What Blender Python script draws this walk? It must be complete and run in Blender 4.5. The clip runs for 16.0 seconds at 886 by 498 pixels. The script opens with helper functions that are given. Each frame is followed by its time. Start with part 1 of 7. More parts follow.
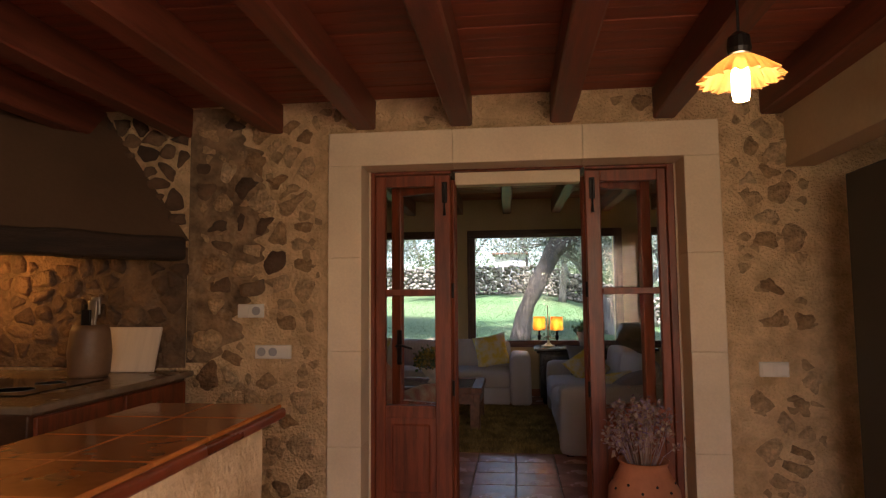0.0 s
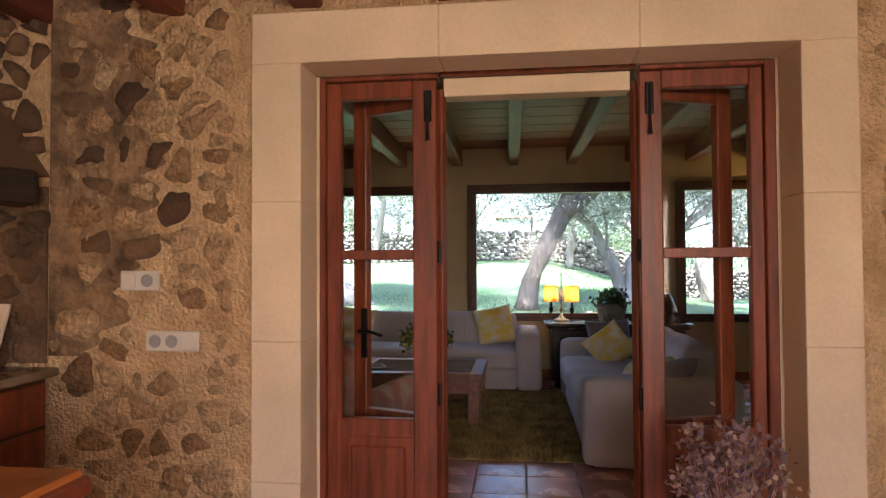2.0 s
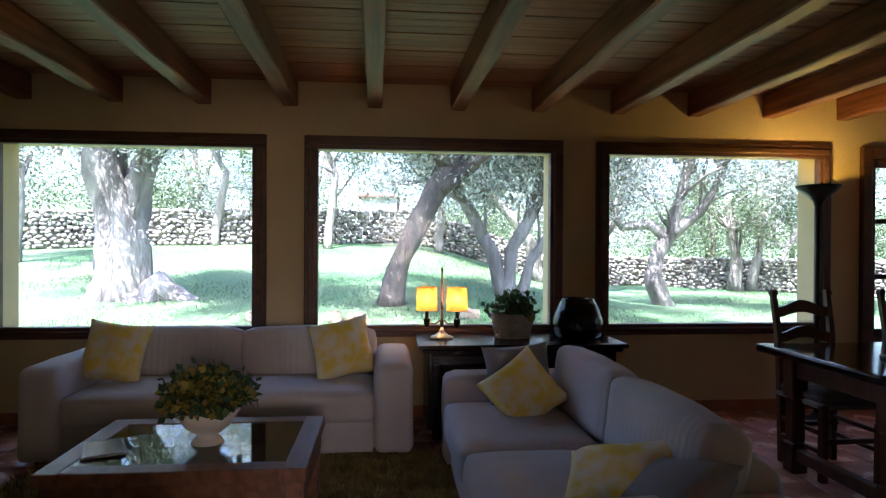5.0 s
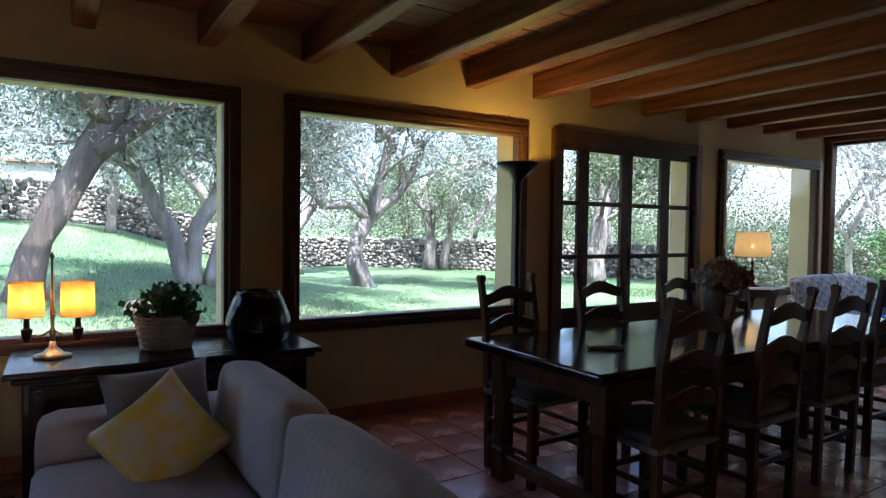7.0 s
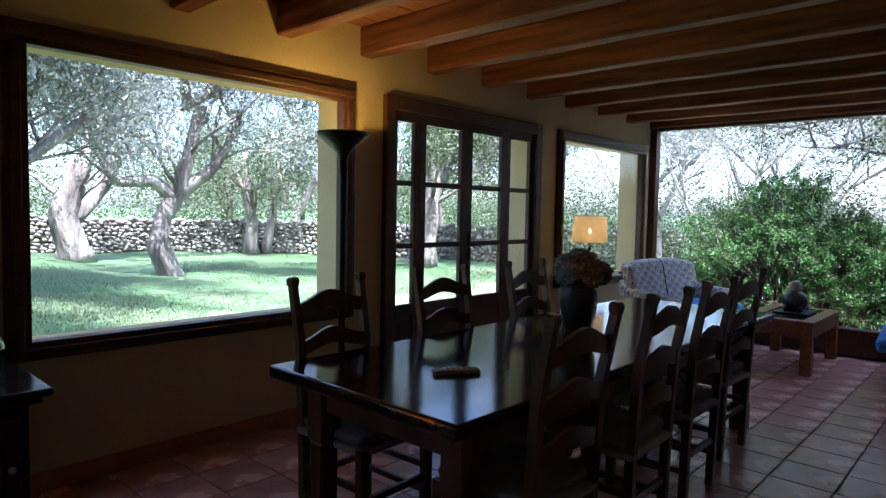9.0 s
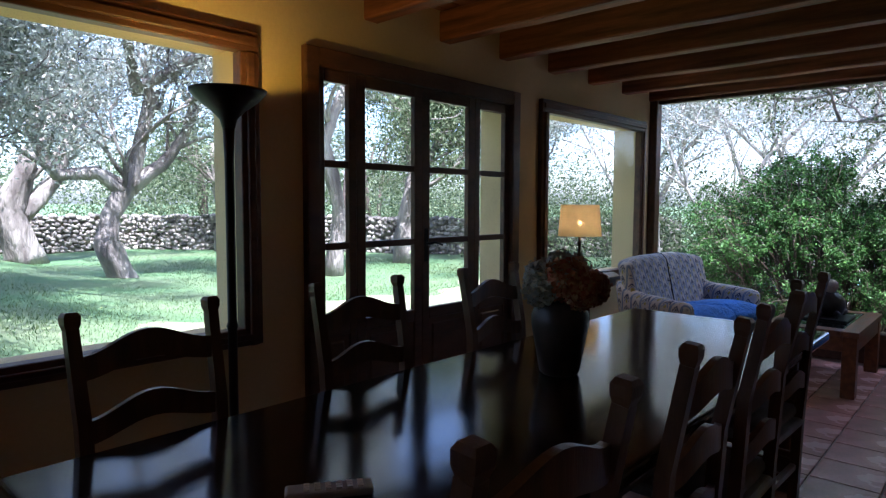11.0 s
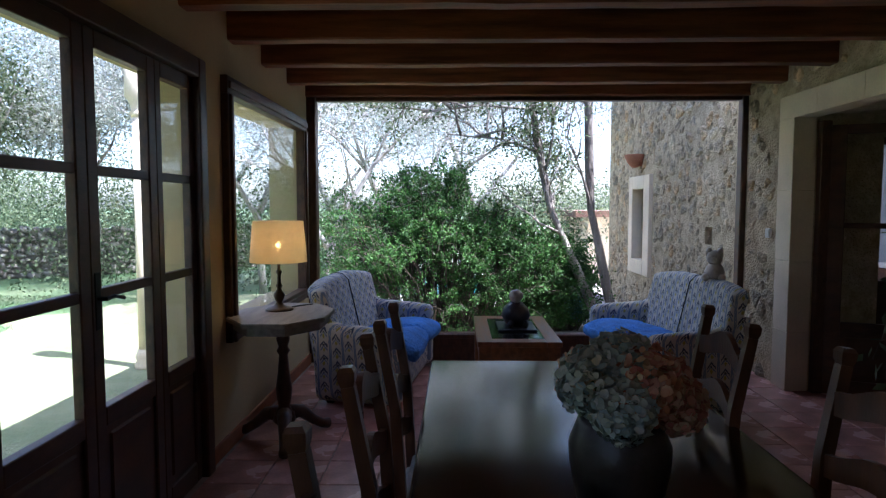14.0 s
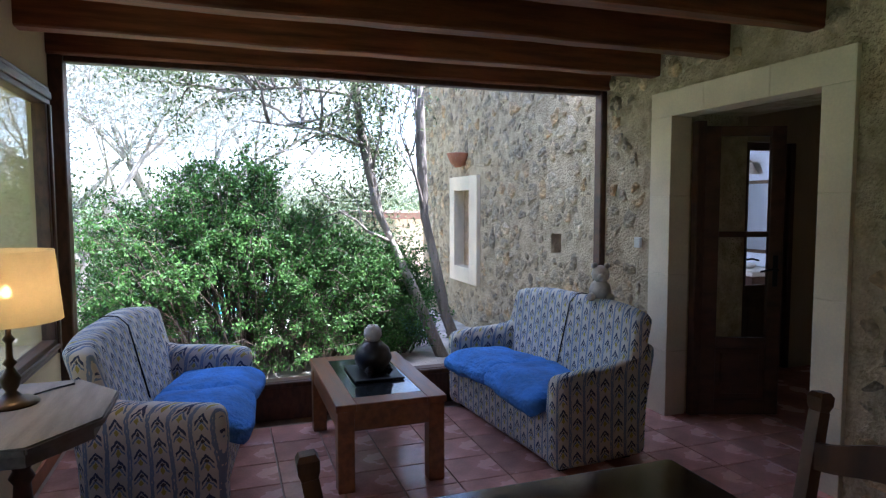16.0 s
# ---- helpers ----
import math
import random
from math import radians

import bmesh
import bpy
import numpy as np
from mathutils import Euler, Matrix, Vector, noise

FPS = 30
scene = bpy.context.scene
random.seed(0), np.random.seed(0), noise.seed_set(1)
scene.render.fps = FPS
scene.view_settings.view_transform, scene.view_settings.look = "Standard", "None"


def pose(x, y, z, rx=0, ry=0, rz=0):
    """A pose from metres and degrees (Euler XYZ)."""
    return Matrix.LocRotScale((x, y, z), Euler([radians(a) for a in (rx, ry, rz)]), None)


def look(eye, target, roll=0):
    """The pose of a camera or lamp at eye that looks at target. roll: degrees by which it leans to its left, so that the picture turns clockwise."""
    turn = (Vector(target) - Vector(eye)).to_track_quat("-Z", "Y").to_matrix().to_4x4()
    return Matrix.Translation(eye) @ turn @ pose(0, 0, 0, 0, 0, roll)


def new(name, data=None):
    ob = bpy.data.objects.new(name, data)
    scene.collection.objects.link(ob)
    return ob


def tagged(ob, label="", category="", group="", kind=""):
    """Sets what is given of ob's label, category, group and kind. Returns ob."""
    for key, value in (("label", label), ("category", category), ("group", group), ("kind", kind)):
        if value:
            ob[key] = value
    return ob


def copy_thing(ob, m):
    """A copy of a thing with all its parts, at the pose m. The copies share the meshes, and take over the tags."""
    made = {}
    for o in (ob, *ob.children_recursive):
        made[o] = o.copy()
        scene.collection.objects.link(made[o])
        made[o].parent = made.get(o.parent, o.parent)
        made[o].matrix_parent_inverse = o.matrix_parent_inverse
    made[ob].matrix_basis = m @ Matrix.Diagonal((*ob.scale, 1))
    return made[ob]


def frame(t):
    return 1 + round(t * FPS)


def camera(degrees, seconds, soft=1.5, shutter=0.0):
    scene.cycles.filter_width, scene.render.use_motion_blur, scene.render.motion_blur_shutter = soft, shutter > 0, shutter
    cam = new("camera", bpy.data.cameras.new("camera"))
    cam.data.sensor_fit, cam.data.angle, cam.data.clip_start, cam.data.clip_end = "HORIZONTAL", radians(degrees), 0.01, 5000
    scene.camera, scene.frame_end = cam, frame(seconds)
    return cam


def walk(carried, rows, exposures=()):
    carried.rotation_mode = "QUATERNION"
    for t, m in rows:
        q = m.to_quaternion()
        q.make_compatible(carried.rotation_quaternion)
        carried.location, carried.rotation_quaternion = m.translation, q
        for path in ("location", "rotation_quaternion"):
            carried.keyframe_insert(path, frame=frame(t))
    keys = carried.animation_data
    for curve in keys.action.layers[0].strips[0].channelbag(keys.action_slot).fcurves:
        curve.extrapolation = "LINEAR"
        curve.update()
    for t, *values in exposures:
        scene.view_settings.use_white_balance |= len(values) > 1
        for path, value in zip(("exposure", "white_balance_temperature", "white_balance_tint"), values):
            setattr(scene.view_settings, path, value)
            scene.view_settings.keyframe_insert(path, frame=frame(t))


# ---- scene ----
cam = camera(70.5, 16.0, 1.25)
PATH = [
    (0, (-1.007, -0.236, 1.301), (-1.237, 1.745, 1.457), -0.5),
    (0.5, (-1.004, -0.017, 1.283), (-1.248, 1.964, 1.411), -0.6),
    (1, (-1.041, 0.272, 1.287), (-1.291, 2.254, 1.381), -0.4),
    (1.5, (-1.063, 0.612, 1.293), (-1.307, 2.596, 1.364), -0.3),
    (2, (-1.064, 0.993, 1.295), (-1.305, 2.978, 1.343), -0.3),
    (2.5, (-1.076, 1.392, 1.339), (-1.285, 3.38, 1.368), 0.2),
    (3, (-1.084, 1.8, 1.362), (-1.264, 3.791, 1.391), 0.1),
    (5.5, (-0.992, 3.594, 1.359), (-0.603, 5.555, 1.332), 0.5),
    (6, (-0.88, 3.831, 1.373), (-0.241, 5.726, 1.336), 0.6),
    (6.5, (-0.755, 4.006, 1.334), (0.122, 5.802, 1.279), 0.7),
    (7, (-0.602, 4.216, 1.347), (0.45, 5.915, 1.282), 0.8),
    (7.5, (-0.492, 4.401, 1.322), (0.681, 6.02, 1.251), 0.8),
    (8, (-0.37, 4.561, 1.335), (0.968, 6.045, 1.26), 0.8),
    (8.5, (-0.212, 4.714, 1.333), (1.222, 6.104, 1.236), 0.9),
    (9, (-0.056, 4.858, 1.376), (1.409, 6.214, 1.258), 1.1),
    (11.5, (1.103, 5.578, 1.36), (2.583, 6.914, 1.211), 0.2),
    (12, (1.182, 5.807, 1.382), (2.697, 7.103, 1.229), 0.4),
    (12.5, (1.289, 6.135, 1.39), (2.949, 7.241, 1.243), 0.2),
    (13, (1.356, 6.435, 1.413), (3.199, 7.197, 1.273), -0.2),
    (13.5, (1.41, 6.66, 1.413), (3.368, 7.039, 1.269), 0.0),
    (14, (1.612, 6.905, 1.447), (3.607, 6.949, 1.313), 0.0),
    (14.5, (1.841, 7.089, 1.466), (3.824, 6.867, 1.331), 0.0),
    (15, (2.148, 7.177, 1.481), (4.093, 6.733, 1.344), 0.0),
    (15.5, (2.518, 7.233, 1.55), (4.433, 6.672, 1.406), -0.1),
    (16, (2.879, 7.271, 1.523), (4.763, 6.617, 1.38), -0.1),
]
EXPOSURE = [(0.0, 2.15, 6100, 19), (1.5, 3.1, 5700, 18), (3.0, 3.25, 5300, 19), (5.5, 2.85, 5300, 19), (7.5, 2.5, 5250, 19), (9.0, 2.45, 5200, 20), (11.5, 2.05, 5250, 22), (13.0, 1.9, 5300, 21), (14.0, 2.1, 5300, 20), (15.0, 2.65, 5250, 19), (16.0, 2.65, 5350, 19)]
walk(cam, [(t, look(eye, target, roll)) for t, eye, target, roll in PATH], EXPOSURE)

# ---- world and lights ----
SUN_EL, SUN_AZ = radians(64), radians(202)      # azimuth clockwise from +y
world = bpy.data.worlds.new("sky")
scene.world = world
world.use_nodes = True
wn = world.node_tree.nodes
sky = wn.new("ShaderNodeTexSky")
sky.sky_type = "NISHITA"
sky.sun_disc = False
sky.sun_elevation, sky.sun_rotation = SUN_EL, SUN_AZ
sky.air_density, sky.dust_density = 1.0, 2.0
wn["Background"].inputs["Strength"].default_value = 0.15
world.node_tree.links.new(sky.outputs["Color"], wn["Background"].inputs["Color"])

sun_data = bpy.data.lights.new("sun", "SUN")
sun_data.energy, sun_data.angle, sun_data.color = 5.0, radians(0.5), (1.0, 0.96, 0.9)
sun_way = Vector((math.sin(SUN_AZ) * math.cos(SUN_EL), math.cos(SUN_AZ) * math.cos(SUN_EL), math.sin(SUN_EL)))
new("sun", sun_data).matrix_world = look(sun_way * 40, (0, 0, 0))


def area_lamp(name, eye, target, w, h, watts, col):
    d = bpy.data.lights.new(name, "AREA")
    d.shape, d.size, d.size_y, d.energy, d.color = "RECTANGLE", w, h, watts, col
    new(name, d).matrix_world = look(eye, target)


def bulb_lamp(name, at, watts, col, radius=0.03):
    d = bpy.data.lights.new(name, "POINT")
    d.energy, d.color, d.shadow_soft_size = watts, col, radius
    new(name, d).location = at


# daylight in the kitchen's assumed, unseen window behind the camera
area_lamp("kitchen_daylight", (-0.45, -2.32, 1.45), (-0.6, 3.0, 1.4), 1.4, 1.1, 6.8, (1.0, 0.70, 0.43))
# fill lamp added in an unseen side opening to brighten the island
area_lamp("kitchen_side_fill", (0.61, -1.2, 1.45), (-1.6, 0.5, 1.1), 1.15, 1.05, 11.5, (1.0, 0.70, 0.43))
bulb_lamp("pendant_light", (-0.36, 1.60, 1.83), 0.75, (1.0, 0.66, 0.32))
bulb_lamp("hood_light", (-4.12, 3.02, 1.50), 1.9, (1.0, 0.44, 0.08))
bulb_lamp("candle_light_a", (-0.725, 7.923, 0.985), 0.17, (1.0, 0.45, 0.1), 0.02)
bulb_lamp("candle_light_b", (-0.505, 7.877, 0.985), 0.17, (1.0, 0.45, 0.1), 0.02)
bulb_lamp("table_lamp_light", (5.50, 8.02, 1.23), 0.3, (1.0, 0.7, 0.34), 0.025)
bulb_lamp("uplight", (2.35, 7.93, 1.81), 3.2, (1.0, 0.6, 0.06), 0.012)
# fill lamp added before a blank bathroom wall; no window is built there
area_lamp("bath_fill", (9.15, 2.9, 1.5), (8.3, 1.4, 1.3), 0.8, 1.0, 5, (0.8, 0.88, 1.0))
# fill lamp added out of view over the picture window, brightening floor and loveseats
area_lamp("sunroom_fill", (7.72, 6.25, 2.85), (6.3, 6.25, 0.4), 3.7, 0.5, 5.5, (0.86, 0.93, 1.0))


# ---- materials ----
def mat(name, col, rough=0.6, metal=0.0, var=0.18, scale=3.0, fine=60.0, bump=0.15, stretch=(1, 1, 1), rnd=0.0, spec=0.5, coat=0.0, col2=None, island=False, depth=0.004):
    """A surface with broad stains and fine grain in its colour, roughness and relief."""
    m = bpy.data.materials.new(name)
    m.use_nodes = True
    nt = m.node_tree
    nd, ln = nt.nodes, nt.links
    b = nd["Principled BSDF"]
    tc, mp = nd.new("ShaderNodeTexCoord"), nd.new("ShaderNodeMapping")
    mp.inputs["Scale"].default_value = stretch
    ln.new(tc.outputs["Object"], mp.inputs["Vector"])
    n1, n2 = nd.new("ShaderNodeTexNoise"), nd.new("ShaderNodeTexNoise")
    for n, s, dt in ((n1, scale, 3), (n2, fine, 4)):
        n.inputs["Scale"].default_value, n.inputs["Detail"].default_value = s, dt
        ln.new(mp.outputs["Vector"], n.inputs["Vector"])
    mx = nd.new("ShaderNodeMix")
    mx.data_type = "RGBA"
    c2 = col2 or [c * (1 - 2 * var) for c in col]
    mx.inputs["A"].default_value, mx.inputs["B"].default_value = (*c2, 1), (*[min(1, c * (1 + 0.3 * var)) for c in col], 1)
    rp = nd.new("ShaderNodeMapRange")
    rp.inputs["From Min"].default_value, rp.inputs["From Max"].default_value = 0.3, 0.62
    ln.new(n1.outputs["Fac"], rp.inputs["Value"])
    ln.new(rp.outputs["Result"], mx.inputs["Factor"])
    hs = nd.new("ShaderNodeHueSaturation")
    ln.new(mx.outputs["Result"], hs.inputs["Color"])
    mr = nd.new("ShaderNodeMapRange")
    mr.inputs["To Min"].default_value, mr.inputs["To Max"].default_value = 1 - var, 1 + var
    ln.new(n2.outputs["Fac"], mr.inputs["Value"])
    value = mr.outputs["Result"]
    if rnd:
        src = nd.new("ShaderNodeNewGeometry").outputs["Random Per Island"] if island else nd.new("ShaderNodeObjectInfo").outputs["Random"]
        r2, mu = nd.new("ShaderNodeMapRange"), nd.new("ShaderNodeMath")
        r2.inputs["To Min"].default_value, r2.inputs["To Max"].default_value = 1 - rnd, 1 + rnd
        ln.new(src, r2.inputs["Value"])
        mu.operation = "MULTIPLY"
        ln.new(value, mu.inputs[0])
        ln.new(r2.outputs["Result"], mu.inputs[1])
        value = mu.outputs["Value"]
    ln.new(value, hs.inputs["Value"])
    ln.new(hs.outputs["Color"], b.inputs["Base Color"])
    b.inputs["Metallic"].default_value = metal
    b.inputs["Specular IOR Level"].default_value = spec
    b.inputs["Coat Weight"].default_value = coat
    b.inputs["Coat Roughness"].default_value = 0.12
    rr = nd.new("ShaderNodeMapRange")
    rr.inputs["To Min"].default_value, rr.inputs["To Max"].default_value = max(0.02, rough - 0.12), min(1, rough + 0.12)
    ln.new(n1.outputs["Fac"], rr.inputs["Value"])
    ln.new(rr.outputs["Result"], b.inputs["Roughness"])
    if bump:
        bp = nd.new("ShaderNodeBump")
        bp.inputs["Strength"].default_value, bp.inputs["Distance"].default_value = bump, depth
        ln.new(n2.outputs["Fac"], bp.inputs["Height"])
        ln.new(bp.outputs["Normal"], b.inputs["Normal"])
    return m


def ramp_mat(name, stops, rough, island=False, fine=45.0, bump=0.4, var=0.25, depth=0.01, blotch=6):
    """Stones, petals or leaves whose colour is drawn piece by piece from a ramp."""
    m = mat(name, (0.5, 0.5, 0.5), rough, 0, var, blotch, fine, bump, depth=depth)
    nt = m.node_tree
    nd, ln = nt.nodes, nt.links
    src = nd.new("ShaderNodeNewGeometry").outputs["Random Per Island"] if island else nd.new("ShaderNodeObjectInfo").outputs["Random"]
    cr = nd.new("ShaderNodeValToRGB")
    while len(cr.color_ramp.elements) < len(stops):
        cr.color_ramp.elements.new(0.5)
    for i, c in enumerate(stops):
        cr.color_ramp.elements[i].position = i / (len(stops) - 1)
        cr.color_ramp.elements[i].color = (*c, 1)
    ln.new(src, cr.inputs["Fac"])
    hs = next(n for n in nd if n.type == "HUE_SAT")
    n1 = next(n for n in nd if n.type == "TEX_NOISE" and n.inputs["Scale"].default_value == blotch)
    mm = nd.new("ShaderNodeMix")
    mm.data_type = "RGBA"
    mm.blend_type = "MULTIPLY"
    gr = nd.new("ShaderNodeMapRange")
    gr.inputs["From Min"].default_value, gr.inputs["From Max"].default_value = 0.3, 0.7
    gr.inputs["To Min"].default_value, gr.inputs["To Max"].default_value = 0.6, 1.28
    ln.new(n1.outputs["Fac"], gr.inputs["Value"])
    mm.inputs["Factor"].default_value = 1.0
    ln.new(cr.outputs["Color"], mm.inputs["A"])
    ln.new(gr.outputs["Result"], mm.inputs["B"])
    ln.new(mm.outputs["Result"], hs.inputs["Color"])
    return m


def leafy(name, a, b, through_light=0.35):
    """Leaves: coloured leaf by leaf, letting some light through."""
    m = ramp_mat(name, [a, [(x + y) / 2 for x, y in zip(a, b)], b], 0.6, True, 30, 0, 0.2)
    nt = m.node_tree
    bs = nt.nodes["Principled BSDF"]
    bs.inputs["Specular IOR Level"].default_value = 0.3
    tl, ms = nt.nodes.new("ShaderNodeBsdfTranslucent"), nt.nodes.new("ShaderNodeMixShader")
    hs = next(n for n in nt.nodes if n.type == "HUE_SAT")
    nt.links.new(hs.outputs["Color"], tl.inputs["Color"])
    ms.inputs["Fac"].default_value = through_light
    nt.links.new(bs.outputs["BSDF"], ms.inputs[1])
    nt.links.new(tl.outputs["BSDF"], ms.inputs[2])
    nt.links.new(ms.outputs["Shader"], nt.nodes["Material Output"].inputs["Surface"])
    return m


def glass_mat(name, tint=(1, 1, 1), rough=0.0, head_on=0.012):
    m = bpy.data.materials.new(name)
    m.use_nodes = True
    nt = m.node_tree
    nt.nodes.remove(nt.nodes["Principled BSDF"])
    tr, gl, ms, lw, pw, sc = (nt.nodes.new(k) for k in ("ShaderNodeBsdfTransparent", "ShaderNodeBsdfGlossy", "ShaderNodeMixShader", "ShaderNodeLayerWeight", "ShaderNodeMath", "ShaderNodeMath"))
    tr.inputs["Color"].default_value = (*tint, 1)
    gl.inputs["Roughness"].default_value = rough
    lw.inputs["Blend"].default_value = 0.5
    pw.operation, sc.operation = "POWER", "MULTIPLY_ADD"
    pw.inputs[1].default_value = 4.5
    sc.inputs[1].default_value, sc.inputs[2].default_value = 0.75, head_on
    nt.links.new(lw.outputs["Facing"], pw.inputs[0])
    nt.links.new(pw.outputs["Value"], sc.inputs[0])
    nt.links.new(sc.outputs["Value"], ms.inputs["Fac"])
    nt.links.new(tr.outputs["BSDF"], ms.inputs[1])
    nt.links.new(gl.outputs["BSDF"], ms.inputs[2])
    nt.links.new(ms.outputs["Shader"], nt.nodes["Material Output"].inputs["Surface"])
    return m


def glow(name, col, strength):
    m = bpy.data.materials.new(name)
    m.use_nodes = True
    b = m.node_tree.nodes["Principled BSDF"]
    b.inputs["Base Color"].default_value = (*col, 1)
    b.inputs["Emission Color"].default_value = (*col, 1)
    b.inputs["Emission Strength"].default_value = strength
    return m


def shade_mat(name, col, share=0.6):
    """Lampshade cloth or parchment, lit from within by its bulb."""
    m = mat(name, col, 0.8, 0, 0.12, 8, 160, 0.1)
    nt = m.node_tree
    bs = nt.nodes["Principled BSDF"]
    tl, ms = nt.nodes.new("ShaderNodeBsdfTranslucent"), nt.nodes.new("ShaderNodeMixShader")
    tl.inputs["Color"].default_value = (*col, 1)
    ms.inputs["Fac"].default_value = share
    nt.links.new(bs.outputs["BSDF"], ms.inputs[1])
    nt.links.new(tl.outputs["BSDF"], ms.inputs[2])
    clear, m2 = nt.nodes.new("ShaderNodeBsdfTransparent"), nt.nodes.new("ShaderNodeMixShader")
    clear.inputs["Color"].default_value = (*col, 1)
    m2.inputs["Fac"].default_value = 0.07
    nt.links.new(ms.outputs["Shader"], m2.inputs[1])
    nt.links.new(clear.outputs["BSDF"], m2.inputs[2])
    nt.links.new(m2.outputs["Shader"], nt.nodes["Material Output"].inputs["Surface"])
    return m


def print_mat(name):
    """Cream upholstery printed with upright rows of navy, sky-blue and ochre motifs."""
    m = mat(name, (0.62, 0.58, 0.5), 0.85, 0, 0.1, 5, 220, 0.3)
    nt = m.node_tree
    nd, ln = nt.nodes, nt.links
    hs = next(n for n in nd if n.type == "HUE_SAT")
    base = hs.inputs["Color"].links[0].from_socket
    tc = nd.new("ShaderNodeTexCoord")
    sp = nd.new("ShaderNodeSeparateXYZ")
    ln.new(tc.outputs["Object"], sp.inputs["Vector"])

    def op(kind, a, b=None):
        n = nd.new("ShaderNodeMath")
        n.operation = kind
        for i, v in enumerate((a, b)):
            if v is None:
                continue
            if isinstance(v, (int, float)):
                n.inputs[i].default_value = v
            else:
                ln.new(v, n.inputs[i])
        return n.outputs["Value"]

    across = op("ADD", sp.outputs["X"], op("MULTIPLY", sp.outputs["Y"], 0.83))
    cu, cv = 0.08, 0.1
    row = op("FLOOR", op("DIVIDE", across, cu))
    wob = nd.new("ShaderNodeTexNoise")
    wob.inputs["Scale"].default_value = 42
    ln.new(tc.outputs["Object"], wob.inputs["Vector"])
    w = op("MULTIPLY", op("SUBTRACT", wob.outputs["Fac"], 0.5), 0.3)
    u = op("SUBTRACT", op("FRACT", op("DIVIDE", across, cu)), 0.5)
    v = op("SUBTRACT", op("FRACT", op("ADD", op("DIVIDE", sp.outputs["Z"], cv), op("MULTIPLY", row, 0.5))), 0.5)
    au = op("ABSOLUTE", u)
    peak = op("ADD", op("ADD", v, op("MULTIPLY", au, 1.25)), w)
    inside = op("LESS_THAN", au, 0.31)
    chevron = op("MULTIPLY", op("LESS_THAN", op("ABSOLUTE", op("SUBTRACT", peak, 0.3)), 0.085), inside)
    lower = op("MULTIPLY", op("LESS_THAN", op("ABSOLUTE", op("SUBTRACT", peak, 0.02)), 0.06), inside)
    bud = op("LESS_THAN", op("ADD", op("ADD", op("MULTIPLY", au, 1.5), op("ABSOLUTE", op("ADD", v, 0.3))), w), 0.19)
    seed = op("LESS_THAN", op("ADD", op("ADD", au, op("ABSOLUTE", op("SUBTRACT", v, 0.04))), w), 0.1)
    edge = op("LESS_THAN", op("ABSOLUTE", op("ADD", op("SUBTRACT", au, 0.45), op("MULTIPLY", w, 0.5))), 0.05)

    def over(colour, fac, under):
        n = nd.new("ShaderNodeMix")
        n.data_type = "RGBA"
        n.inputs["B"].default_value = (*colour, 1)
        ln.new(fac, n.inputs["Factor"])
        ln.new(under, n.inputs["A"])
        return n.outputs["Result"]

    c = over((0.2, 0.26, 0.36), edge, base)
    c = over((0.05, 0.065, 0.12), chevron, c)
    c = over((0.16, 0.22, 0.33), lower, c)
    c = over((0.4, 0.34, 0.08), bud, c)
    c = over((0.07, 0.07, 0.08), seed, c)
    ln.new(c, hs.inputs["Color"])
    return m


def tie_dye_mat(name):
    """Yellow cushion cotton with pale washed-out figures."""
    m = mat(name, (0.8, 0.62, 0.1), 0.85, 0, 0.05, 12, 250, 0.25, col2=(0.82, 0.8, 0.72))
    return m


PLASTER = mat("yellow_plaster", (0.58, 0.46, 0.25), 0.85, 0, 0.07, 1.5, 45, 0.25)
HOOD_PLASTER = mat("brown_hood_plaster", (0.115, 0.066, 0.036), 0.85, 0, 0.12, 2, 40, 0.3)
WHITE_PLASTER = mat("cream_plaster", (0.5, 0.385, 0.235), 0.85, 0, 0.08, 1.5, 40, 0.25)
LIME = mat("cream_lime_plaster", (0.78, 0.63, 0.42), 0.9, 0, 0.16, 6, 40, 0.7, col2=(0.55, 0.41, 0.25), depth=0.02)
MORTAR = mat("lime_mortar", (0.84, 0.62, 0.36), 0.92, 0, 0.16, 9, 60, 1.0, depth=0.05, col2=(0.62, 0.43, 0.225))
MORTAR_LIGHT = mat("pale_mortar", (0.6, 0.485, 0.31), 0.92, 0, 0.22, 9, 50, 1.0, depth=0.05, col2=(0.42, 0.31, 0.18))
STONE = ramp_mat("rubble_stone", [(0.24, 0.14, 0.07), (0.44, 0.285, 0.145), (0.62, 0.44, 0.255), (0.34, 0.205, 0.1), (0.52, 0.35, 0.19), (0.6, 0.43, 0.25), (0.4, 0.25, 0.125), (0.66, 0.5, 0.31)], 0.9, fine=50.0, bump=1.0, var=0.45, depth=0.05, blotch=13)
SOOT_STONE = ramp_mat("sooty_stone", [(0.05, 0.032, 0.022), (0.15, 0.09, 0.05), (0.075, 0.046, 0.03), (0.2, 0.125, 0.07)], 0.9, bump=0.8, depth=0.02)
SMOKED_MORTAR = mat("smoke_stained_mortar", (0.33, 0.22, 0.125), 0.92, 0, 0.35, 7, 22, 1.0, depth=0.05)
DARK_MORTAR = mat("dark_mortar", (0.17, 0.11, 0.065), 0.92, 0, 0.3, 5, 30, 1.0, depth=0.03)
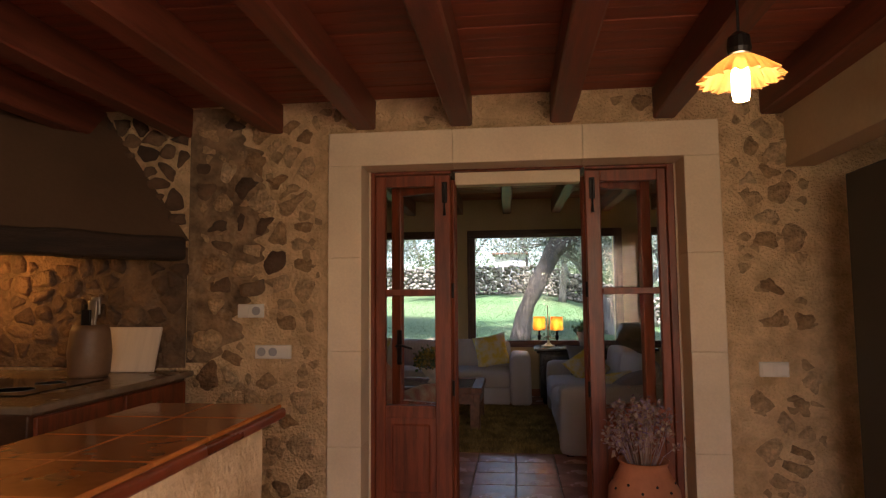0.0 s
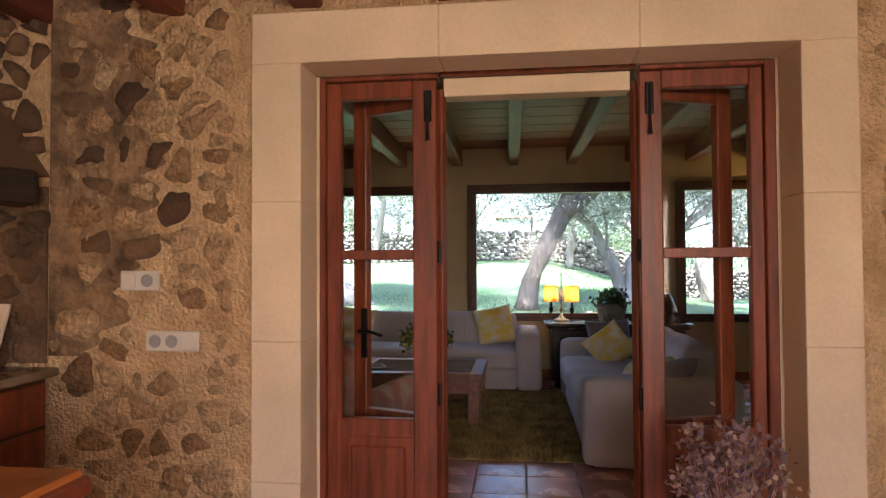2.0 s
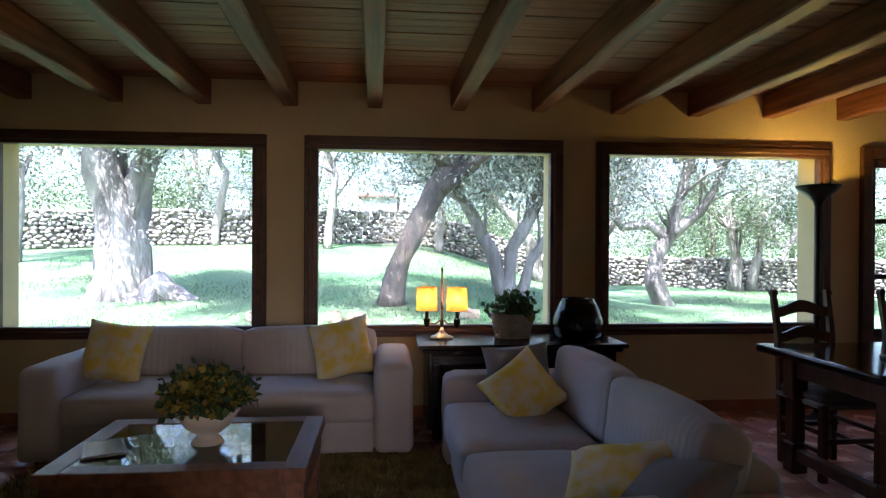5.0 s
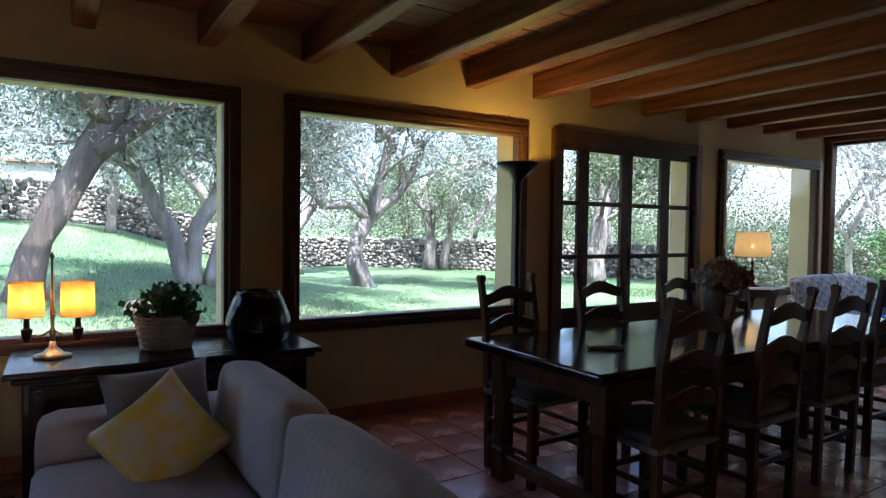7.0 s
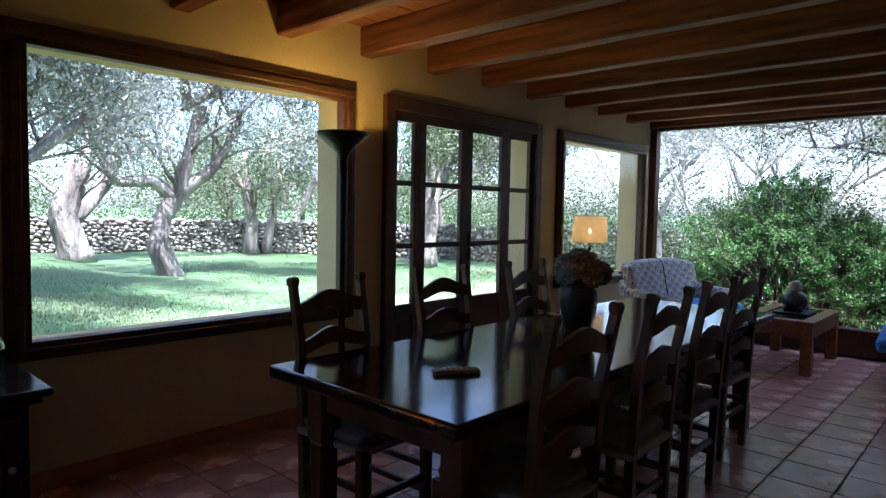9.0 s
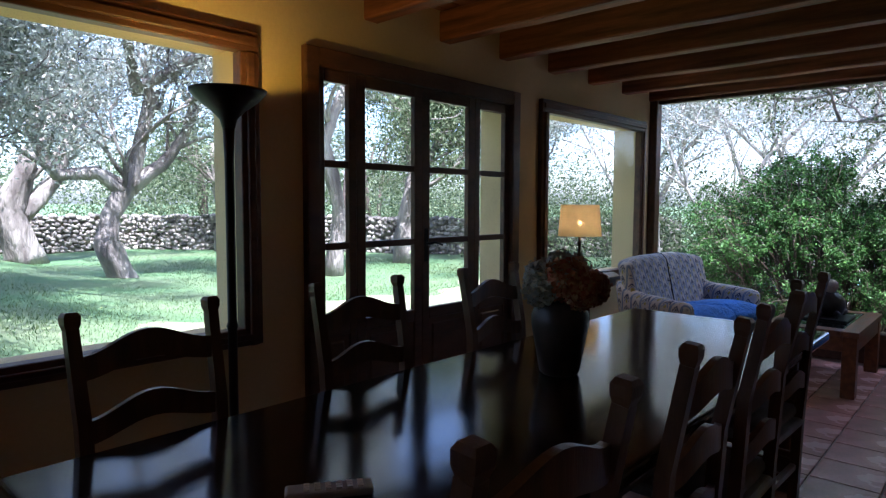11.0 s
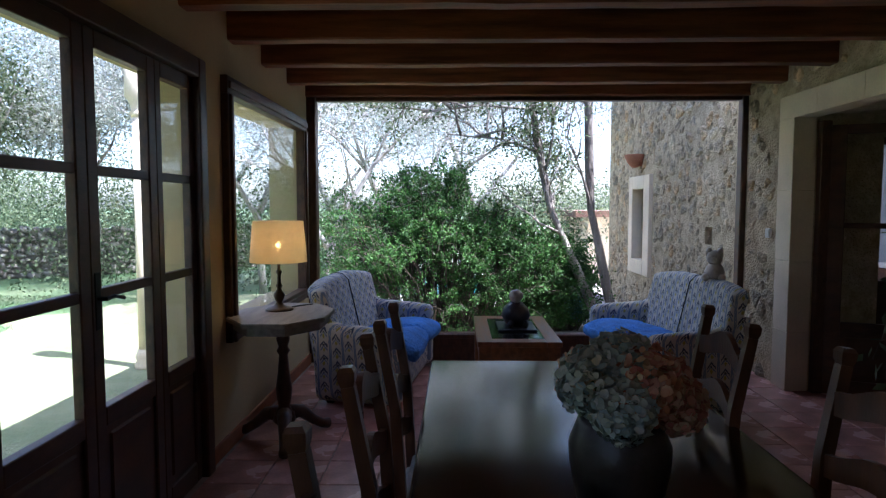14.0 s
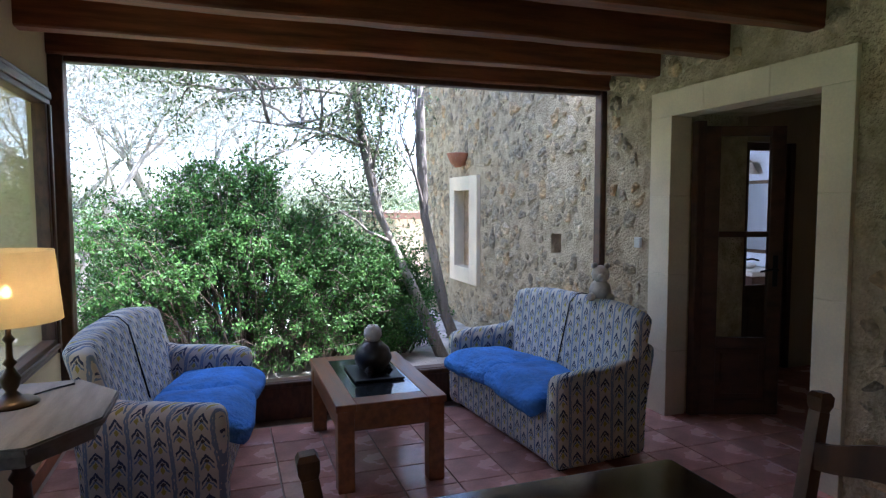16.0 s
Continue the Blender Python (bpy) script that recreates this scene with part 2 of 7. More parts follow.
STONE_GREY = ramp_mat("grey_rubble_stone", [(0.27, 0.215, 0.14), (0.56, 0.45, 0.3), (0.36, 0.275, 0.17), (0.64, 0.52, 0.34), (0.56, 0.37, 0.18), (0.46, 0.375, 0.26)], 0.9, fine=34.0, bump=1.0, var=0.42, depth=0.05, blotch=12)
DRY_STONE = ramp_mat("dry_stone", [(0.08, 0.07, 0.058), (0.26, 0.23, 0.19), (0.38, 0.34, 0.285), (0.16, 0.14, 0.11)], 0.9, island=True)
SANDSTONE = mat("dressed_sandstone", (0.82, 0.685, 0.49), 0.8, 0, 0.1, 1.6, 70, 0.35)
REDWOOD = mat("red_brown_door_wood", (0.215, 0.052, 0.019), 0.42, 0, 0.25, 5, 40, 0.15, (6, 6, 0.6))
DARKWOOD = mat("dark_frame_wood", (0.095, 0.04, 0.02), 0.42, 0, 0.25, 5, 40, 0.15, (1, 6, 3))
TABLEWOOD = mat("walnut_table_wood", (0.03, 0.015, 0.01), 0.05, 0, 0.35, 2.5, 40, 0.04, (0.5, 5, 5), spec=0.42, coat=0.1)
CHAIRWOOD = mat("dark_chair_wood", (0.115, 0.047, 0.02), 0.36, 0, 0.25, 5, 45, 0.15, (5, 5, 0.8))
CONSOLEWOOD = mat("black_brown_console_wood", (0.018, 0.011, 0.009), 0.22, 0, 0.25, 4, 45, 0.1, (0.7, 5, 5))
OAK = mat("orange_brown_table_wood", (0.26, 0.10, 0.035), 0.35, 0, 0.22, 4, 45, 0.12, (0.8, 6, 6))
PALEWOOD = mat("reddish_coffee_table_wood", (0.22, 0.10, 0.055), 0.4, 0, 0.22, 4, 45, 0.12, (6, 0.8, 6))
GREYWOOD = mat("weathered_grey_table_wood", (0.27, 0.235, 0.2), 0.55, 0, 0.2, 4, 50, 0.2, (1, 6, 6))
BEAMWOOD = mat("beam_wood", (0.215, 0.08, 0.036), 0.55, 0, 0.28, 3.5, 32, 0.3, (7, 0.5, 7), rnd=0.15, spec=0.25)
PLANK = mat("ceiling_plank_wood", (0.3, 0.115, 0.055), 0.55, 0, 0.2, 3.5, 40, 0.2, (0.5, 6, 1), rnd=0.12, island=True, spec=0.25)
RED_BEAM = mat("red_stained_beam", (0.16, 0.045, 0.025), 0.5, 0, 0.22, 3.5, 34, 0.25, (7, 0.5, 7), rnd=0.1)
RED_PLANK = mat("red_stained_plank", (0.24, 0.06, 0.03), 0.55, 0, 0.18, 3.5, 40, 0.25, (0.5, 6, 1), rnd=0.1, island=True)
OLD_BEAM = mat("blackened_old_beam", (0.035, 0.02, 0.013), 0.75, 0, 0.3, 5, 40, 0.6, (0.7, 6, 6), depth=0.012)
TERRACOTTA = mat("terracotta_floor_tile", (0.6, 0.31, 0.25), 0.25, 0, 0.2, 4, 55, 0.08, rnd=0.14, spec=0.5)
GROUT = mat("floor_grout", (0.38, 0.28, 0.22), 0.9, 0, 0.2, 6, 90, 0.4)
COUNTER_TILE = mat("orange_glazed_counter_tile", (0.54, 0.185, 0.042), 0.16, 0, 0.18, 5, 30, 0.05, rnd=0.08, coat=0.3)
COUNTER_EDGE = mat("red_brown_counter_edge", (0.2, 0.05, 0.02), 0.3, 0, 0.2, 5, 40, 0.1)
MARBLE = mat("brown_marble_worktop", (0.22, 0.165, 0.115), 0.25, 0, 0.2, 5, 30, 0.02)
LINEN = mat("pale_grey_sofa_linen", (0.56, 0.52, 0.53), 0.9, 0, 0.05, 3, 260, 0.3, rnd=0.04)
GREY_CLOTH = mat("grey_cushion_cloth", (0.25, 0.25, 0.28), 0.9, 0, 0.08, 4, 240, 0.3)
LINEN_RIB = mat("ribbed_sofa_linen", (0.56, 0.52, 0.53), 0.9, 0, 0.05, 3, 260, 0.3, rnd=0.04)
nt = LINEN_RIB.node_tree
wave_, tc_, bp_ = nt.nodes.new("ShaderNodeTexWave"), nt.nodes.new("ShaderNodeTexCoord"), nt.nodes.new("ShaderNodeBump")
wave_.inputs["Scale"].default_value, wave_.inputs["Distortion"].default_value = 7.5, 0.6
bp_.inputs["Strength"].default_value, bp_.inputs["Distance"].default_value = 0.35, 0.006
nt.links.new(tc_.outputs["Object"], wave_.inputs["Vector"])
nt.links.new(wave_.outputs["Fac"], bp_.inputs["Height"])
nt.links.new(next(n for n in nt.nodes if n.type == "BUMP" and n != bp_).outputs["Normal"], bp_.inputs["Normal"])
nt.links.new(bp_.outputs["Normal"], nt.nodes["Principled BSDF"].inputs["Normal"])
YELLOW_CLOTH = tie_dye_mat("yellow_tie_dye_cotton")
PRINT = print_mat("printed_upholstery")
BLUE = mat("blue_seat_cloth", (0.065, 0.22, 0.62), 0.85, 0, 0.18, 7, 35, 0.8, depth=0.03)
SEAT_CLOTH = mat("grey_seat_pad_cloth", (0.22, 0.2, 0.2), 0.9, 0, 0.15, 12, 150, 0.3)
PLAID = mat("pink_plaid_cloth", (0.45, 0.2, 0.15), 0.9, 0, 0.25, 12, 160, 0.25, col2=(0.55, 0.42, 0.3))
RUG = mat("olive_shag_wool", (0.36, 0.265, 0.09), 0.95, 0, 0.3, 7, 60, 0.4, rnd=0.35, island=True)
BLACK_GLAZE = mat("black_glaze", (0.012, 0.011, 0.013), 0.16, 0, 0.2, 5, 60, 0.05)
VASE_GLAZE = mat("brown_black_ceramic", (0.05, 0.04, 0.035), 0.35, 0, 0.5, 9, 30, 0.4)
CLAY = mat("terracotta_clay", (0.42, 0.16, 0.075), 0.8, 0, 0.15, 5, 60, 0.2)
WICKER = mat("white_washed_wicker", (0.33, 0.33, 0.31), 0.8, 0, 0.2, 8, 90, 0.4)
JAR_CLAY = mat("brown_stoneware", (0.2, 0.115, 0.065), 0.5, 0, 0.15, 4, 60, 0.1)
BOARD_PLASTIC = mat("scratched_white_plastic", (0.66, 0.58, 0.48), 0.5, 0, 0.06, 4, 60, 0.1, (6, 6, 0.8))
WHITE_PLASTIC = mat("white_plastic", (0.72, 0.69, 0.62), 0.4, 0, 0.03, 3, 50, 0.0)
GREY_PLASTIC = mat("grey_plastic", (0.35, 0.35, 0.37), 0.4, 0, 0.06, 3, 50, 0.0)
BLACK = mat("black_metal", (0.02, 0.018, 0.018), 0.4, 0.6, 0.15, 5, 60, 0.1)
BRASS = mat("aged_brass", (0.4, 0.32, 0.2), 0.3, 1.0, 0.2, 6, 60, 0.05)
BRONZE = mat("dark_bronze", (0.11, 0.075, 0.045), 0.38, 0.7, 0.25, 6, 60, 0.05)
STEEL = mat("brushed_steel", (0.5, 0.49, 0.47), 0.35, 1.0, 0.1, 4, 60, 0.05, (1, 1, 8))
FRIDGE = mat("dark_grey_fridge_steel", (0.035, 0.033, 0.03), 0.45, 0.3, 0.12, 3, 60, 0.05)
HOB = mat("black_hob_glass", (0.012, 0.012, 0.013), 0.08, 0, 0.1, 4, 60, 0.0)
GLASS = glass_mat("window_glass")
MIRROR = mat("silvered_mirror", (0.8, 0.84, 0.86), 0.05, 1.0, 0.02, 3, 40, 0.0)
TABLE_GLASS = glass_mat("table_glass", (0.6, 0.65, 0.62), 0.0, 0.08)
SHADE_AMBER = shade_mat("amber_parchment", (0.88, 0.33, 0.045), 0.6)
SHADE_CREAM = shade_mat("ochre_linen_shade", (0.72, 0.56, 0.3), 0.4)
SHADE_GLASS = shade_mat("amber_frilled_glass", (0.44, 0.215, 0.055), 0.3)
BULB = glow("warm_bulb", (1.0, 0.72, 0.35), 14.0)
BARK = mat("olive_bark", (0.29, 0.255, 0.21), 0.95, 0, 0.42, 2.2, 14, 1.0, (1, 1, 0.3), depth=0.06, col2=(0.07, 0.055, 0.045))
# bark for far yard trees, distance haze put into its pale colour
HAZE_BARK = mat("haze_paled_bark", (0.42, 0.385, 0.34), 0.95, 0, 0.25, 3, 18, 0.8, (1, 1, 0.3), depth=0.03)
# darker brown copy of the olive bark, with shade put into the colour
BARK_SHADE = mat("shaded_brown_bark", (0.17, 0.13, 0.1), 0.95, 0, 0.4, 2.2, 14, 1.0, (1, 1, 0.3), depth=0.06, col2=(0.05, 0.038, 0.03))
BARK_DARK = mat("dark_bark", (0.12, 0.09, 0.07), 0.95, 0, 0.35, 4, 20, 1.0, (1, 1, 0.35), depth=0.03)
OLIVE_LEAF = leafy("olive_leaf", (0.13, 0.145, 0.1), (0.68, 0.68, 0.58), 0.58)
# leaves for far yard trees, likewise paled to look hazy
HAZE_LEAF = leafy("haze_paled_leaf", (0.24, 0.26, 0.21), (0.6, 0.61, 0.54), 0.6)
WOOD_LEAF = leafy("woodland_leaf", (0.035, 0.065, 0.025), (0.23, 0.27, 0.14), 0.42)
BUSH_LEAF = leafy("lentisk_leaf", (0.025, 0.078, 0.018), (0.095, 0.21, 0.042), 0.28)
HOUSE_LEAF = leafy("houseplant_leaf", (0.03, 0.08, 0.03), (0.10, 0.17, 0.07), 0.25)
FICUS_LEAF = leafy("ficus_leaf", (0.035, 0.08, 0.03), (0.16, 0.2, 0.11), 0.25)
PETAL = ramp_mat("hydrangea_petal", [(0.3, 0.36, 0.3), (0.45, 0.5, 0.4), (0.34, 0.42, 0.42), (0.55, 0.55, 0.44)], 0.8, True, 30, 0, 0.15)
PETAL_CREAM = ramp_mat("cream_petal", [(0.62, 0.45, 0.3), (0.7, 0.55, 0.38), (0.6, 0.36, 0.24), (0.72, 0.6, 0.42)], 0.8, True, 30, 0, 0.15)
PETAL_RED = ramp_mat("dried_red_petal", [(0.35, 0.1, 0.07), (0.45, 0.2, 0.12), (0.5, 0.34, 0.2)], 0.8, True, 30, 0, 0.15)
YELLOW_LEAF = leafy("yellow_green_leaf", (0.2, 0.19, 0.03), (0.45, 0.34, 0.06), 0.3)
DRIED = ramp_mat("dried_flower", [(0.18, 0.1, 0.09), (0.34, 0.24, 0.18), (0.2, 0.13, 0.22), (0.42, 0.33, 0.24)], 0.9, True, 30, 0, 0.15)
GRASS = mat("lawn_soil_and_grass", (0.065, 0.13, 0.045), 0.9, 0, 0.3, 0.6, 30, 0.6, col2=(0.13, 0.165, 0.075), depth=0.03)
BLADE = leafy("grass_blade", (0.05, 0.115, 0.035), (0.17, 0.22, 0.085), 0.35)
DRY_GRASS = mat("sun_bleached_grass", (0.25, 0.265, 0.14), 0.95, 0, 0.25, 1.6, 45, 0.6, col2=(0.15, 0.2, 0.08), depth=0.03)
GRAVEL = mat("pale_gravel", (0.58, 0.53, 0.46), 0.95, 0, 0.25, 4, 60, 0.7, depth=0.02)
POOL = mat("pool_water", (0.05, 0.4, 0.55), 0.05, 0, 0.1, 3, 20, 0.1)
ROOF = mat("clay_roof_tile", (0.2, 0.11, 0.07), 0.85, 0, 0.2, 4, 40, 0.3)
BATH_TILE = mat("white_bath_wall", (0.62, 0.66, 0.72), 0.4, 0, 0.04, 2, 40, 0.05)
TOY = mat("white_plush", (0.62, 0.56, 0.48), 0.95, 0, 0.15, 20, 120, 0.5)


# ---- mesh helpers ----
def T(ob, label, category, group="", kind=""):
    return tagged(ob, label, category, group, kind)


def finish(name, bm, material, smooth=False):
    me = bpy.data.meshes.new(name)
    bm.to_mesh(me)
    bm.free()
    me.materials.append(material)
    if smooth:
        me.shade_smooth()
    return new(name, me)


def part(name, bm, material, parent, label="", smooth=False):
    ob = finish(name, bm, material, smooth)
    ob.parent = parent
    if label:
        ob["label"] = label
    return ob


def thing(name, at, label, category, rz=0.0, group="", kind=""):
    e = new(name)
    e.matrix_world = pose(*at, 0, 0, rz)
    e.empty_display_size = 0.1
    return T(e, label, category, group, kind)


def merge(bm, src, m=None):
    if m is not None:
        bmesh.ops.transform(src, matrix=m, verts=src.verts)
    me = bpy.data.meshes.new("tmp")
    src.to_mesh(me)
    src.free()
    bm.from_mesh(me)
    bpy.data.meshes.remove(me)


def box(x0, x1, y0, y1, z0, z1, bev=0.0, seg=1, bm=None):
    b = bmesh.new()
    bmesh.ops.create_cube(b, size=1, matrix=Matrix.Translation(((x0 + x1) / 2, (y0 + y1) / 2, (z0 + z1) / 2)) @ Matrix.Diagonal((x1 - x0, y1 - y0, z1 - z0, 1)))
    if bev:
        bmesh.ops.bevel(b, geom=b.edges[:], offset=bev, segments=seg, affect="EDGES", profile=0.5)
    if bm is None:
        return b
    merge(bm, b)
    return bm


def soft(w, d, h, r, cuts=7, swell=0.0, seed=0.0, bm=None, m=None):
    """An upholstered block: rounded edges, faces a little swollen and uneven. Stands on z = 0, centred."""
    b = bmesh.new()
    bmesh.ops.create_cube(b, size=2)
    bmesh.ops.subdivide_edges(b, edges=b.edges[:], cuts=cuts, use_grid_fill=True)
    half = Vector((w / 2, d / 2, h / 2))
    for v in b.verts:
        c = Vector([math.copysign(abs(a) ** 0.7, a) for a in v.co])
        p = Vector((c.x * half.x, c.y * half.y, c.z * half.z))
        q = Vector([max(-half[i] + r, min(half[i] - r, p[i])) for i in range(3)])
        o = p - q
        if o.length > 1e-6:
            p = q + o.normalized() * r
        k = [1 - abs(a) ** 2 for a in c]
        p.z += swell * k[0] * k[1] * c.z
        p.x += swell * 0.6 * k[1] * k[2] * c.x
        p.y += swell * 0.6 * k[0] * k[2] * c.y
        p += 0.008 * noise.noise_vector(p * 5 + Vector((seed, 0, 0)))
        v.co = p + Vector((0, 0, half.z))
    if m is not None:
        bmesh.ops.transform(b, matrix=m, verts=b.verts)
    if bm is None:
        return b
    merge(bm, b)
    return bm


def pillow(s, h, seed=0.0, n=14):
    """A knife-edged scatter cushion in the xy plane, centred."""
    b = bmesh.new()
    for side in (1, -1):
        rows = []
        for i in range(n + 1):
            row = []
            for j in range(n + 1):
                u, v = 2 * i / n - 1, 2 * j / n - 1
                pinch = 1 - 0.09 * (1 - abs(u) ** 2) * abs(v) ** 3
                pinch2 = 1 - 0.09 * (1 - abs(v) ** 2) * abs(u) ** 3
                z = side * h / 2 * max(0, (1 - u ** 4) * (1 - v ** 4)) ** 0.55
                p = Vector((u * s / 2 * pinch2, v * s / 2 * pinch, z))
                p.z += 0.018 * noise.noise(p * 9 + Vector((seed, 0, 0))) * (1 if abs(u) < 1 and abs(v) < 1 else 0)
                row.append(b.verts.new(p))
            rows.append(row)
        for i in range(n):
            for j in range(n):
                q = [rows[i][j], rows[i + 1][j], rows[i + 1][j + 1], rows[i][j + 1]]
                b.faces.new(q if side > 0 else q[::-1])
    bmesh.ops.remove_doubles(b, verts=b.verts, dist=1e-5)
    return b


def lathe(profile, n=24, bm=None, at=(0, 0, 0), wave=None):
    b = bmesh.new() if bm is None else bm
    rings = []
    for r, z in profile:
        ring = []
        for i in range(n):
            a = 2 * math.pi * i / n
            rr = r * (1 + (wave(a, z) if wave else 0))
            ring.append(b.verts.new((at[0] + rr * math.cos(a), at[1] + rr * math.sin(a), at[2] + z)))
        rings.append(ring)
    for p, q in zip(rings, rings[1:]):
        for i in range(n):
            b.faces.new((p[i], p[(i + 1) % n], q[(i + 1) % n], q[i]))
    for ring, up in ((rings[0], False), (rings[-1], True)):
        if (profile[-1] if up else profile[0])[0] > 1e-4 and wave is None:
            b.faces.new(ring if up else ring[::-1])
    return b


def tube(pts, radii, n=8, bm=None, rough=0.0):
    b = bmesh.new() if bm is None else bm
    pts = [Vector(p) for p in pts]
    rings, side = [], None
    for i, p in enumerate(pts):
        d = (pts[min(i + 1, len(pts) - 1)] - pts[max(i - 1, 0)]).normalized()
        side = (side - d * side.dot(d)).normalized() if side else d.orthogonal().normalized()
        up = d.cross(side)
        ring = []
        for k in range(n):
            a = 2 * math.pi * k / n
            q = (side * math.cos(a) + up * math.sin(a)) * radii[i]
            if rough:
                q *= 1 + rough * noise.noise(p * 1.3 + q * 6)
            ring.append(b.verts.new(p + q))
        rings.append(ring)
    for p, q in zip(rings, rings[1:]):
        for k in range(n):
            b.faces.new((p[k], p[(k + 1) % n], q[(k + 1) % n], q[k]))
    b.faces.new(rings[0][::-1])
    b.faces.new(rings[-1])
    return b


def leaves(name, centres, material, length, width, seed, droop=0.0):
    """One mesh of small folded leaves at the given places."""
    rg = np.random.default_rng(seed)
    c = np.asarray(centres, float)
    n = len(c)
    d = rg.normal(size=(n, 3))
    d[:, 2] -= droop
    d /= np.linalg.norm(d, axis=1)[:, None]
    s = np.cross(d, rg.normal(size=(n, 3)))
    s /= np.linalg.norm(s, axis=1)[:, None]
    k = rg.uniform(0.7, 1.3, size=(n, 1))
    L, W = d * length * k, s * width * k * 0.5
    v = np.stack([c, c + L * 0.5 + W, c + L, c + L * 0.5 - W], 1).reshape(-1, 3)
    f = np.arange(4 * n).reshape(-1, 4)
    me = bpy.data.meshes.new(name)
    me.from_pydata(v.tolist(), [], f.tolist())
    me.materials.append(material)
    return new(name, me)


def petals(name, centres, outs, material, size, seed):
    """One mesh of small rounded, cupped petals that face outwards."""
    rg = np.random.default_rng(seed)
    V, F = [], []
    for c, o in zip(np.asarray(centres, float), np.asarray(outs, float)):
        d = o + rg.normal(0, 0.45, 3)
        d /= np.linalg.norm(d)
        a = np.cross(d, rg.normal(size=3))
        a /= np.linalg.norm(a)
        b = np.cross(d, a)
        r = size * rg.uniform(0.7, 1.25)
        k = len(V)
        V.append(c - d * r * 0.25)
        for i in range(7):
            q = 2 * math.pi * i / 7
            V.append(c + (a * math.cos(q) + b * math.sin(q) * 0.85) * r * rg.uniform(0.88, 1.1) + d * r * rg.uniform(-0.12, 0.2))
        F += [(k, k + 1 + i, k + 1 + (i + 1) % 7) for i in range(7)]
    me = bpy.data.meshes.new(name)
    me.from_pydata([tuple(v) for v in V], [], F)
    me.materials.append(material)
    me.shade_smooth()
    return new(name, me)


def rock_mesh(name, seed, material, sides=9):
    """A unit rubble stone that faces -y, about 1 x 1, standing 0.5 proud before scaling."""
    rg = random.Random(seed)
    b = bmesh.new()
    outer, inner = [], []
    for i in range(sides):
        a = 2 * math.pi * (i + rg.uniform(-0.25, 0.25)) / sides
        sq = 1 / max(abs(math.cos(a)), abs(math.sin(a))) ** 0.6
        r = 0.5 * sq * rg.uniform(0.8, 1.08)
        outer.append(b.verts.new((r * math.cos(a), 0.3, r * math.sin(a))))
        inner.append(b.verts.new((r * 0.8 * math.cos(a), -0.35 + rg.uniform(-0.12, 0.12), r * 0.8 * math.sin(a))))
    mid = b.verts.new((rg.uniform(-0.1, 0.1), -0.5 + rg.uniform(-0.1, 0.1), rg.uniform(-0.1, 0.1)))
    for i in range(sides):
        j = (i + 1) % sides
        b.faces.new((outer[i], outer[j], inner[j], inner[i]))
        b.faces.new((inner[i], inner[j], mid))
    bmesh.ops.recalc_face_normals(b, faces=b.faces)
    me = bpy.data.meshes.new(name)
    b.to_mesh(me)
    b.free()
    me.materials.append(material)
    me.shade_smooth()
    return me


def join_copies(name, me, mats4, material):
    """Many transformed copies of one small mesh in one mesh."""
    v0 = np.array([v.co[:] for v in me.vertices])
    polys = [list(p.vertices) for p in me.polygons]
    V, F, k = [], [], 0
    for m in mats4:
        a = np.array(m)
        V.append(v0 @ a[:3, :3].T + a[:3, 3])
        F += [[i + k for i in p] for p in polys]
        k += len(v0)
    out = bpy.data.meshes.new(name)
    out.from_pydata(np.concatenate(V).tolist(), [], F)
    out.materials.append(material)
    out.shade_smooth()
    return new(name, out)


def cell_polygons(x0, x1, z0, z1, size, rg):
    """Irregular cells that share out a wall's face among scattered points."""
    sx, sz = size * 1.25, size * 0.85
    pts, row, z = [], 0, z0 - sz
    while z < z1 + sz:
        x = x0 - sx + (row % 2) * sx / 2
        while x < x1 + sx:
            pts.append((x + rg.uniform(-0.42, 0.42) * sx, z + rg.uniform(-0.42, 0.42) * sz))
            x += sx
        z += sz
        row += 1
    arr = np.array(pts)
    for cx, cz in pts:
        if not (x0 < cx < x1 and z0 < cz < z1):
            continue
        poly = [(cx - 1.5 * size, cz - 1.2 * size), (cx + 1.5 * size, cz - 1.2 * size), (cx + 1.5 * size, cz + 1.2 * size), (cx - 1.5 * size, cz + 1.2 * size)]
        near = arr[(np.abs(arr[:, 0] - cx) < 3 * size) & (np.abs(arr[:, 1] - cz) < 2.4 * size)]
        for qx, qz in near:
            dx, dz = qx - cx, qz - cz
            if dx * dx + dz * dz < 1e-9:
                continue
            mid = (dx * (cx + qx) + dz * (cz + qz)) / 2
            out = []
            for i in range(len(poly)):
                p, q = poly[i], poly[(i + 1) % len(poly)]
                sp, sq = dx * p[0] + dz * p[1] - mid, dx * q[0] + dz * q[1] - mid
                if sp <= 0:
                    out.append(p)
                if sp * sq < 0:
                    k = sp / (sp - sq)
                    out.append((p[0] + k * (q[0] - p[0]), p[1] + k * (q[1] - p[1])))
            poly = out
            if len(poly) < 3:
                break
        if len(poly) >= 3:
            yield poly


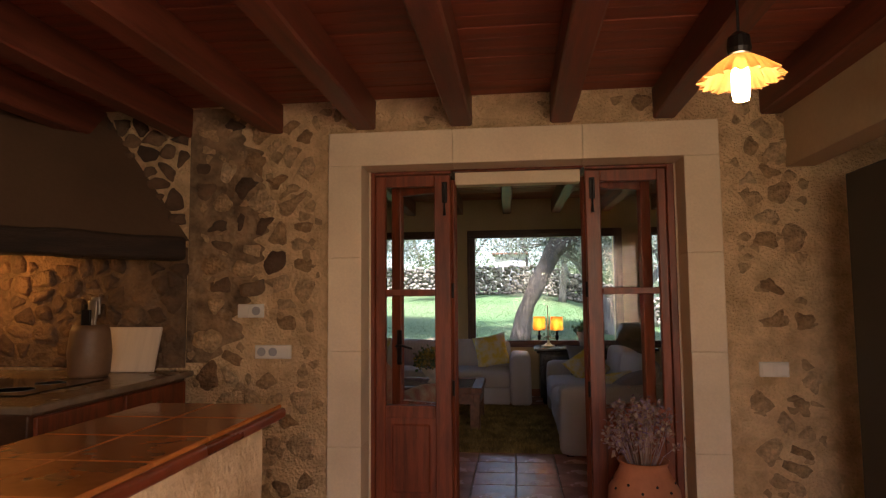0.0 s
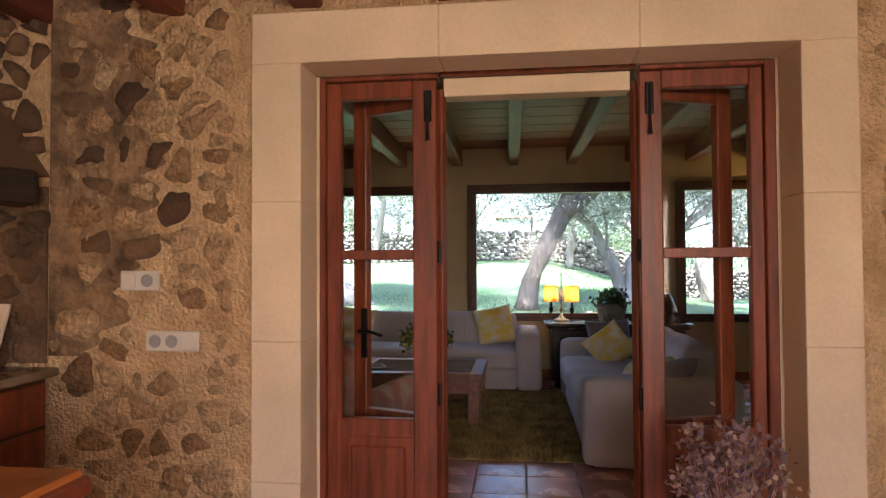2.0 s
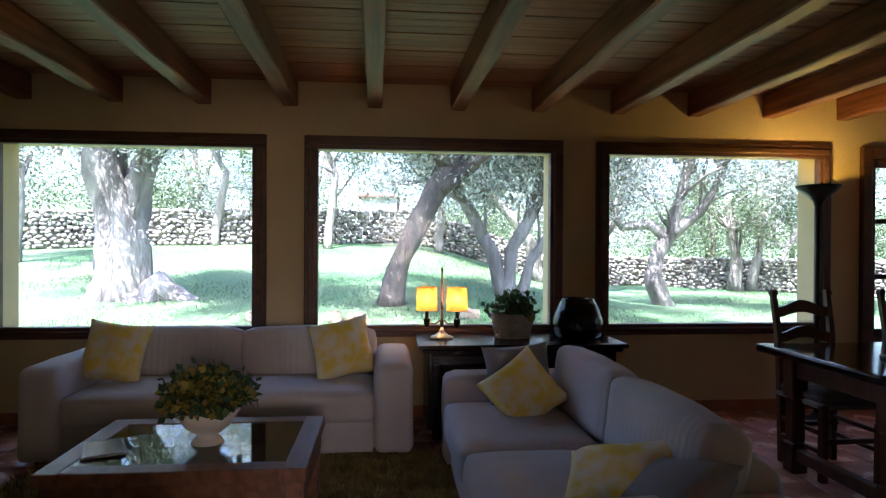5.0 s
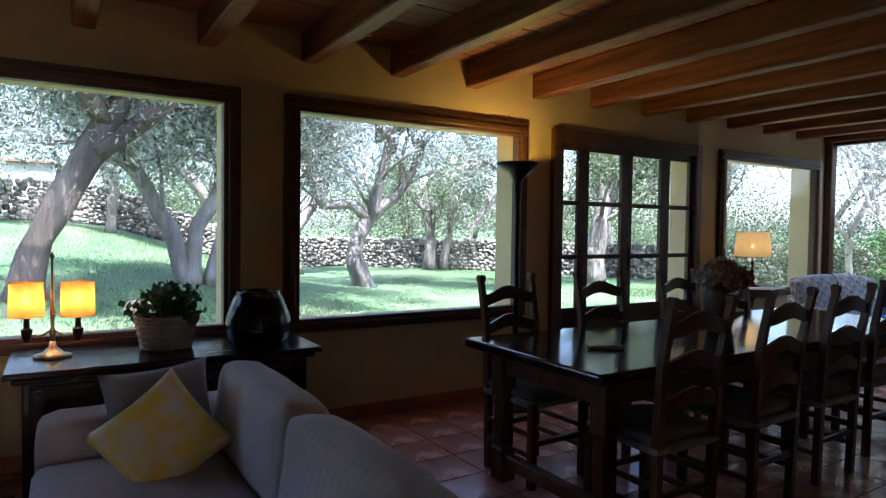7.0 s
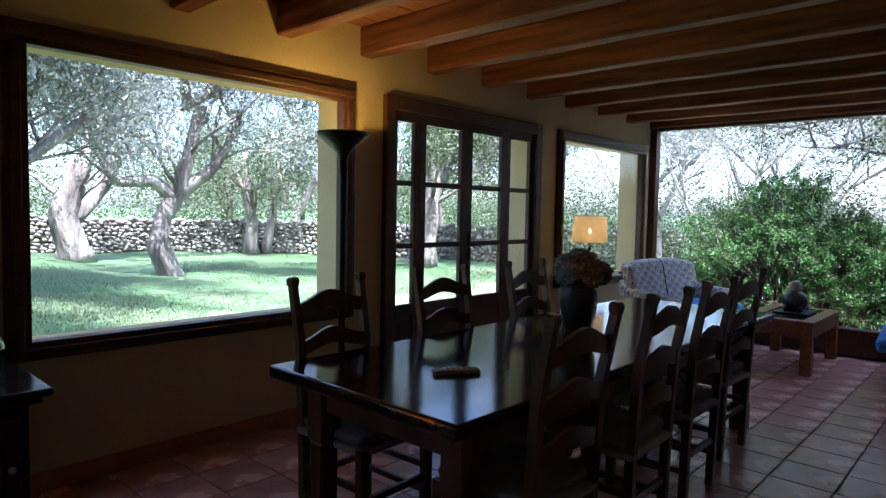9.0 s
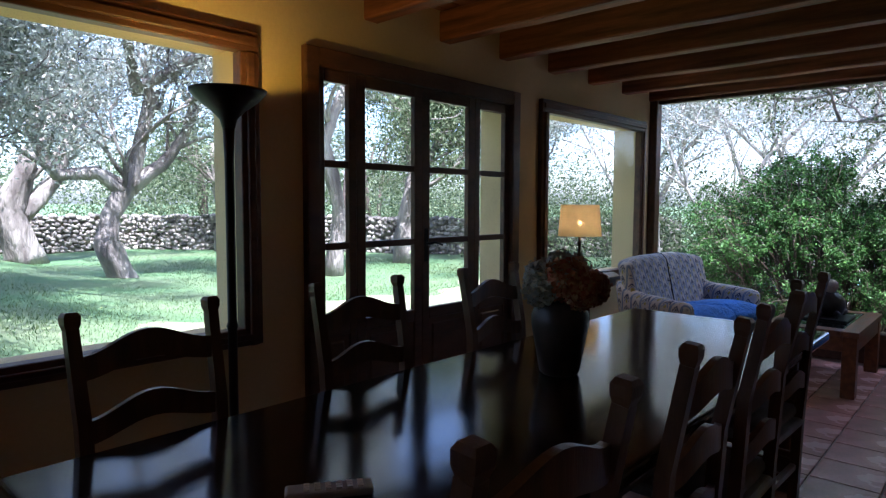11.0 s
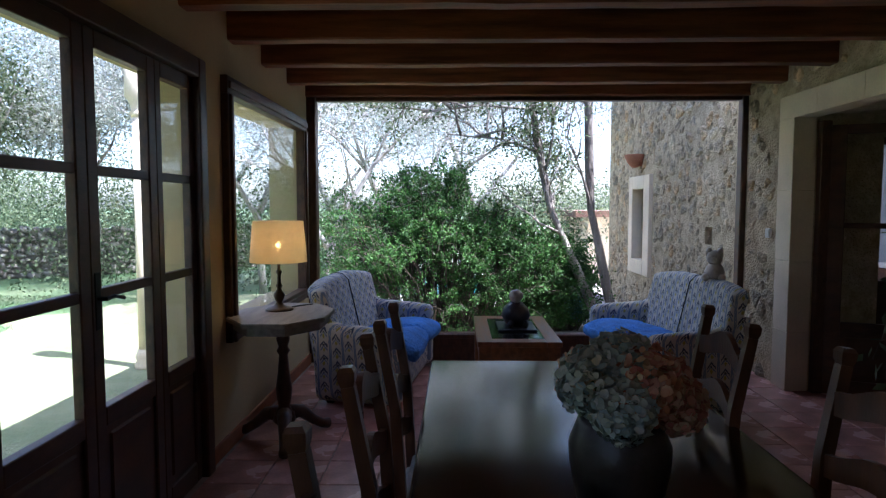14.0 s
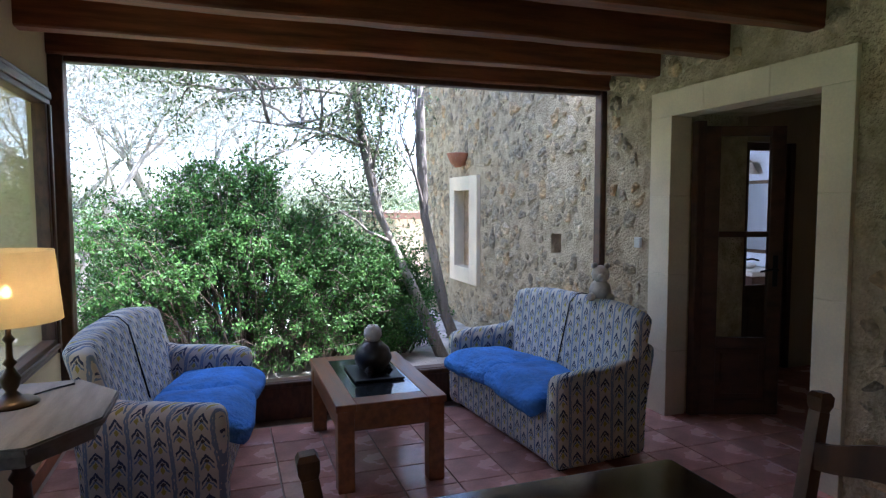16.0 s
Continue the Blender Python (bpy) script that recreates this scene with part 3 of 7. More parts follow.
def rubble(wall_ob, x0, x1, z0, z1, y, face, holes, material, seed, size=0.17, proud=0.03, cap=300, gap=0.03, centre=(0, 1), keep=0.95, other=None):
    """Stones set in a wall's face (face: -1 looks to -y, +1 to +y): those about the centre singly, the rest joined. other: (test, material) for some of them."""
    rg = random.Random(seed)
    polys = [p for p in cell_polygons(x0, x1, z0, z1, size, rg)]
    polys.sort(key=lambda p: (p[0][0] - centre[0]) ** 2 + (p[0][1] - centre[1]) ** 2)
    rest, count = bmesh.new(), 0
    for poly in polys:
        mx, mz = sum(p[0] for p in poly) / len(poly), sum(p[1] for p in poly) / len(poly)
        if rg.random() > keep or min(p[0] for p in poly) < x0 - 0.02 or max(p[0] for p in poly) > x1 + 0.02 or max(p[1] for p in poly) > z1 + 0.02:
            continue
        if any(max(p[0] for p in poly) > a and min(p[0] for p in poly) < b and max(p[1] for p in poly) > c and min(p[1] for p in poly) < d for a, b, c, d in holes):
            continue
        ring = []
        for i in range(len(poly)):
            p, q = poly[i], poly[(i + 1) % len(poly)]
            for k in (0.2, 0.5, 0.8):
                ring.append((p[0] + k * (q[0] - p[0]) - mx, p[1] + k * (q[1] - p[1]) - mz))
        g = gap * rg.uniform(0.4, 1.9)
        cut = []
        for px, pz in ring:
            k = max(0.35, 1 - g / max(0.02, math.hypot(px, pz))) * (0.97 + 0.26 * noise.noise(Vector((mx + px, seed, mz + pz)) * 18))
            cut.append((px * k, pz * k))
        ring = cut
        h = proud * rg.uniform(0.2, 1.3)
        tx, tz = rg.uniform(-0.1, 0.1), rg.uniform(-0.1, 0.1)
        b = rest if count >= cap else bmesh.new()
        o = (0, 0, 0) if count < cap else (mx, y, mz)
        f = float(face)
        loops = []
        for shrink, lift in ((1.0, -0.01), (0.9, 0.75), (0.5, 1.0)):
            loop = []
            for px, pz in ring:
                rough = 0.45 * noise.noise(Vector((mx + px * shrink, seed + 3, mz + pz * shrink)) * 19)
                out = -0.01 if lift < 0 else max(0.002, h * (lift + rough) + (tx * px + tz * pz) * shrink)
                loop.append(b.verts.new((o[0] + px * shrink, o[1] + f * out, o[2] + pz * shrink)))
            loops.append(loop)
        mid = b.verts.new((o[0] + rg.uniform(-0.01, 0.01), o[1] + f * h * rg.uniform(0.8, 1.25), o[2] + rg.uniform(-0.01, 0.01)))
        n = len(ring)
        for i in range(n):
            j = (i + 1) % n
            fs = [(loops[0][i], loops[0][j], loops[1][j], loops[1][i]), (loops[1][i], loops[1][j], loops[2][j], loops[2][i]), (loops[2][i], loops[2][j], mid)]
            for q in fs:
                b.faces.new(q if face < 0 else q[::-1])
        if count < cap:
            m2 = other[1] if other and other[0](mx, mz) else material
            ob = finish("stone", b, m2, True)
            ob.parent = wall_ob
            ob.location = (mx, y, mz)
        count += 1
    if count > cap:
        ob = finish("small_stones", rest, material, True)
        ob.parent = wall_ob
        tagged(ob, kind="stuff")
    else:
        rest.free()


def ground_z(x, y):
    u = min(1, max(0, (x + 1) / 7))
    s = 0.1 * (1 - u * u * (3 - 2 * u))
    w = min(1, max(0, (8.3 - x) / 0.8))
    return -0.06 + s * max(0, min(y, 26) - 8.7) * w


# ---- setting: walls, ceilings, floors ----
def wall(name, blocks, material, label):
    bm = bmesh.new()
    for b in blocks:
        box(*b, bm=bm)
    return T(finish(name, bm, material), label, "wall", kind="structure")


def pierced(x0, x1, y0, y1, z0, z1, holes):
    """Blocks of a wall along x, left open at holes (x0, x1, z0, z1) in order of x."""
    out, x = [], x0
    for a, b, c, d in holes:
        out.append((x, a, y0, y1, z0, z1))
        if c > z0:
            out.append((a, b, y0, y1, z0, c))
        if d < z1:
            out.append((a, b, y0, y1, d, z1))
        x = b
    out.append((x, x1, y0, y1, z0, z1))
    return out


TOP = 2.66
DOOR = (-1.90, -0.07, 0.0, 2.08)
DOOR_R = (5.36, 6.52, 0.0, 2.13)
WINDOWS = [(-4.0, -1.95, 0.64, 2.21), (-1.66, 0.39, 0.64, 2.21), (0.67, 2.69, 0.64, 2.21), (2.97, 4.94, 0.0, 2.21), (5.25, 7.18, 0.64, 2.21)]
wall_kitchen = wall("wall_kitchen", pierced(-4.7, 4.2, 3.35, 3.70, 0, TOP, [(-1.93, -0.04, 0, 2.11)]) + pierced(-4.7, 4.2, 3.70, 4.30, 0, TOP, [(-2.36, 0.38, 0, 2.42)]), MORTAR, "thick rubble-stone wall between kitchen and living room")
wall_south = wall("wall_south", pierced(4.2, 7.45, 3.62, 4.296, 0, TOP, [(5.33, 6.55, 0, 2.16)]), MORTAR_LIGHT, "rubble-stone wall of the sunroom")
wall_north = wall("wall_north", pierced(-4.7, 7.33, 8.27, 8.55, 0, TOP, [(a + 0.08, b - 0.08, c + 0.06 if c else 0, d - 0.08) for a, b, c, d in WINDOWS]), PLASTER, "yellow plastered wall with large windows")
wall_west = wall("wall_west", [(-4.9, -4.7, 3.35, 8.55, 0, TOP)], PLASTER, "plain yellow plastered end wall")
kitchen_wall_west = wall("kitchen_wall_west", [(-4.9, -4.7, -2.6, 3.35, 0, TOP)], WHITE_PLASTER, "plain cream kitchen wall")
# opening cut out of view for the added side fill lamp
kitchen_wall_east = wall("kitchen_wall_east", [(1.55, 1.75, -2.6, -1.8, 0, TOP), (1.55, 1.75, -0.6, 3.35, 0, TOP), (1.55, 1.75, -1.8, -0.6, 0, 0.9), (1.55, 1.75, -1.8, -0.6, 2.0, TOP)], WHITE_PLASTER, "plain cream kitchen wall")
kitchen_wall_south = wall("kitchen_wall_south", pierced(-4.7, 1.55, -2.6, -2.4, 0, TOP, [(-1.15, 0.25, 0.9, 2.0)]), WHITE_PLASTER, "cream kitchen wall with a window")
hall_walls = wall("hall_walls", [(4.2, 4.4, 1.4, 3.62, 0, TOP), (7.25, 7.45, 1.4, 2.36, 0, TOP), (7.25, 7.45, 3.47, 3.62, 0, TOP), (7.25, 7.45, 2.36, 3.47, 2.07, TOP), (4.4, 9.4, 1.2, 1.4, 0, TOP)], WHITE_PLASTER, "dim cream walls of the hall behind the doorway")
bath_walls = wall("bath_walls", [(9.2, 9.4, 1.4, 3.62, 0, TOP), (7.451, 9.2, 3.5, 3.619, 0, TOP), (7.451, 9.2, 1.4, 1.415, 0, TOP)], BATH_TILE, "white tiled bathroom walls")
roof_slab = wall("roof", [(-4.9, 7.6, 3.3, 8.62, 2.72, 2.79), (-4.9, 1.75, -2.6, 3.3, 2.72, 2.79), (4.2, 9.4, 1.2, 3.3, 2.72, 2.79), (7.75, 9.4, 3.3, 3.6, 2.72, 2.79)], ROOF, "roof over the rooms")
sky_baseboard = wall("baseboard", [(-4.7, 2.97, 8.255, 8.27, 0, 0.09), (4.94, 7.33, 8.255, 8.27, 0, 0.09)], CLAY, "terracotta skirting along the window wall")


def plank_ceiling(name, x0, x1, y0, y1, z, material, label, along_y=False, w=0.115):
    bm = bmesh.new()
    lo, hi = (x0, x1) if along_y else (y0, y1)
    a, k = lo, 0
    while a < hi - 0.01:
        b = min(hi, a + w)
        dz = 0.0015 * (k % 3)
        if along_y:
            box(a + 0.002, b - 0.002, y0, y1, z + dz, z + 0.03, 0.003, 1, bm)
        else:
            box(x0, x1, a + 0.002, b - 0.002, z + dz, z + 0.03, 0.003, 1, bm)
        a, k = b, k + 1
    box(x0, x1, y0, y1, z + 0.03, z + 0.05, bm=bm)
    return T(finish(name, bm, material), label, "ceiling", kind="structure")


plank_ceiling("ceiling_living", -4.7, 7.45, 4.30, 8.27, 2.63, PLANK, "ceiling of stained wooden planks over the living room")
plank_ceiling("ceiling_kitchen", -4.7, 1.55, -2.4, 3.35, 2.48, RED_PLANK, "red-brown stained plank ceiling of the kitchen")
plank_ceiling("ceiling_hall", 4.4, 9.2, 1.4, 3.62, 2.5, WHITE_PLASTER, "plain hall ceiling", w=3)


def beam(name, x0, x1, y0, y1, z0, z1, material, label, seed, group):
    bm = bmesh.new()
    box(x0, x1, y0, y1, z0, z1, bm=bm)
    bmesh.ops.subdivide_edges(bm, edges=[e for e in bm.edges if abs(e.verts[0].co.y - e.verts[1].co.y) > 0.5], cuts=14)
    bmesh.ops.bevel(bm, geom=[e for e in bm.edges if abs(e.verts[0].co.y - e.verts[1].co.y) > 0.1], offset=0.01, segments=1, affect="EDGES")
    for v in bm.verts:
        if v.co.z < z1 - 0.05:
            v.co += 0.008 * noise.noise_vector(v.co * 3 + Vector((seed, 0, 0)))
    if y0 > 4:
        for v in bm.verts:
            v.co.x += (8.3 - v.co.y) * 0.02 * min(1, max(0, (1.5 - x0) / 4))
    return T(finish(name, bm, material), label, "beam", group, "structure")


for k in range(-10, 8):
    x = 2.10 + 0.655 * k
    beam("ceiling_beam", x, x + 0.115, 4.28, 8.29, 2.435, 2.632, BEAMWOOD, "rough-sawn brown wooden ceiling beam of the living room", k, "living room beams")
beam("ceiling_beam", 7.30, 7.45, 4.28, 8.29, 2.44, 2.632, BEAMWOOD, "dark wooden beam over the picture window", 50, "living room beams")
for k in range(-4, 5):
    x = -1.37 + 0.573 * k
    beam("ceiling_beam", x, x + 0.125, -2.4, 3.37, 2.30, 2.482, RED_BEAM, "red-brown stained ceiling beam of the kitchen", 60 + k, "kitchen beams")

# thin sheet of darker mortar on the wall below the hood
T(finish("hood_backing", box(-4.69, -2.98, 3.335, 3.352, 0.9, 1.62), DARK_MORTAR), "darker mortar backing on the wall under the hood", "wall", kind="structure")
# floor slab, tiles of the living room are laid at the end of the file
bm = bmesh.new()
box(-4.9, 7.45, 3.3, 8.55, -0.2, -0.009, bm=bm)
floor_living = T(finish("floor_living", bm, GROUT), "terracotta-tiled floor of living room and sunroom", "floor", kind="structure")
bm = box(-4.9, 1.75, -2.6, 3.3, -0.2, -0.002)
box(4.2, 9.2, 1.2, 3.62, -0.2, -0.002, bm=bm)
T(finish("floor_kitchen", bm, TERRACOTTA), "terracotta floor of kitchen and hall", "floor", kind="structure")


# ---- door surrounds of dressed sandstone ----
def surround(name, x0, x1, z1, ox0, ox1, oz1, y0, y1, label, courses=4):
    t = thing(name, (0, 0, 0), label, "door surround", kind="structure")
    zs = [0.0] + [z1 * (0.22 + 0.78 * i / (courses - 1)) for i in range(courses)]
    for a, b in ((ox0, x0), (x1, ox1)):
        for c, d in zip(zs, zs[1:]):
            part("stone", box(a, b, y0, y1, c + 0.0004, d - 0.0004, 0.003, 1), SANDSTONE, t)
    n = 3
    for i in range(n):
        a, b = ox0 + (ox1 - ox0) * i / n, ox0 + (ox1 - ox0) * (i + 1) / n
        part("stone", box(a + 0.0004, b - 0.0004, y0, y1, z1, oz1, 0.003, 1), SANDSTONE, t)
    return t


surround("door_surround_kitchen", -1.90, -0.07, 2.08, -2.1, 0.12, 2.28, 3.325, 3.52, "pale dressed sandstone surround of the kitchen doorway")
# the deep reveal and lintel behind the door frame
bm = box(-1.929, -1.89, 3.53, 3.705, 0, 2.108)
box(-0.08, -0.041, 3.53, 3.705, 0, 2.108, bm=bm)
for xa, xb in ((-1.895, -2.358), (-0.075, 0.378)):
    lo = [bm.verts.new((x, y, 0)) for x, y in ((xa, 3.706), (xb, 4.304), (xb, 3.706))]
    hi = [bm.verts.new((v.co.x, v.co.y, 2.418)) for v in lo]
    for i in range(3):
        bm.faces.new((lo[i], lo[(i + 1) % 3], hi[(i + 1) % 3], hi[i]))
    bm.faces.new(hi)
bmesh.ops.recalc_face_normals(bm, faces=bm.faces)
T(finish("door_reveal", bm, SANDSTONE), "deep splayed reveal of the kitchen doorway", "reveal", kind="structure")
surround("door_surround_sunroom", 5.36, 6.52, 2.13, 5.17, 6.74, 2.31, 4.15, 4.325, "pale dressed sandstone surround of the sunroom doorway")


# ---- glazed timber doors ----
def glazed_leaf(parent, w, h, rails, panel_top, material, t=0.045, stile=0.085, name="leaf", bars=(), stile2=None):
    """One leaf in its own xz plane, hinged at x = 0, thickness about y = 0: stiles, rails, panes and a raised panel below."""
    s2 = stile2 or stile
    bm = bmesh.new()
    box(0, stile, -t / 2, t / 2, 0, h, 0.005, 1, bm)
    box(w - s2, w, -t / 2, t / 2, 0, h, 0.005, 1, bm)
    box(stile, w - s2, -t / 2, t / 2, 0, 0.11, 0.004, 1, bm)
    box(stile, w - s2, -t / 2, t / 2, h - 0.07, h, 0.004, 1, bm)
    box(stile, w - s2, -t / 2, t / 2, panel_top - 0.075, panel_top, 0.004, 1, bm)
    for z in rails:
        box(stile, w - s2, -t / 2 + 0.004, t / 2 - 0.004, z - 0.02, z + 0.02, 0.004, 1, bm)
    for x in bars:
        box(x - 0.018, x + 0.018, -t / 2 + 0.004, t / 2 - 0.004, panel_top, h - 0.07, 0.004, 1, bm)
    leaf = part(name, bm, material, parent)
    bm = box(stile, w - s2, -0.008, 0.008, 0.11, panel_top - 0.075)
    box(stile + 0.035, w - s2 - 0.035, -0.017, 0.017, 0.145, panel_top - 0.11, 0.01, 1, bm)
    part("panel", bm, material, leaf)
    zs = [panel_top] + [z for r in rails for z in (r - 0.02, r + 0.02)] + [h - 0.07]
    xs = [stile] + [x for r in bars for x in (r - 0.018, r + 0.018)] + [w - s2]
    for za, zb in zip(zs[::2], zs[1::2]):
        for xa, xb in zip(xs[::2], xs[1::2]):
            pane = part("pane", box(xa, xb, -0.002, 0.002, za, zb), GLASS, leaf)
            pane.visible_shadow = False
    return leaf


def lever(parent, x, z, side, mirror=1):
    bm = box(x - 0.018, x + 0.018, side * 0.022 - 0.004, side * 0.022 + 0.004, z - 0.12, z + 0.1, 0.003)
    tube([(x, side * 0.02, z), (x, side * 0.06, z), (x + mirror * 0.04, side * 0.065, z + 0.006), (x + mirror * 0.12, side * 0.06, z - 0.012)], [0.009, 0.009, 0.008, 0.007], 8, bm)
    part("handle", bm, BLACK, parent, "black iron lever handle")


door_1 = thing("door_1", (0, 0, 0), "open red-brown glazed folding doors of the kitchen doorway", "door", kind="structure")
bm = box(-1.889, -1.862, 3.52, 3.60, 0, 2.078, 0.004)
box(-0.122, -0.081, 3.52, 3.60, 0, 2.078, 0.004, 1, bm)
box(-1.862, -1.39, 3.52, 3.60, 2.058, 2.078, 0.004, 1, bm)
box(-0.59, -0.122, 3.52, 3.60, 2.058, 2.078, 0.004, 1, bm)
box(-1.388, -0.592, 3.57, 3.66, 2.08, 2.109, 0.004, 1, bm)
part("door_frame", bm, REDWOOD, door_1)
part("lintel_board", box(-1.375, -0.61, 3.60, 3.70, 2.0, 2.078, 0.004), SANDSTONE, door_1, "pale plastered lintel over the opening")
for x0, side in ((-1.862, 0), (-0.59, 1)):
    leaf = glazed_leaf(door_1, 0.465, 2.055, (1.335,), 0.66, REDWOOD, stile=0.062 if side == 0 else 0.088, stile2=0.1 if side == 0 else 0.05)
    leaf.matrix_basis = pose(x0, 3.555, 0.0)
    hx = 0.43 if side == 0 else 0.04
    bm = tube([(hx, -0.035, 1.86), (hx, -0.035, 2.0)], [0.006, 0.006], 8)
    box(hx - 0.016, hx + 0.016, -0.034, -0.022, 1.88, 2.01, 0.004, 1, bm)
    tube([(hx, -0.04, 1.8), (hx, -0.04, 1.86)], [0.01, 0.005], 8, bm)
    part("bolt", bm, BLACK, leaf, "black iron shoot bolt")
    for hz in (0.72, 1.3):
        part("hinge", tube([(0.474 if side == 0 else -0.004, -0.02, hz), (0.474 if side == 0 else -0.004, -0.02, hz + 0.09)], [0.008, 0.008], 8), BLACK, leaf, "black iron hinge")
# the inner leaves, folded back towards the living room
leaf = glazed_leaf(door_1, 0.46, 2.03, (1.335,), 0.66, REDWOOD, stile=0.07)
leaf.matrix_basis = pose(-1.372, 3.60, 0.0, 0, 0, 158)
lever(leaf, 0.40, 1.0, 1, -1)
leaf = glazed_leaf(door_1, 0.46, 2.03, (1.335,), 0.66, REDWOOD, stile=0.07)
leaf.matrix_basis = pose(-0.605, 3.60, 0.0, 0, 0, 22)


# ---- large windows ----
def picture_window(name, x0, x1, z0, z1, y, label):
    t = thing(name, (0, 0, 0), label, "window", kind="structure")
    w = 0.105
    for nm, a in (("window_frame", (x0, x1, z1 - w, z1)), ("window_frame", (x0, x0 + w, z0, z1 - w)), ("window_frame", (x1 - w, x1, z0, z1 - w)), ("window_sill", (x0, x1, z0, z0 + 0.09))):
        xa, xb, za, zb = a
        bm = box(xa, xb, y - 0.045, y + 0.03, za, zb, 0.007, 2)
        if xb - xa > zb - za:
            box(xa + 0.02, xb - 0.02, y - 0.06, y - 0.04, za + 0.03, zb - 0.03, 0.008, 2, bm)
        else:
            box(xa + 0.03, xb - 0.03, y - 0.06, y - 0.04, za, zb, 0.008, 2, bm)
        part(nm, bm, DARKWOOD, t)
    p = part("pane", box(x0 + w, x1 - w, y + 0.0, y + 0.005, z0 + 0.09, z1 - w), GLASS, t)
    p.visible_shadow = False
    return t


for i, k in enumerate((0, 1, 2, 4)):
    a, b, c, d = WINDOWS[k]
    picture_window("window_%d" % (i + 1), a, b, c, d, 8.275, "large fixed window in a dark moulded wooden frame")

door_2 = thing("door_2", (0, 0, 0), "closed dark-framed glazed garden door with small panes", "door", kind="structure")
bm = box(2.97, 3.06, 8.225, 8.32, 0, 2.21, 0.008, 2)
box(4.85, 4.94, 8.225, 8.32, 0, 2.21, 0.008, 2, bm)
box(3.06, 4.85, 8.225, 8.32, 2.11, 2.21, 0.008, 2, bm)
part("door_frame", bm, DARKWOOD, door_2)
for i, (a, b) in enumerate(((3.06, 3.345), (3.345, 3.9), (3.9, 4.44), (4.44, 4.85))):
    leaf = glazed_leaf(door_2, b - a, 2.11, (1.115, 1.585), 0.67, DARKWOOD, stile=0.07 if i in (1, 2) else 0.055)
    leaf.matrix_basis = pose(a, 8.285, 0)
    if i == 2:
        lever(leaf, 0.035, 1.1, -1, 1)

window_5 = thing("window_5", (0, 0, 0), "wall-wide picture window in dark wooden posts", "window", kind="structure")
part("post", box(7.33, 7.45, 8.19, 8.30, 0.0, 2.44, 0.008), DARKWOOD, window_5)
part("post", box(7.35, 7.45, 4.25, 4.345, 0.0, 2.44, 0.008), DARKWOOD, window_5)
bm = box(7.345, 7.45, 4.345, 8.19, 0.0, 0.28, 0.01, 2)
box(7.32, 7.35, 4.345, 8.19, 0.235, 0.275, 0.006, 1, bm)
part("bottom_rail", bm, DARKWOOD, window_5)
part("head_rail", box(7.36, 7.45, 4.345, 8.19, 2.405, 2.44, 0.006), DARKWOOD, window_5)
p = part("pane", box(7.40, 7.406, 4.345, 8.19, 0.28, 2.405), GLASS, window_5)
p.visible_shadow = False

# doorway to the hall: open glazed leaf, and a second glazed door to the bathroom
door_3 = thing("door_3", (6.46, 4.105, 0.0), "open dark wooden glazed door folded into the hall", "door", kind="structure")
bm = box(0.0, 0.06, -0.04, 0.04, 0, 2.1, 0.006)
box(-1.1, -1.04, -0.04, 0.04, 0, 2.1, 0.006, 1, bm)
part("door_frame", bm, DARKWOOD, door_3)
leaf = glazed_leaf(door_3, 0.57, 2.06, (1.3,), 0.56, DARKWOOD, stile=0.12, stile2=0.1)
leaf.matrix_basis = pose(0.03, -0.03, 0.005, 0, 0, 249)
lever(leaf, 0.52, 1.05, -1, -1)
door_4 = thing("door_4", (7.30, 2.42, 0.0), "dark bathroom double door with tall bright panes", "door", kind="structure")
bm = box(-0.06, 0.06, -0.057, -0.003, 0, 2.066, 0.006)
box(-0.06, 0.06, 0.988, 1.046, 0, 2.066, 0.006, 1, bm)
part("door_frame", bm, DARKWOOD, door_4)
for k in range(2):
    leaf = glazed_leaf(door_4, 0.488, 2.06, (), 0.78, DARKWOOD, stile=0.105 if k == 0 else 0.05, stile2=0.05 if k == 0 else 0.105)
    leaf.matrix_basis = pose(0, 0.002 + 0.493 * k, 0.005, 0, 0, 90)
    if k == 0:
        lever(leaf, 0.46, 1.02, 1, -1)
vanity = thing("washstand", (8.62, 1.7, 0), "dark washstand with a white basin top", "washstand")
part("body", box(-0.52, 0.52, -0.27, 0.25, 0, 0.74, 0.01), DARKWOOD, vanity)
part("basin_top", box(-0.55, 0.55, -0.28, 0.28, 0.74, 0.79, 0.012, 2), WHITE_PLASTIC, vanity, "white basin top")
part("basin", lathe([(0.21, 0.79), (0.23, 0.81), (0.225, 0.83), (0.2, 0.825), (0.14, 0.8), (0.0, 0.795)], 28), WHITE_PLASTIC, vanity, "white oval basin rim", True)
mirror = thing("bathroom_mirror", (8.66, 1.416, 0.95), "pale framed mirror with a patterned dark border", "mirror")
part("glass", box(-0.28, 0.28, 0.002, 0.012, 0.04, 0.8), MIRROR, mirror)
for b in ((-0.33, -0.28, 0.0, 0.84), (0.28, 0.33, 0.0, 0.84), (-0.28, 0.28, 0.0, 0.04), (-0.28, 0.28, 0.8, 0.84)):
    part("frame", box(b[0], b[1], 0.0, 0.025, b[2], b[3], 0.005), BRONZE, mirror)
vl = thing("mirror_lamp", (8.66, 1.5, 1.86), "white bell-shaped lamp above the bathroom mirror", "wall lamp")
part("shade", lathe([(0.04, 0.14), (0.06, 0.1), (0.1, 0.03), (0.12, 0.0)], 24, wave=lambda q, z: 0.0), WHITE_PLASTIC, vl, smooth=True)
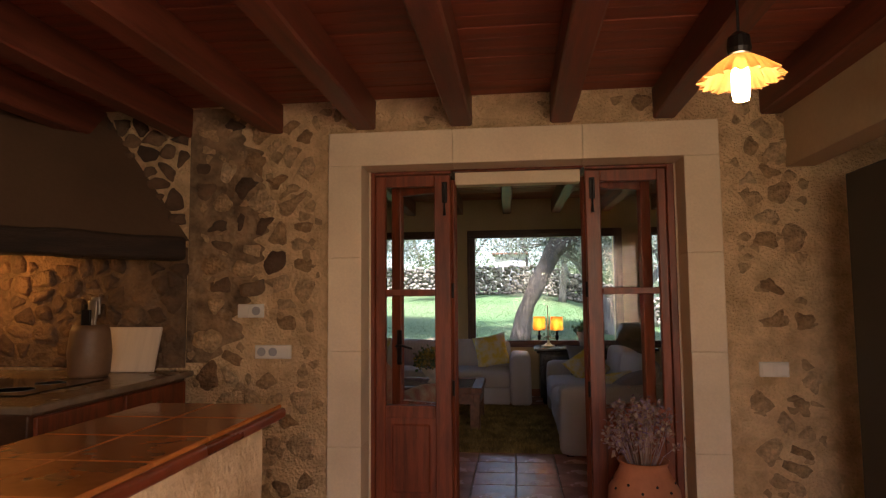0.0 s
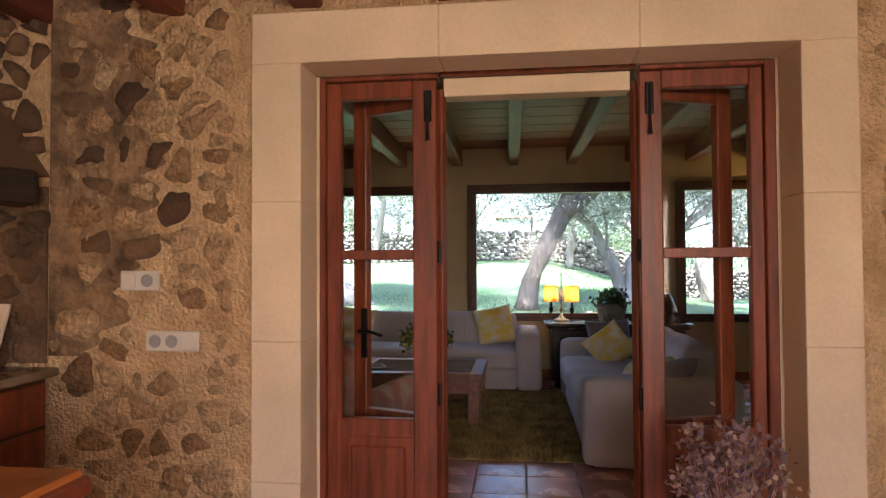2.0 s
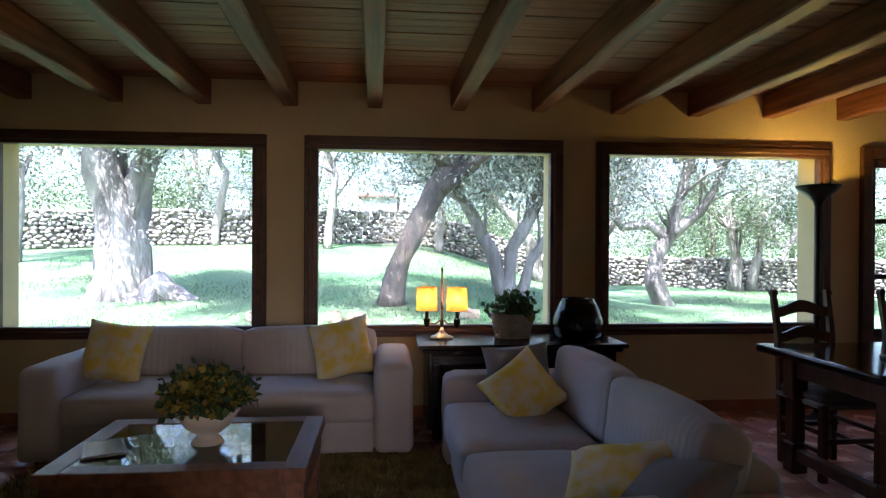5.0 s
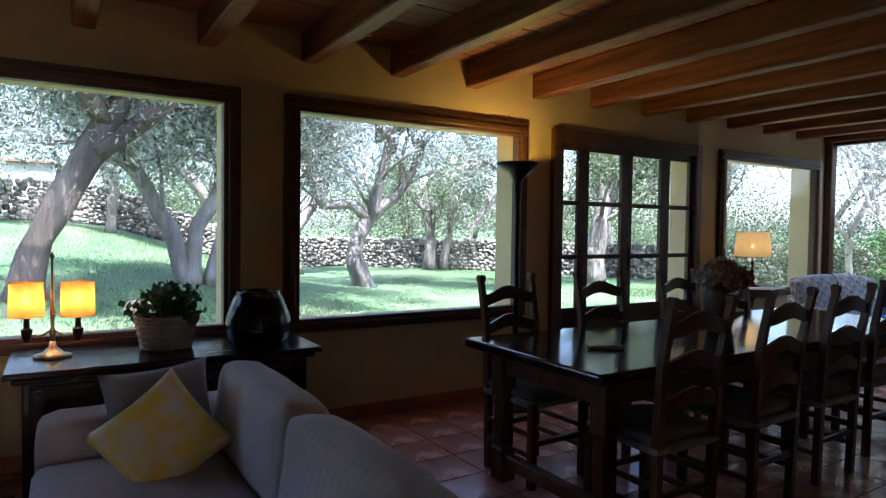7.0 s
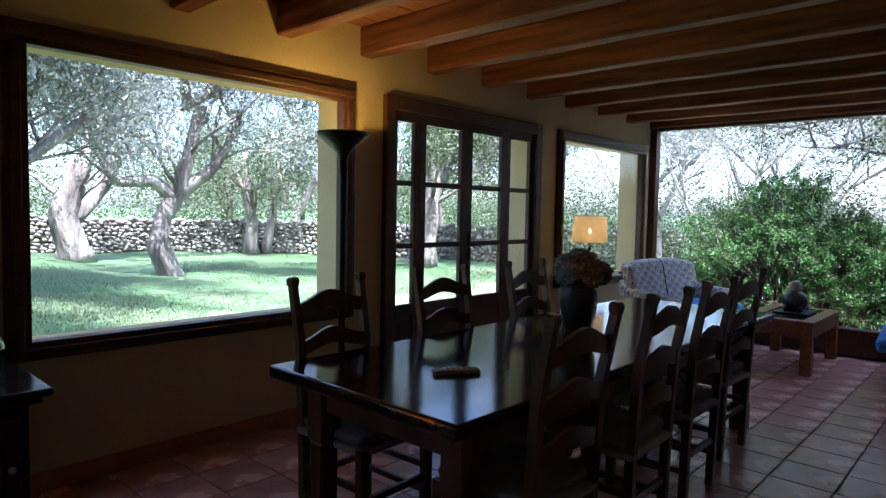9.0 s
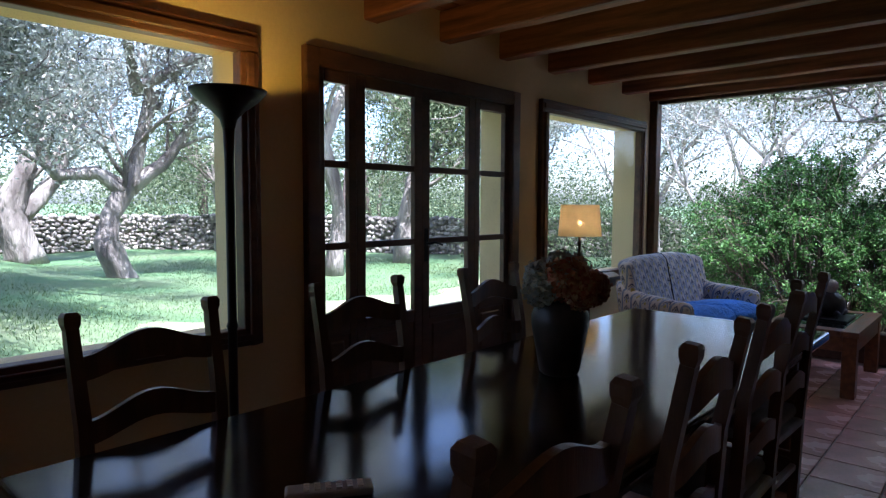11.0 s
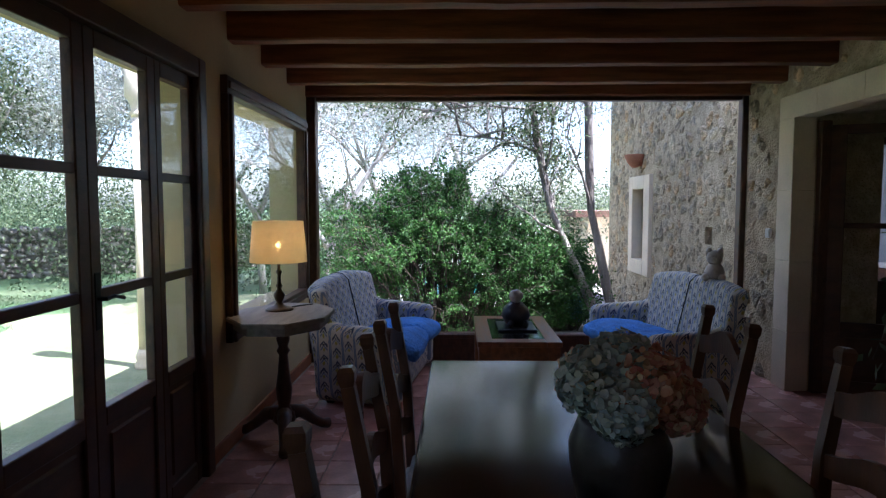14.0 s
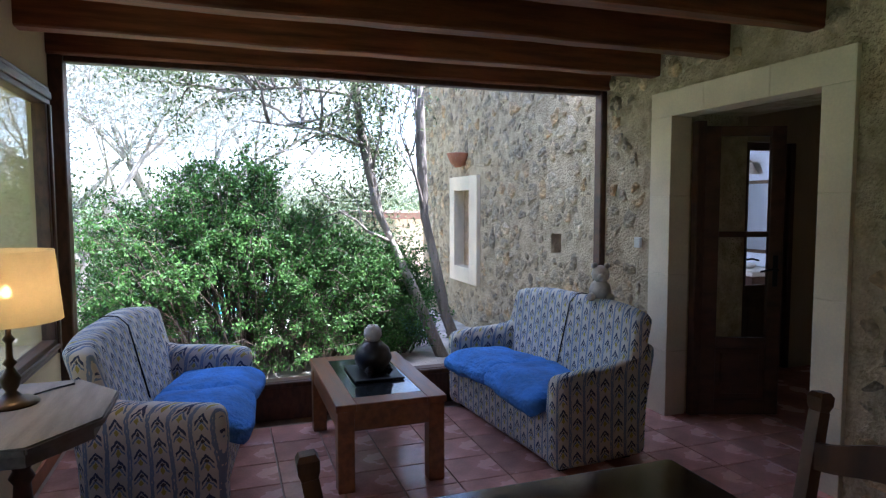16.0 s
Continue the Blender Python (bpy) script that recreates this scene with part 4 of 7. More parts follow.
part("bracket", tube([(0, -0.08, 0.1), (0, -0.03, 0.16), (0, 0, 0.13)], [0.01, 0.01, 0.01], 8), BRASS, vl)


# ---- kitchen things ----
island = thing("kitchen_island", (0, 0, 0), "plastered kitchen island with an orange tiled top", "kitchen island")
bm = box(-2.38, -1.96, -1.0, 2.08, 0, 0.845, 0.02, 2)
bmesh.ops.subdivide_edges(bm, edges=[e for e in bm.edges if e.calc_length() > 0.3], cuts=8, use_grid_fill=True)
for v in bm.verts:
    v.co += 0.008 * noise.noise_vector(v.co * 4)
part("body", bm, LIME, island, "cream rough plaster")
bm = box(-2.47, -1.90, -1.05, 2.15, 0.845, 0.885, 0.012, 3)
part("edge_trim", bm, COUNTER_EDGE, island, "red-brown rounded edge")
for i in range(11):
    for j in range(2):
        part("tile", box(-2.455 + 0.271 * j + 0.002, -2.455 + 0.271 * (j + 1) - 0.002, -1.03 + 0.288 * i + 0.002, -1.03 + 0.288 * (i + 1) - 0.002, 0.88, 0.898, 0.004, 1), COUNTER_TILE, island)

cabinet = thing("kitchen_cabinet", (0, 0, 0), "dark wooden kitchen base cabinet below the hob", "cabinet")
part("body", box(-4.68, -2.97, 2.12, 3.33, 0, 0.85, 0.004), DARKWOOD, cabinet)
for i in range(2):
    y0 = 2.15 + 0.59 * i
    d = part("drawer_front", box(-2.972, -2.952, y0, y0 + 0.57, 0.66, 0.83, 0.005), REDWOOD, cabinet)
    part("knob", lathe([(0.012, 0), (0.008, 0.012), (0.014, 0.02), (0.0, 0.03)], 10, at=(0, 0, 0)), BRASS, d).matrix_basis = pose(-2.952, y0 + 0.28, 0.745, 0, 90, 0)
    bm = box(-2.972, -2.952, y0, y0 + 0.57, 0.1, 0.645, 0.005)
    box(-2.955, -2.945, y0 + 0.08, y0 + 0.49, 0.18, 0.565, 0.006, 1, bm)
    part("door", bm, REDWOOD, cabinet)
T(finish("worktop", box(-4.69, -2.92, 2.08, 3.345, 0.85, 0.885, 0.008, 2), MARBLE), "brown marble worktop beside the stone wall", "worktop")
hob = thing("hob", (-3.55, 2.6, 0.885), "black glass cooking hob set on the worktop", "hob")
part("glass", box(-0.38, 0.38, -0.28, 0.28, 0.0, 0.006, 0.002), HOB, hob)
for a, b, r in ((-0.2, 0.12, 0.09), (0.2, 0.12, 0.07), (-0.2, -0.12, 0.07), (0.2, -0.12, 0.09)):
    part("ring", lathe([(r, 0.0062), (r, 0.0072), (r - 0.004, 0.0072), (r - 0.004, 0.0062)], 28, at=(a, b, 0)), GREY_PLASTIC, hob)
hood = thing("range_hood", (0, 0, 0), "plastered corner hood on a blackened old beam", "range hood")
bm = bmesh.new()
lo = [bm.verts.new(p) for p in ((-2.97, 3.345, 1.66), (-3.95, 1.98, 1.66), (-4.695, 1.98, 1.66), (-4.695, 3.345, 1.66))]
hi = [bm.verts.new(p) for p in ((-3.55, 3.345, 2.479), (-4.2, 2.5, 2.479), (-4.695, 2.5, 2.479), (-4.695, 3.345, 2.479))]
for i in range(4):
    bm.faces.new((lo[i], lo[(i + 1) % 4], hi[(i + 1) % 4], hi[i]))
bm.faces.new(hi)
part("chimney", bm, HOOD_PLASTER, hood)
bm = box(0, 1.72, -0.09, 0.09, 0, 0.14, 0.02, 2)
bmesh.ops.subdivide_edges(bm, edges=[e for e in bm.edges if e.calc_length() > 0.5], cuts=12)
for v in bm.verts:
    v.co += 0.012 * noise.noise_vector(v.co * 5)
b = part("beam", bm, OLD_BEAM, hood, "rough blackened wooden beam")
b.matrix_basis = pose(-2.99, 3.28, 1.535, 0, 0, 180 + 54.4)
part("lamp_strip", box(-3.85, -3.65, 2.9, 3.0, 1.60, 1.63, 0.006), WHITE_PLASTIC, hood)

jar = thing("utensil_jar", (-3.36, 3.02, 0.885), "brown stoneware jar holding dark cooking utensils", "jar")
part("body", lathe([(0.09, 0), (0.105, 0.02), (0.112, 0.14), (0.1, 0.25), (0.088, 0.285), (0.08, 0.285), (0.09, 0.2), (0.0, 0.02)], 28), JAR_CLAY, jar, smooth=True)
for i, (a, b, h) in enumerate(((0.02, 0.01, 0.44), (-0.03, 0.02, 0.4), (0.03, -0.03, 0.42), (0.0, -0.04, 0.37))):
    bm = tube([(a * 0.6, b * 0.6, 0.03), (a, b, h - 0.09)], [0.006, 0.006], 8)
    box(a - 0.028, a + 0.028, b - 0.006, b + 0.006, h - 0.1, h, 0.006, 2, bm)
    part("utensil", bm, BLACK if i % 2 else STEEL, jar)
board = thing("cutting_board", (-3.3, 3.21, 0.885), "white plastic cutting board leaning on the stone wall", "cutting board")
bm = box(-0.205, -0.165, -0.009, 0.009, 0, 0.27, 0.008, 2)
box(-0.165, -0.14, -0.009, 0.009, 0, 0.06, 0.006, 1, bm)
box(-0.165, -0.14, -0.009, 0.009, 0.2, 0.27, 0.006, 1, bm)
box(-0.14, 0.205, -0.009, 0.009, 0, 0.27, 0.008, 2, bm)
ob = part("slab", bm, BOARD_PLASTIC, board)
ob.matrix_basis = pose(0, 0, 0.002, -18, 0, 0)


def wall_plate(name, x0, x1, z0, z1, y, face, kind_of, label, parts):
    t = thing(name, ((x0 + x1) / 2, y, (z0 + z1) / 2), label, kind_of)
    w, h = (x1 - x0) / 2, (z1 - z0) / 2
    part("plate", box(-w, w, -0.009, 0.009, -h, h, 0.005, 2), WHITE_PLASTIC, t)
    for k, cx in parts:
        if k == "socket":
            bm = lathe([(0.026, 0.0), (0.024, 0.003), (0.021, 0.003), (0.02, -0.001)], 18)
            part("socket", bm, GREY_PLASTIC, t).matrix_basis = pose(cx, face * 0.0095, 0, -90 * face, 0, 0)
        else:
            part("rocker", box(cx - 0.03, cx + 0.03, face * 0.012 - 0.003, face * 0.012 + 0.003, -h * 0.75, h * 0.75, 0.002), WHITE_PLASTIC, t)


wall_plate("wall_socket", -2.65, -2.49, 1.195, 1.275, 3.338, -1, "socket", "white wall socket set in the stone wall", [("rocker", -0.04), ("socket", 0.035)])
wall_plate("wall_socket", -2.54, -2.32, 0.955, 1.035, 3.338, -1, "socket", "white triple wall socket set in the stone wall", [("socket", -0.07), ("socket", 0.0), ("rocker", 0.07)])
wall_plate("light_switch", 0.28, 0.43, 0.865, 0.945, 3.338, -1, "switch", "white double light switch on the stone wall", [("rocker", -0.037), ("rocker", 0.037)])
wall_plate("light_switch", 6.84, 6.92, 1.19, 1.27, 4.315, 1, "switch", "small white light switch by the doorway", [("rocker", 0.0)])

# east side of the kitchen: plaster header over a niche with the fridge
bm = box(0.47, 0.62, -2.4, 3.345, 2.0, 2.478)
box(0.47, 0.62, -2.4, -1.8, 0, 2.0, bm=bm)
box(0.47, 0.62, -0.6, 0.6, 0, 2.0, bm=bm)
box(0.47, 0.62, -1.8, -0.6, 0, 0.9, bm=bm)
box(0.40, 0.47, 0.6, 2.3, 2.06, 2.2, 0.03, 2, bm)
T(finish("kitchen_header", bm, WHITE_PLASTER), "cream plaster header over the fridge niche", "wall", kind="structure")
fridge = thing("fridge", (0.98, 2.2, 0), "tall dark grey fridge in the kitchen niche", "fridge")
part("body", box(-0.36, 0.42, -0.75, 0.75, 0.03, 1.9, 0.01, 2), FRIDGE, fridge)
for i in range(2):
    d = part("door", box(-0.41, -0.365, -0.745 + 0.75 * i, -0.005 + 0.75 * i, 0.05, 1.88, 0.01, 2), FRIDGE, fridge)
    y = -0.06 if i == 0 else 0.06
    part("handle", tube([(-0.42, y, 0.45), (-0.455, y, 0.47), (-0.455, y, 1.15), (-0.42, y, 1.17)], [0.01] * 4, 8), STEEL, d, "steel bar handle")

pend = thing("pendant_lamp", (-0.36, 1.60, 1.955), "frilled amber glass pendant lamp on a cord", "pendant lamp")
part("shade", lathe([(0.028, 0.03), (0.045, 0.022), (0.075, 0.0), (0.098, -0.028), (0.108, -0.042)], 128, wave=lambda a, z: max(0, 0.01 - z) * 1.7 * math.sin(11 * a) + max(0, 0.01 - z) * 1.5 * math.sin(25 * a + 1) + max(0, 0.01 - z) * 0.8 * math.sin(43 * a)), SHADE_GLASS, pend, smooth=True)
part("cap", lathe([(0.012, 0.1), (0.03, 0.085), (0.034, 0.05), (0.03, 0.035)], 16), BLACK, pend)
part("cord", tube([(0, 0, 0.09), (0, 0, 0.523)], [0.004, 0.004], 6), BLACK, pend)
part("bulb", lathe([(0.0, -0.105), (0.02, -0.1), (0.024, -0.08), (0.024, -0.02), (0.015, 0.02)], 16), BULB, pend, smooth=True)

urn = thing("flower_urn", (-0.38, 3.13, 0), "terracotta urn of dried flowers beside the door", "urn")
part("pot", lathe([(0.11, 0), (0.15, 0.06), (0.185, 0.2), (0.175, 0.33), (0.125, 0.42), (0.115, 0.445), (0.13, 0.47), (0.115, 0.47), (0.1, 0.43), (0.02, 0.2)], 36), CLAY, urn, smooth=True)
for i in range(14):
    a = 2 * math.pi * i / 14
    r, z = (0.154, 0.375) if i % 2 else (0.166, 0.345)
    ob = part("hole", lathe([(0.007, 0), (0.007, 0.004), (0.0, 0.004)], 8), BLACK, urn)
    ob.matrix_basis = pose(r * math.cos(a), r * math.sin(a), z, 0, 65, math.degrees(a))
rg = np.random.default_rng(61)
bm = bmesh.new()
heads = []
for i in range(70):
    a, r, h = rg.uniform(0, 6.28), rg.uniform(0.03, 0.19), rg.uniform(0.58, 0.78)
    p = Vector((r * math.cos(a), r * math.sin(a), h - 0.4 * r))
    tube([(0.3 * p.x, 0.3 * p.y, 0.4), (0.6 * p.x, 0.6 * p.y, 0.5), p], [0.0025, 0.002, 0.0015], 4, bm)
    heads.append(np.array(p) + rg.normal(0, 0.018, (16, 3)))
part("stems", bm, DRIED, urn)
fl = leaves("blossom", np.concatenate(heads), DRIED, 0.024, 0.015, 62)
fl.parent = urn

# ---- living room ----
rug = thing("shag_rug", (0, 0, 0.002), "olive-brown long-pile shag rug on the tiles", "rug")
part("backing", box(-3.1, -0.64, 5.15, 7.35, 0.0, 0.012, 0.004), RUG, rug)
rg = np.random.default_rng(71)
n = 42000
c = np.stack([rg.uniform(-3.12, -0.62, n), rg.uniform(5.13, 7.37, n), np.full(n, 0.01)], 1)
d = np.stack([rg.normal(0, 0.018, n), rg.normal(0, 0.018, n), rg.uniform(0.02, 0.045, n)], 1)
s = rg.normal(0, 0.004, (n, 3))
s[:, 2] = 0
me = bpy.data.meshes.new("shag_wool")
me.from_pydata(np.stack([c - s, c + s, c + d], 1).reshape(-1, 3).tolist(), [], np.arange(3 * n).reshape(-1, 3).tolist())
me.materials.append(RUG)
pile = new("shag_wool", me)
pile.parent = rug
tagged(pile, kind="stuff")


def sofa(name, at, rz, w, d, label, split, arm=0.25, arm_h=0.60, seat_h=0.43, back_h=0.74, seed=1.0):
    """Faces +y, centred on its width; front at y = 0, back at y = -d."""
    t = thing(name, at, label, "sofa", rz)
    part("base", soft(w - 2 * arm, d - 0.05, 0.22, 0.03, 5, m=Matrix.Translation((0, -d / 2, 0.03))), LINEN, t, smooth=True)
    for s2 in (-1, 1):
        part("armrest", soft(arm, d, arm_h - 0.02, 0.055, 8, 0.012, seed + s2, m=Matrix.Translation((s2 * (w / 2 - arm / 2), -d / 2, 0.02))), LINEN, t, smooth=True)
    part("back_frame", soft(w - 2 * arm, 0.18, back_h - 0.1, 0.05, 7, 0.01, seed, m=Matrix.Translation((0, -d + 0.09, 0.03))), LINEN, t, smooth=True)
    inner = w - 2 * arm
    xs = [-inner / 2] + [-inner / 2 + inner * f for f in split] + [inner / 2]
    for a, b in zip(xs, xs[1:]):
        part("seat_cushion", soft(b - a - 0.006, d - 0.28, 0.2, 0.05, 9, 0.018, seed + a, m=Matrix.Translation(((a + b) / 2, -(d - 0.28) / 2 + 0.012, seat_h - 0.2))), LINEN, t, smooth=True)
        m = Matrix.Translation(((a + b) / 2, -d + 0.24, seat_h - 0.01)) @ pose(0, 0, 0, 9, 0, 0)
        part("back_cushion", soft(b - a - 0.008, 0.19, back_h - seat_h + 0.07, 0.05, 9, 0.022, seed + b, m=m), LINEN_RIB, t, smooth=True)
    for a in (-1, 1):
        for b in (0.08, d - 0.08):
            part("foot", box(a * (w / 2 - 0.12) - 0.03, a * (w / 2 - 0.12) + 0.03, -b - 0.03, -b + 0.03, 0, 0.05, 0.004), CONSOLEWOOD, t)
    return t


sofa("sofa", (-2.05, 7.28, 0), 180, 2.4, 0.92, "pale grey linen sofa below the garden windows", (0.5,), seed=1.0, back_h=0.69)
sofa("sofa", (-0.67, 6.14, 0), 90, 2.30, 0.96, "pale grey linen sofa with its back to the dining table", (0.5,), seed=4.0, arm_h=0.57, back_h=0.70)


def cushion(name, at, rx, ry, rz, size, material, label, seed):
    ob = finish(name, pillow(size, 0.15, seed), material, True)
    ob.matrix_world = pose(*at) @ pose(0, 0, 0, 0, 0, rz) @ pose(0, 0, 0, rx, 0, 0) @ pose(0, 0, 0, 0, 0, ry)
    return T(ob, label, "cushion")


cushion("scatter_cushion", (-1.33, 7.72, 0.64), 68, 12, 0, 0.42, YELLOW_CLOTH, "yellow tie-dye cushion leaning on the sofa back", 1)
cushion("scatter_cushion", (-2.85, 7.72, 0.63), 66, -8, 5, 0.42, YELLOW_CLOTH, "yellow tie-dye cushion at the sofa's far end", 2)
cushion("scatter_cushion", (-0.24, 6.93, 0.575), 70, 3, 8, 0.42, GREY_CLOTH, "plain grey cushion against the sofa's arm", 3)
cushion("scatter_cushion", (-0.27, 6.72, 0.555), 62, 40, -14, 0.38, YELLOW_CLOTH, "yellow tie-dye cushion tipped on its corner", 4)
cushion("scatter_cushion", (-0.2, 5.45, 0.50), 30, 30, -60, 0.44, YELLOW_CLOTH, "yellow and grey patterned cushion slumped on the sofa", 5)
cushion("scatter_cushion", (-0.14, 5.25, 0.52), 38, 25, -100, 0.42, GREY_CLOTH, "grey striped cushion slumped on the sofa", 6)

plaid = thing("armchair", (-2.12, 4.78, 0), "armchair covered in a pink plaid throw", "armchair", -20)
part("seat", soft(0.72, 0.7, 0.42, 0.08, 8, 0.03, 3, m=Matrix.Translation((0, 0, 0.02))), PLAID, plaid, smooth=True)
part("backrest", soft(0.74, 0.22, 0.84, 0.1, 9, 0.04, 5, m=Matrix.Translation((0, -0.36, 0.02)) @ pose(0, 0, 0, 6, 0, 0)), PLAID, plaid, smooth=True)
for s2 in (-1, 1):
    part("armrest", soft(0.17, 0.72, 0.58, 0.08, 8, 0.02, 6 + s2, m=Matrix.Translation((s2 * 0.37, 0, 0.02))), PLAID, plaid, smooth=True)

ct = thing("coffee_table", (-1.91, 6.375, 0.012), "square wooden coffee table with a glass top", "coffee table")
for a in (-1, 1):
    part("frame_rail", box(a * 0.5 - 0.05, a * 0.5 + 0.05, -0.41, 0.41, 0.35, 0.41, 0.006, 2), PALEWOOD, ct)
    part("frame_rail", box(-0.45, 0.45, a * 0.36 - 0.05, a * 0.36 + 0.05, 0.35, 0.41, 0.006, 2), PALEWOOD, ct)
    part("apron", box(-0.47, 0.47, a * 0.385 - 0.015, a * 0.385 + 0.015, 0.25, 0.35, 0.003), PALEWOOD, ct)
    part("apron", box(a * 0.52 - 0.015, a * 0.52 + 0.015, -0.37, 0.37, 0.25, 0.35, 0.003), PALEWOOD, ct)
    for b in (-1, 1):
        part("leg", box(a * 0.48 - 0.05, a * 0.48 + 0.05, b * 0.34 - 0.05, b * 0.34 + 0.05, 0, 0.35, 0.008, 2), PALEWOOD, ct)
part("shelf", box(-0.47, 0.47, -0.33, 0.33, 0.27, 0.285, 0.003), PALEWOOD, ct)
part("glass_top", box(-0.45, 0.45, -0.31, 0.31, 0.396, 0.406, 0.002), TABLE_GLASS, ct, "clear glass panel")
bowl = thing("flower_bowl", (-1.87, 6.36, 0.42), "white footed bowl of yellow-green flowers", "flower bowl")
part("bowl", lathe([(0.075, 0), (0.065, 0.02), (0.045, 0.035), (0.1, 0.08), (0.155, 0.16), (0.15, 0.165), (0.09, 0.09), (0.0, 0.06)], 28), WHITE_PLASTIC, bowl, smooth=True)
rg = np.random.default_rng(81)
u = rg.normal(0, 1, (150, 3))
u /= np.linalg.norm(u, axis=1)[:, None]
u[:, 2] = np.abs(u[:, 2])
c = u * rg.uniform(0.1, 0.22, (150, 1)) * np.array([1, 1, 0.8]) + np.array([0, 0, 0.18])
c = np.repeat(c, 9, 0) + rg.normal(0, 0.018, (1350, 3))
bm = bmesh.new()
for i in range(0, 150, 4):
    tube([(0, 0, 0.08), Vector(c[i * 9])], [0.003, 0.002], 4, bm)
part("stems", bm, HOUSE_LEAF, bowl)
fl = leaves("leaves", c[:700], HOUSE_LEAF, 0.045, 0.03, 82)
fl.parent = bowl
fl = leaves("blossom", c[650:], YELLOW_LEAF, 0.04, 0.034, 83)
fl.parent = bowl
tab = thing("tablet", (-2.31, 6.28, 0.422), "black glass tablet lying on the coffee table", "tablet", 25)
part("case", box(-0.09, 0.09, -0.125, 0.125, 0, 0.008, 0.003, 2), GREY_PLASTIC, tab)
part("screen", box(-0.08, 0.08, -0.115, 0.115, 0.0085, 0.0095), HOB, tab)

con = thing("console_table", (-0.065, 7.86, 0), "black-brown carved wooden sideboard below the window", "sideboard")
part("top", box(-0.74, 0.74, -0.31, 0.31, 0.645, 0.676, 0.01, 3), CONSOLEWOOD, con)
part("cornice", box(-0.71, 0.71, -0.285, 0.29, 0.615, 0.645, 0.012, 2), CONSOLEWOOD, con)
part("body", box(-0.67, 0.67, -0.25, 0.27, 0.08, 0.615, 0.006), CONSOLEWOOD, con)
for i in range(3):
    x0 = -0.64 + 0.43 * i
    bm = box(x0, x0 + 0.42, -0.268, -0.25, 0.12, 0.6, 0.005)
    box(x0 + 0.06, x0 + 0.36, -0.28, -0.266, 0.18, 0.54, 0.014, 2, bm)
    d = part("door", bm, CONSOLEWOOD, con)
    part("knob", lathe([(0.01, 0), (0.014, 0.015), (0.0, 0.024)], 10), BRASS, d).matrix_basis = pose(x0 + 0.385, -0.268, 0.38, 90, 0, 0)
for a in (-1, 1):
    for b in (-0.2, 0.22):
        part("foot", lathe([(0.03, 0), (0.045, 0.03), (0.03, 0.07), (0.04, 0.08)], 14, at=(a * 0.6, b, 0)), CONSOLEWOOD, con)

cl = thing("candelabra_lamp", (-0.615, 7.90, 0.677), "brass two-armed table lamp with amber shades", "table lamp", -12)
part("base", lathe([(0.085, 0), (0.085, 0.012), (0.05, 0.022), (0.018, 0.05), (0.012, 0.08)], 28), BRASS, cl, smooth=True)
part("stem", lathe([(0.01, 0.07), (0.016, 0.12), (0.008, 0.15), (0.012, 0.22), (0.007, 0.26), (0.006, 0.49), (0.014, 0.505), (0.0, 0.53)], 14), BRASS, cl, smooth=True)
for a in (-1, 1):
    arm_ = part("arm", tube([(0, 0, 0.14), (a * 0.05, 0, 0.105), (a * 0.09, 0, 0.11), (a * 0.112, 0, 0.14)], [0.006] * 4, 8), BRASS, cl)
    part("candle_cup", lathe([(0.012, 0.08), (0.022, 0.1), (0.026, 0.14), (0.014, 0.15), (0.012, 0.24)], 14, at=(a * 0.112, 0, 0)), BLACK, cl)
    part("shade", lathe([(0.078, 0.205), (0.076, 0.29), (0.074, 0.375)], 28, wave=lambda q, z: 0.0), SHADE_AMBER, cl, smooth=True).matrix_basis = pose(a * 0.112, 0, 0)
    part("bulb", lathe([(0.0, 0.25), (0.016, 0.27), (0.02, 0.295), (0.0, 0.33)], 12, at=(a * 0.112, 0, 0)), BULB, cl, smooth=True)

pl = thing("planter", (-0.09, 7.88, 0.677), "white-washed wicker planter with a trailing green plant", "planter")
for k in range(11):
    z, r = 0.012 + 0.0165 * k, 0.122 + 0.0035 * k
    pts = [(r * (1 + 0.025 * (1 if (i + k) % 2 else -1)) * math.cos(2 * math.pi * i / 28), 0.8 * r * (1 + 0.025 * (1 if (i + k) % 2 else -1)) * math.sin(2 * math.pi * i / 28), z) for i in range(29)]
    part("wicker_band", tube(pts, [0.0095] * 29, 5), WICKER, pl)
part("basket", box(-0.11, 0.11, -0.085, 0.085, 0.004, 0.165, 0.02, 2), WICKER, pl)
rg = np.random.default_rng(91)
c = np.repeat(np.stack([rg.normal(0, 0.085, 120), rg.normal(0, 0.065, 120), rg.uniform(0.18, 0.33, 120)], 1), 4, 0) + rg.normal(0, 0.014, (480, 3))
lv = leaves("leaves", c, HOUSE_LEAF, 0.04, 0.036, 92)
lv.parent = pl
bm = bmesh.new()
for i in range(0, 480, 10):
    tube([(c[i][0] * 0.5, c[i][1] * 0.5, 0.15), c[i]], [0.002, 0.0015], 4, bm)
part("stems", bm, HOUSE_LEAF, pl)
vs = thing("black_vase", (0.40, 7.86, 0.677), "big-bellied glossy black ceramic vase", "vase")
part("body", lathe([(0.13, 0), (0.165, 0.02), (0.185, 0.09), (0.18, 0.14), (0.14, 0.25), (0.118, 0.285), (0.125, 0.295), (0.11, 0.298), (0.1, 0.27), (0.02, 0.05)], 40), BLACK_GLAZE, vs, smooth=True)

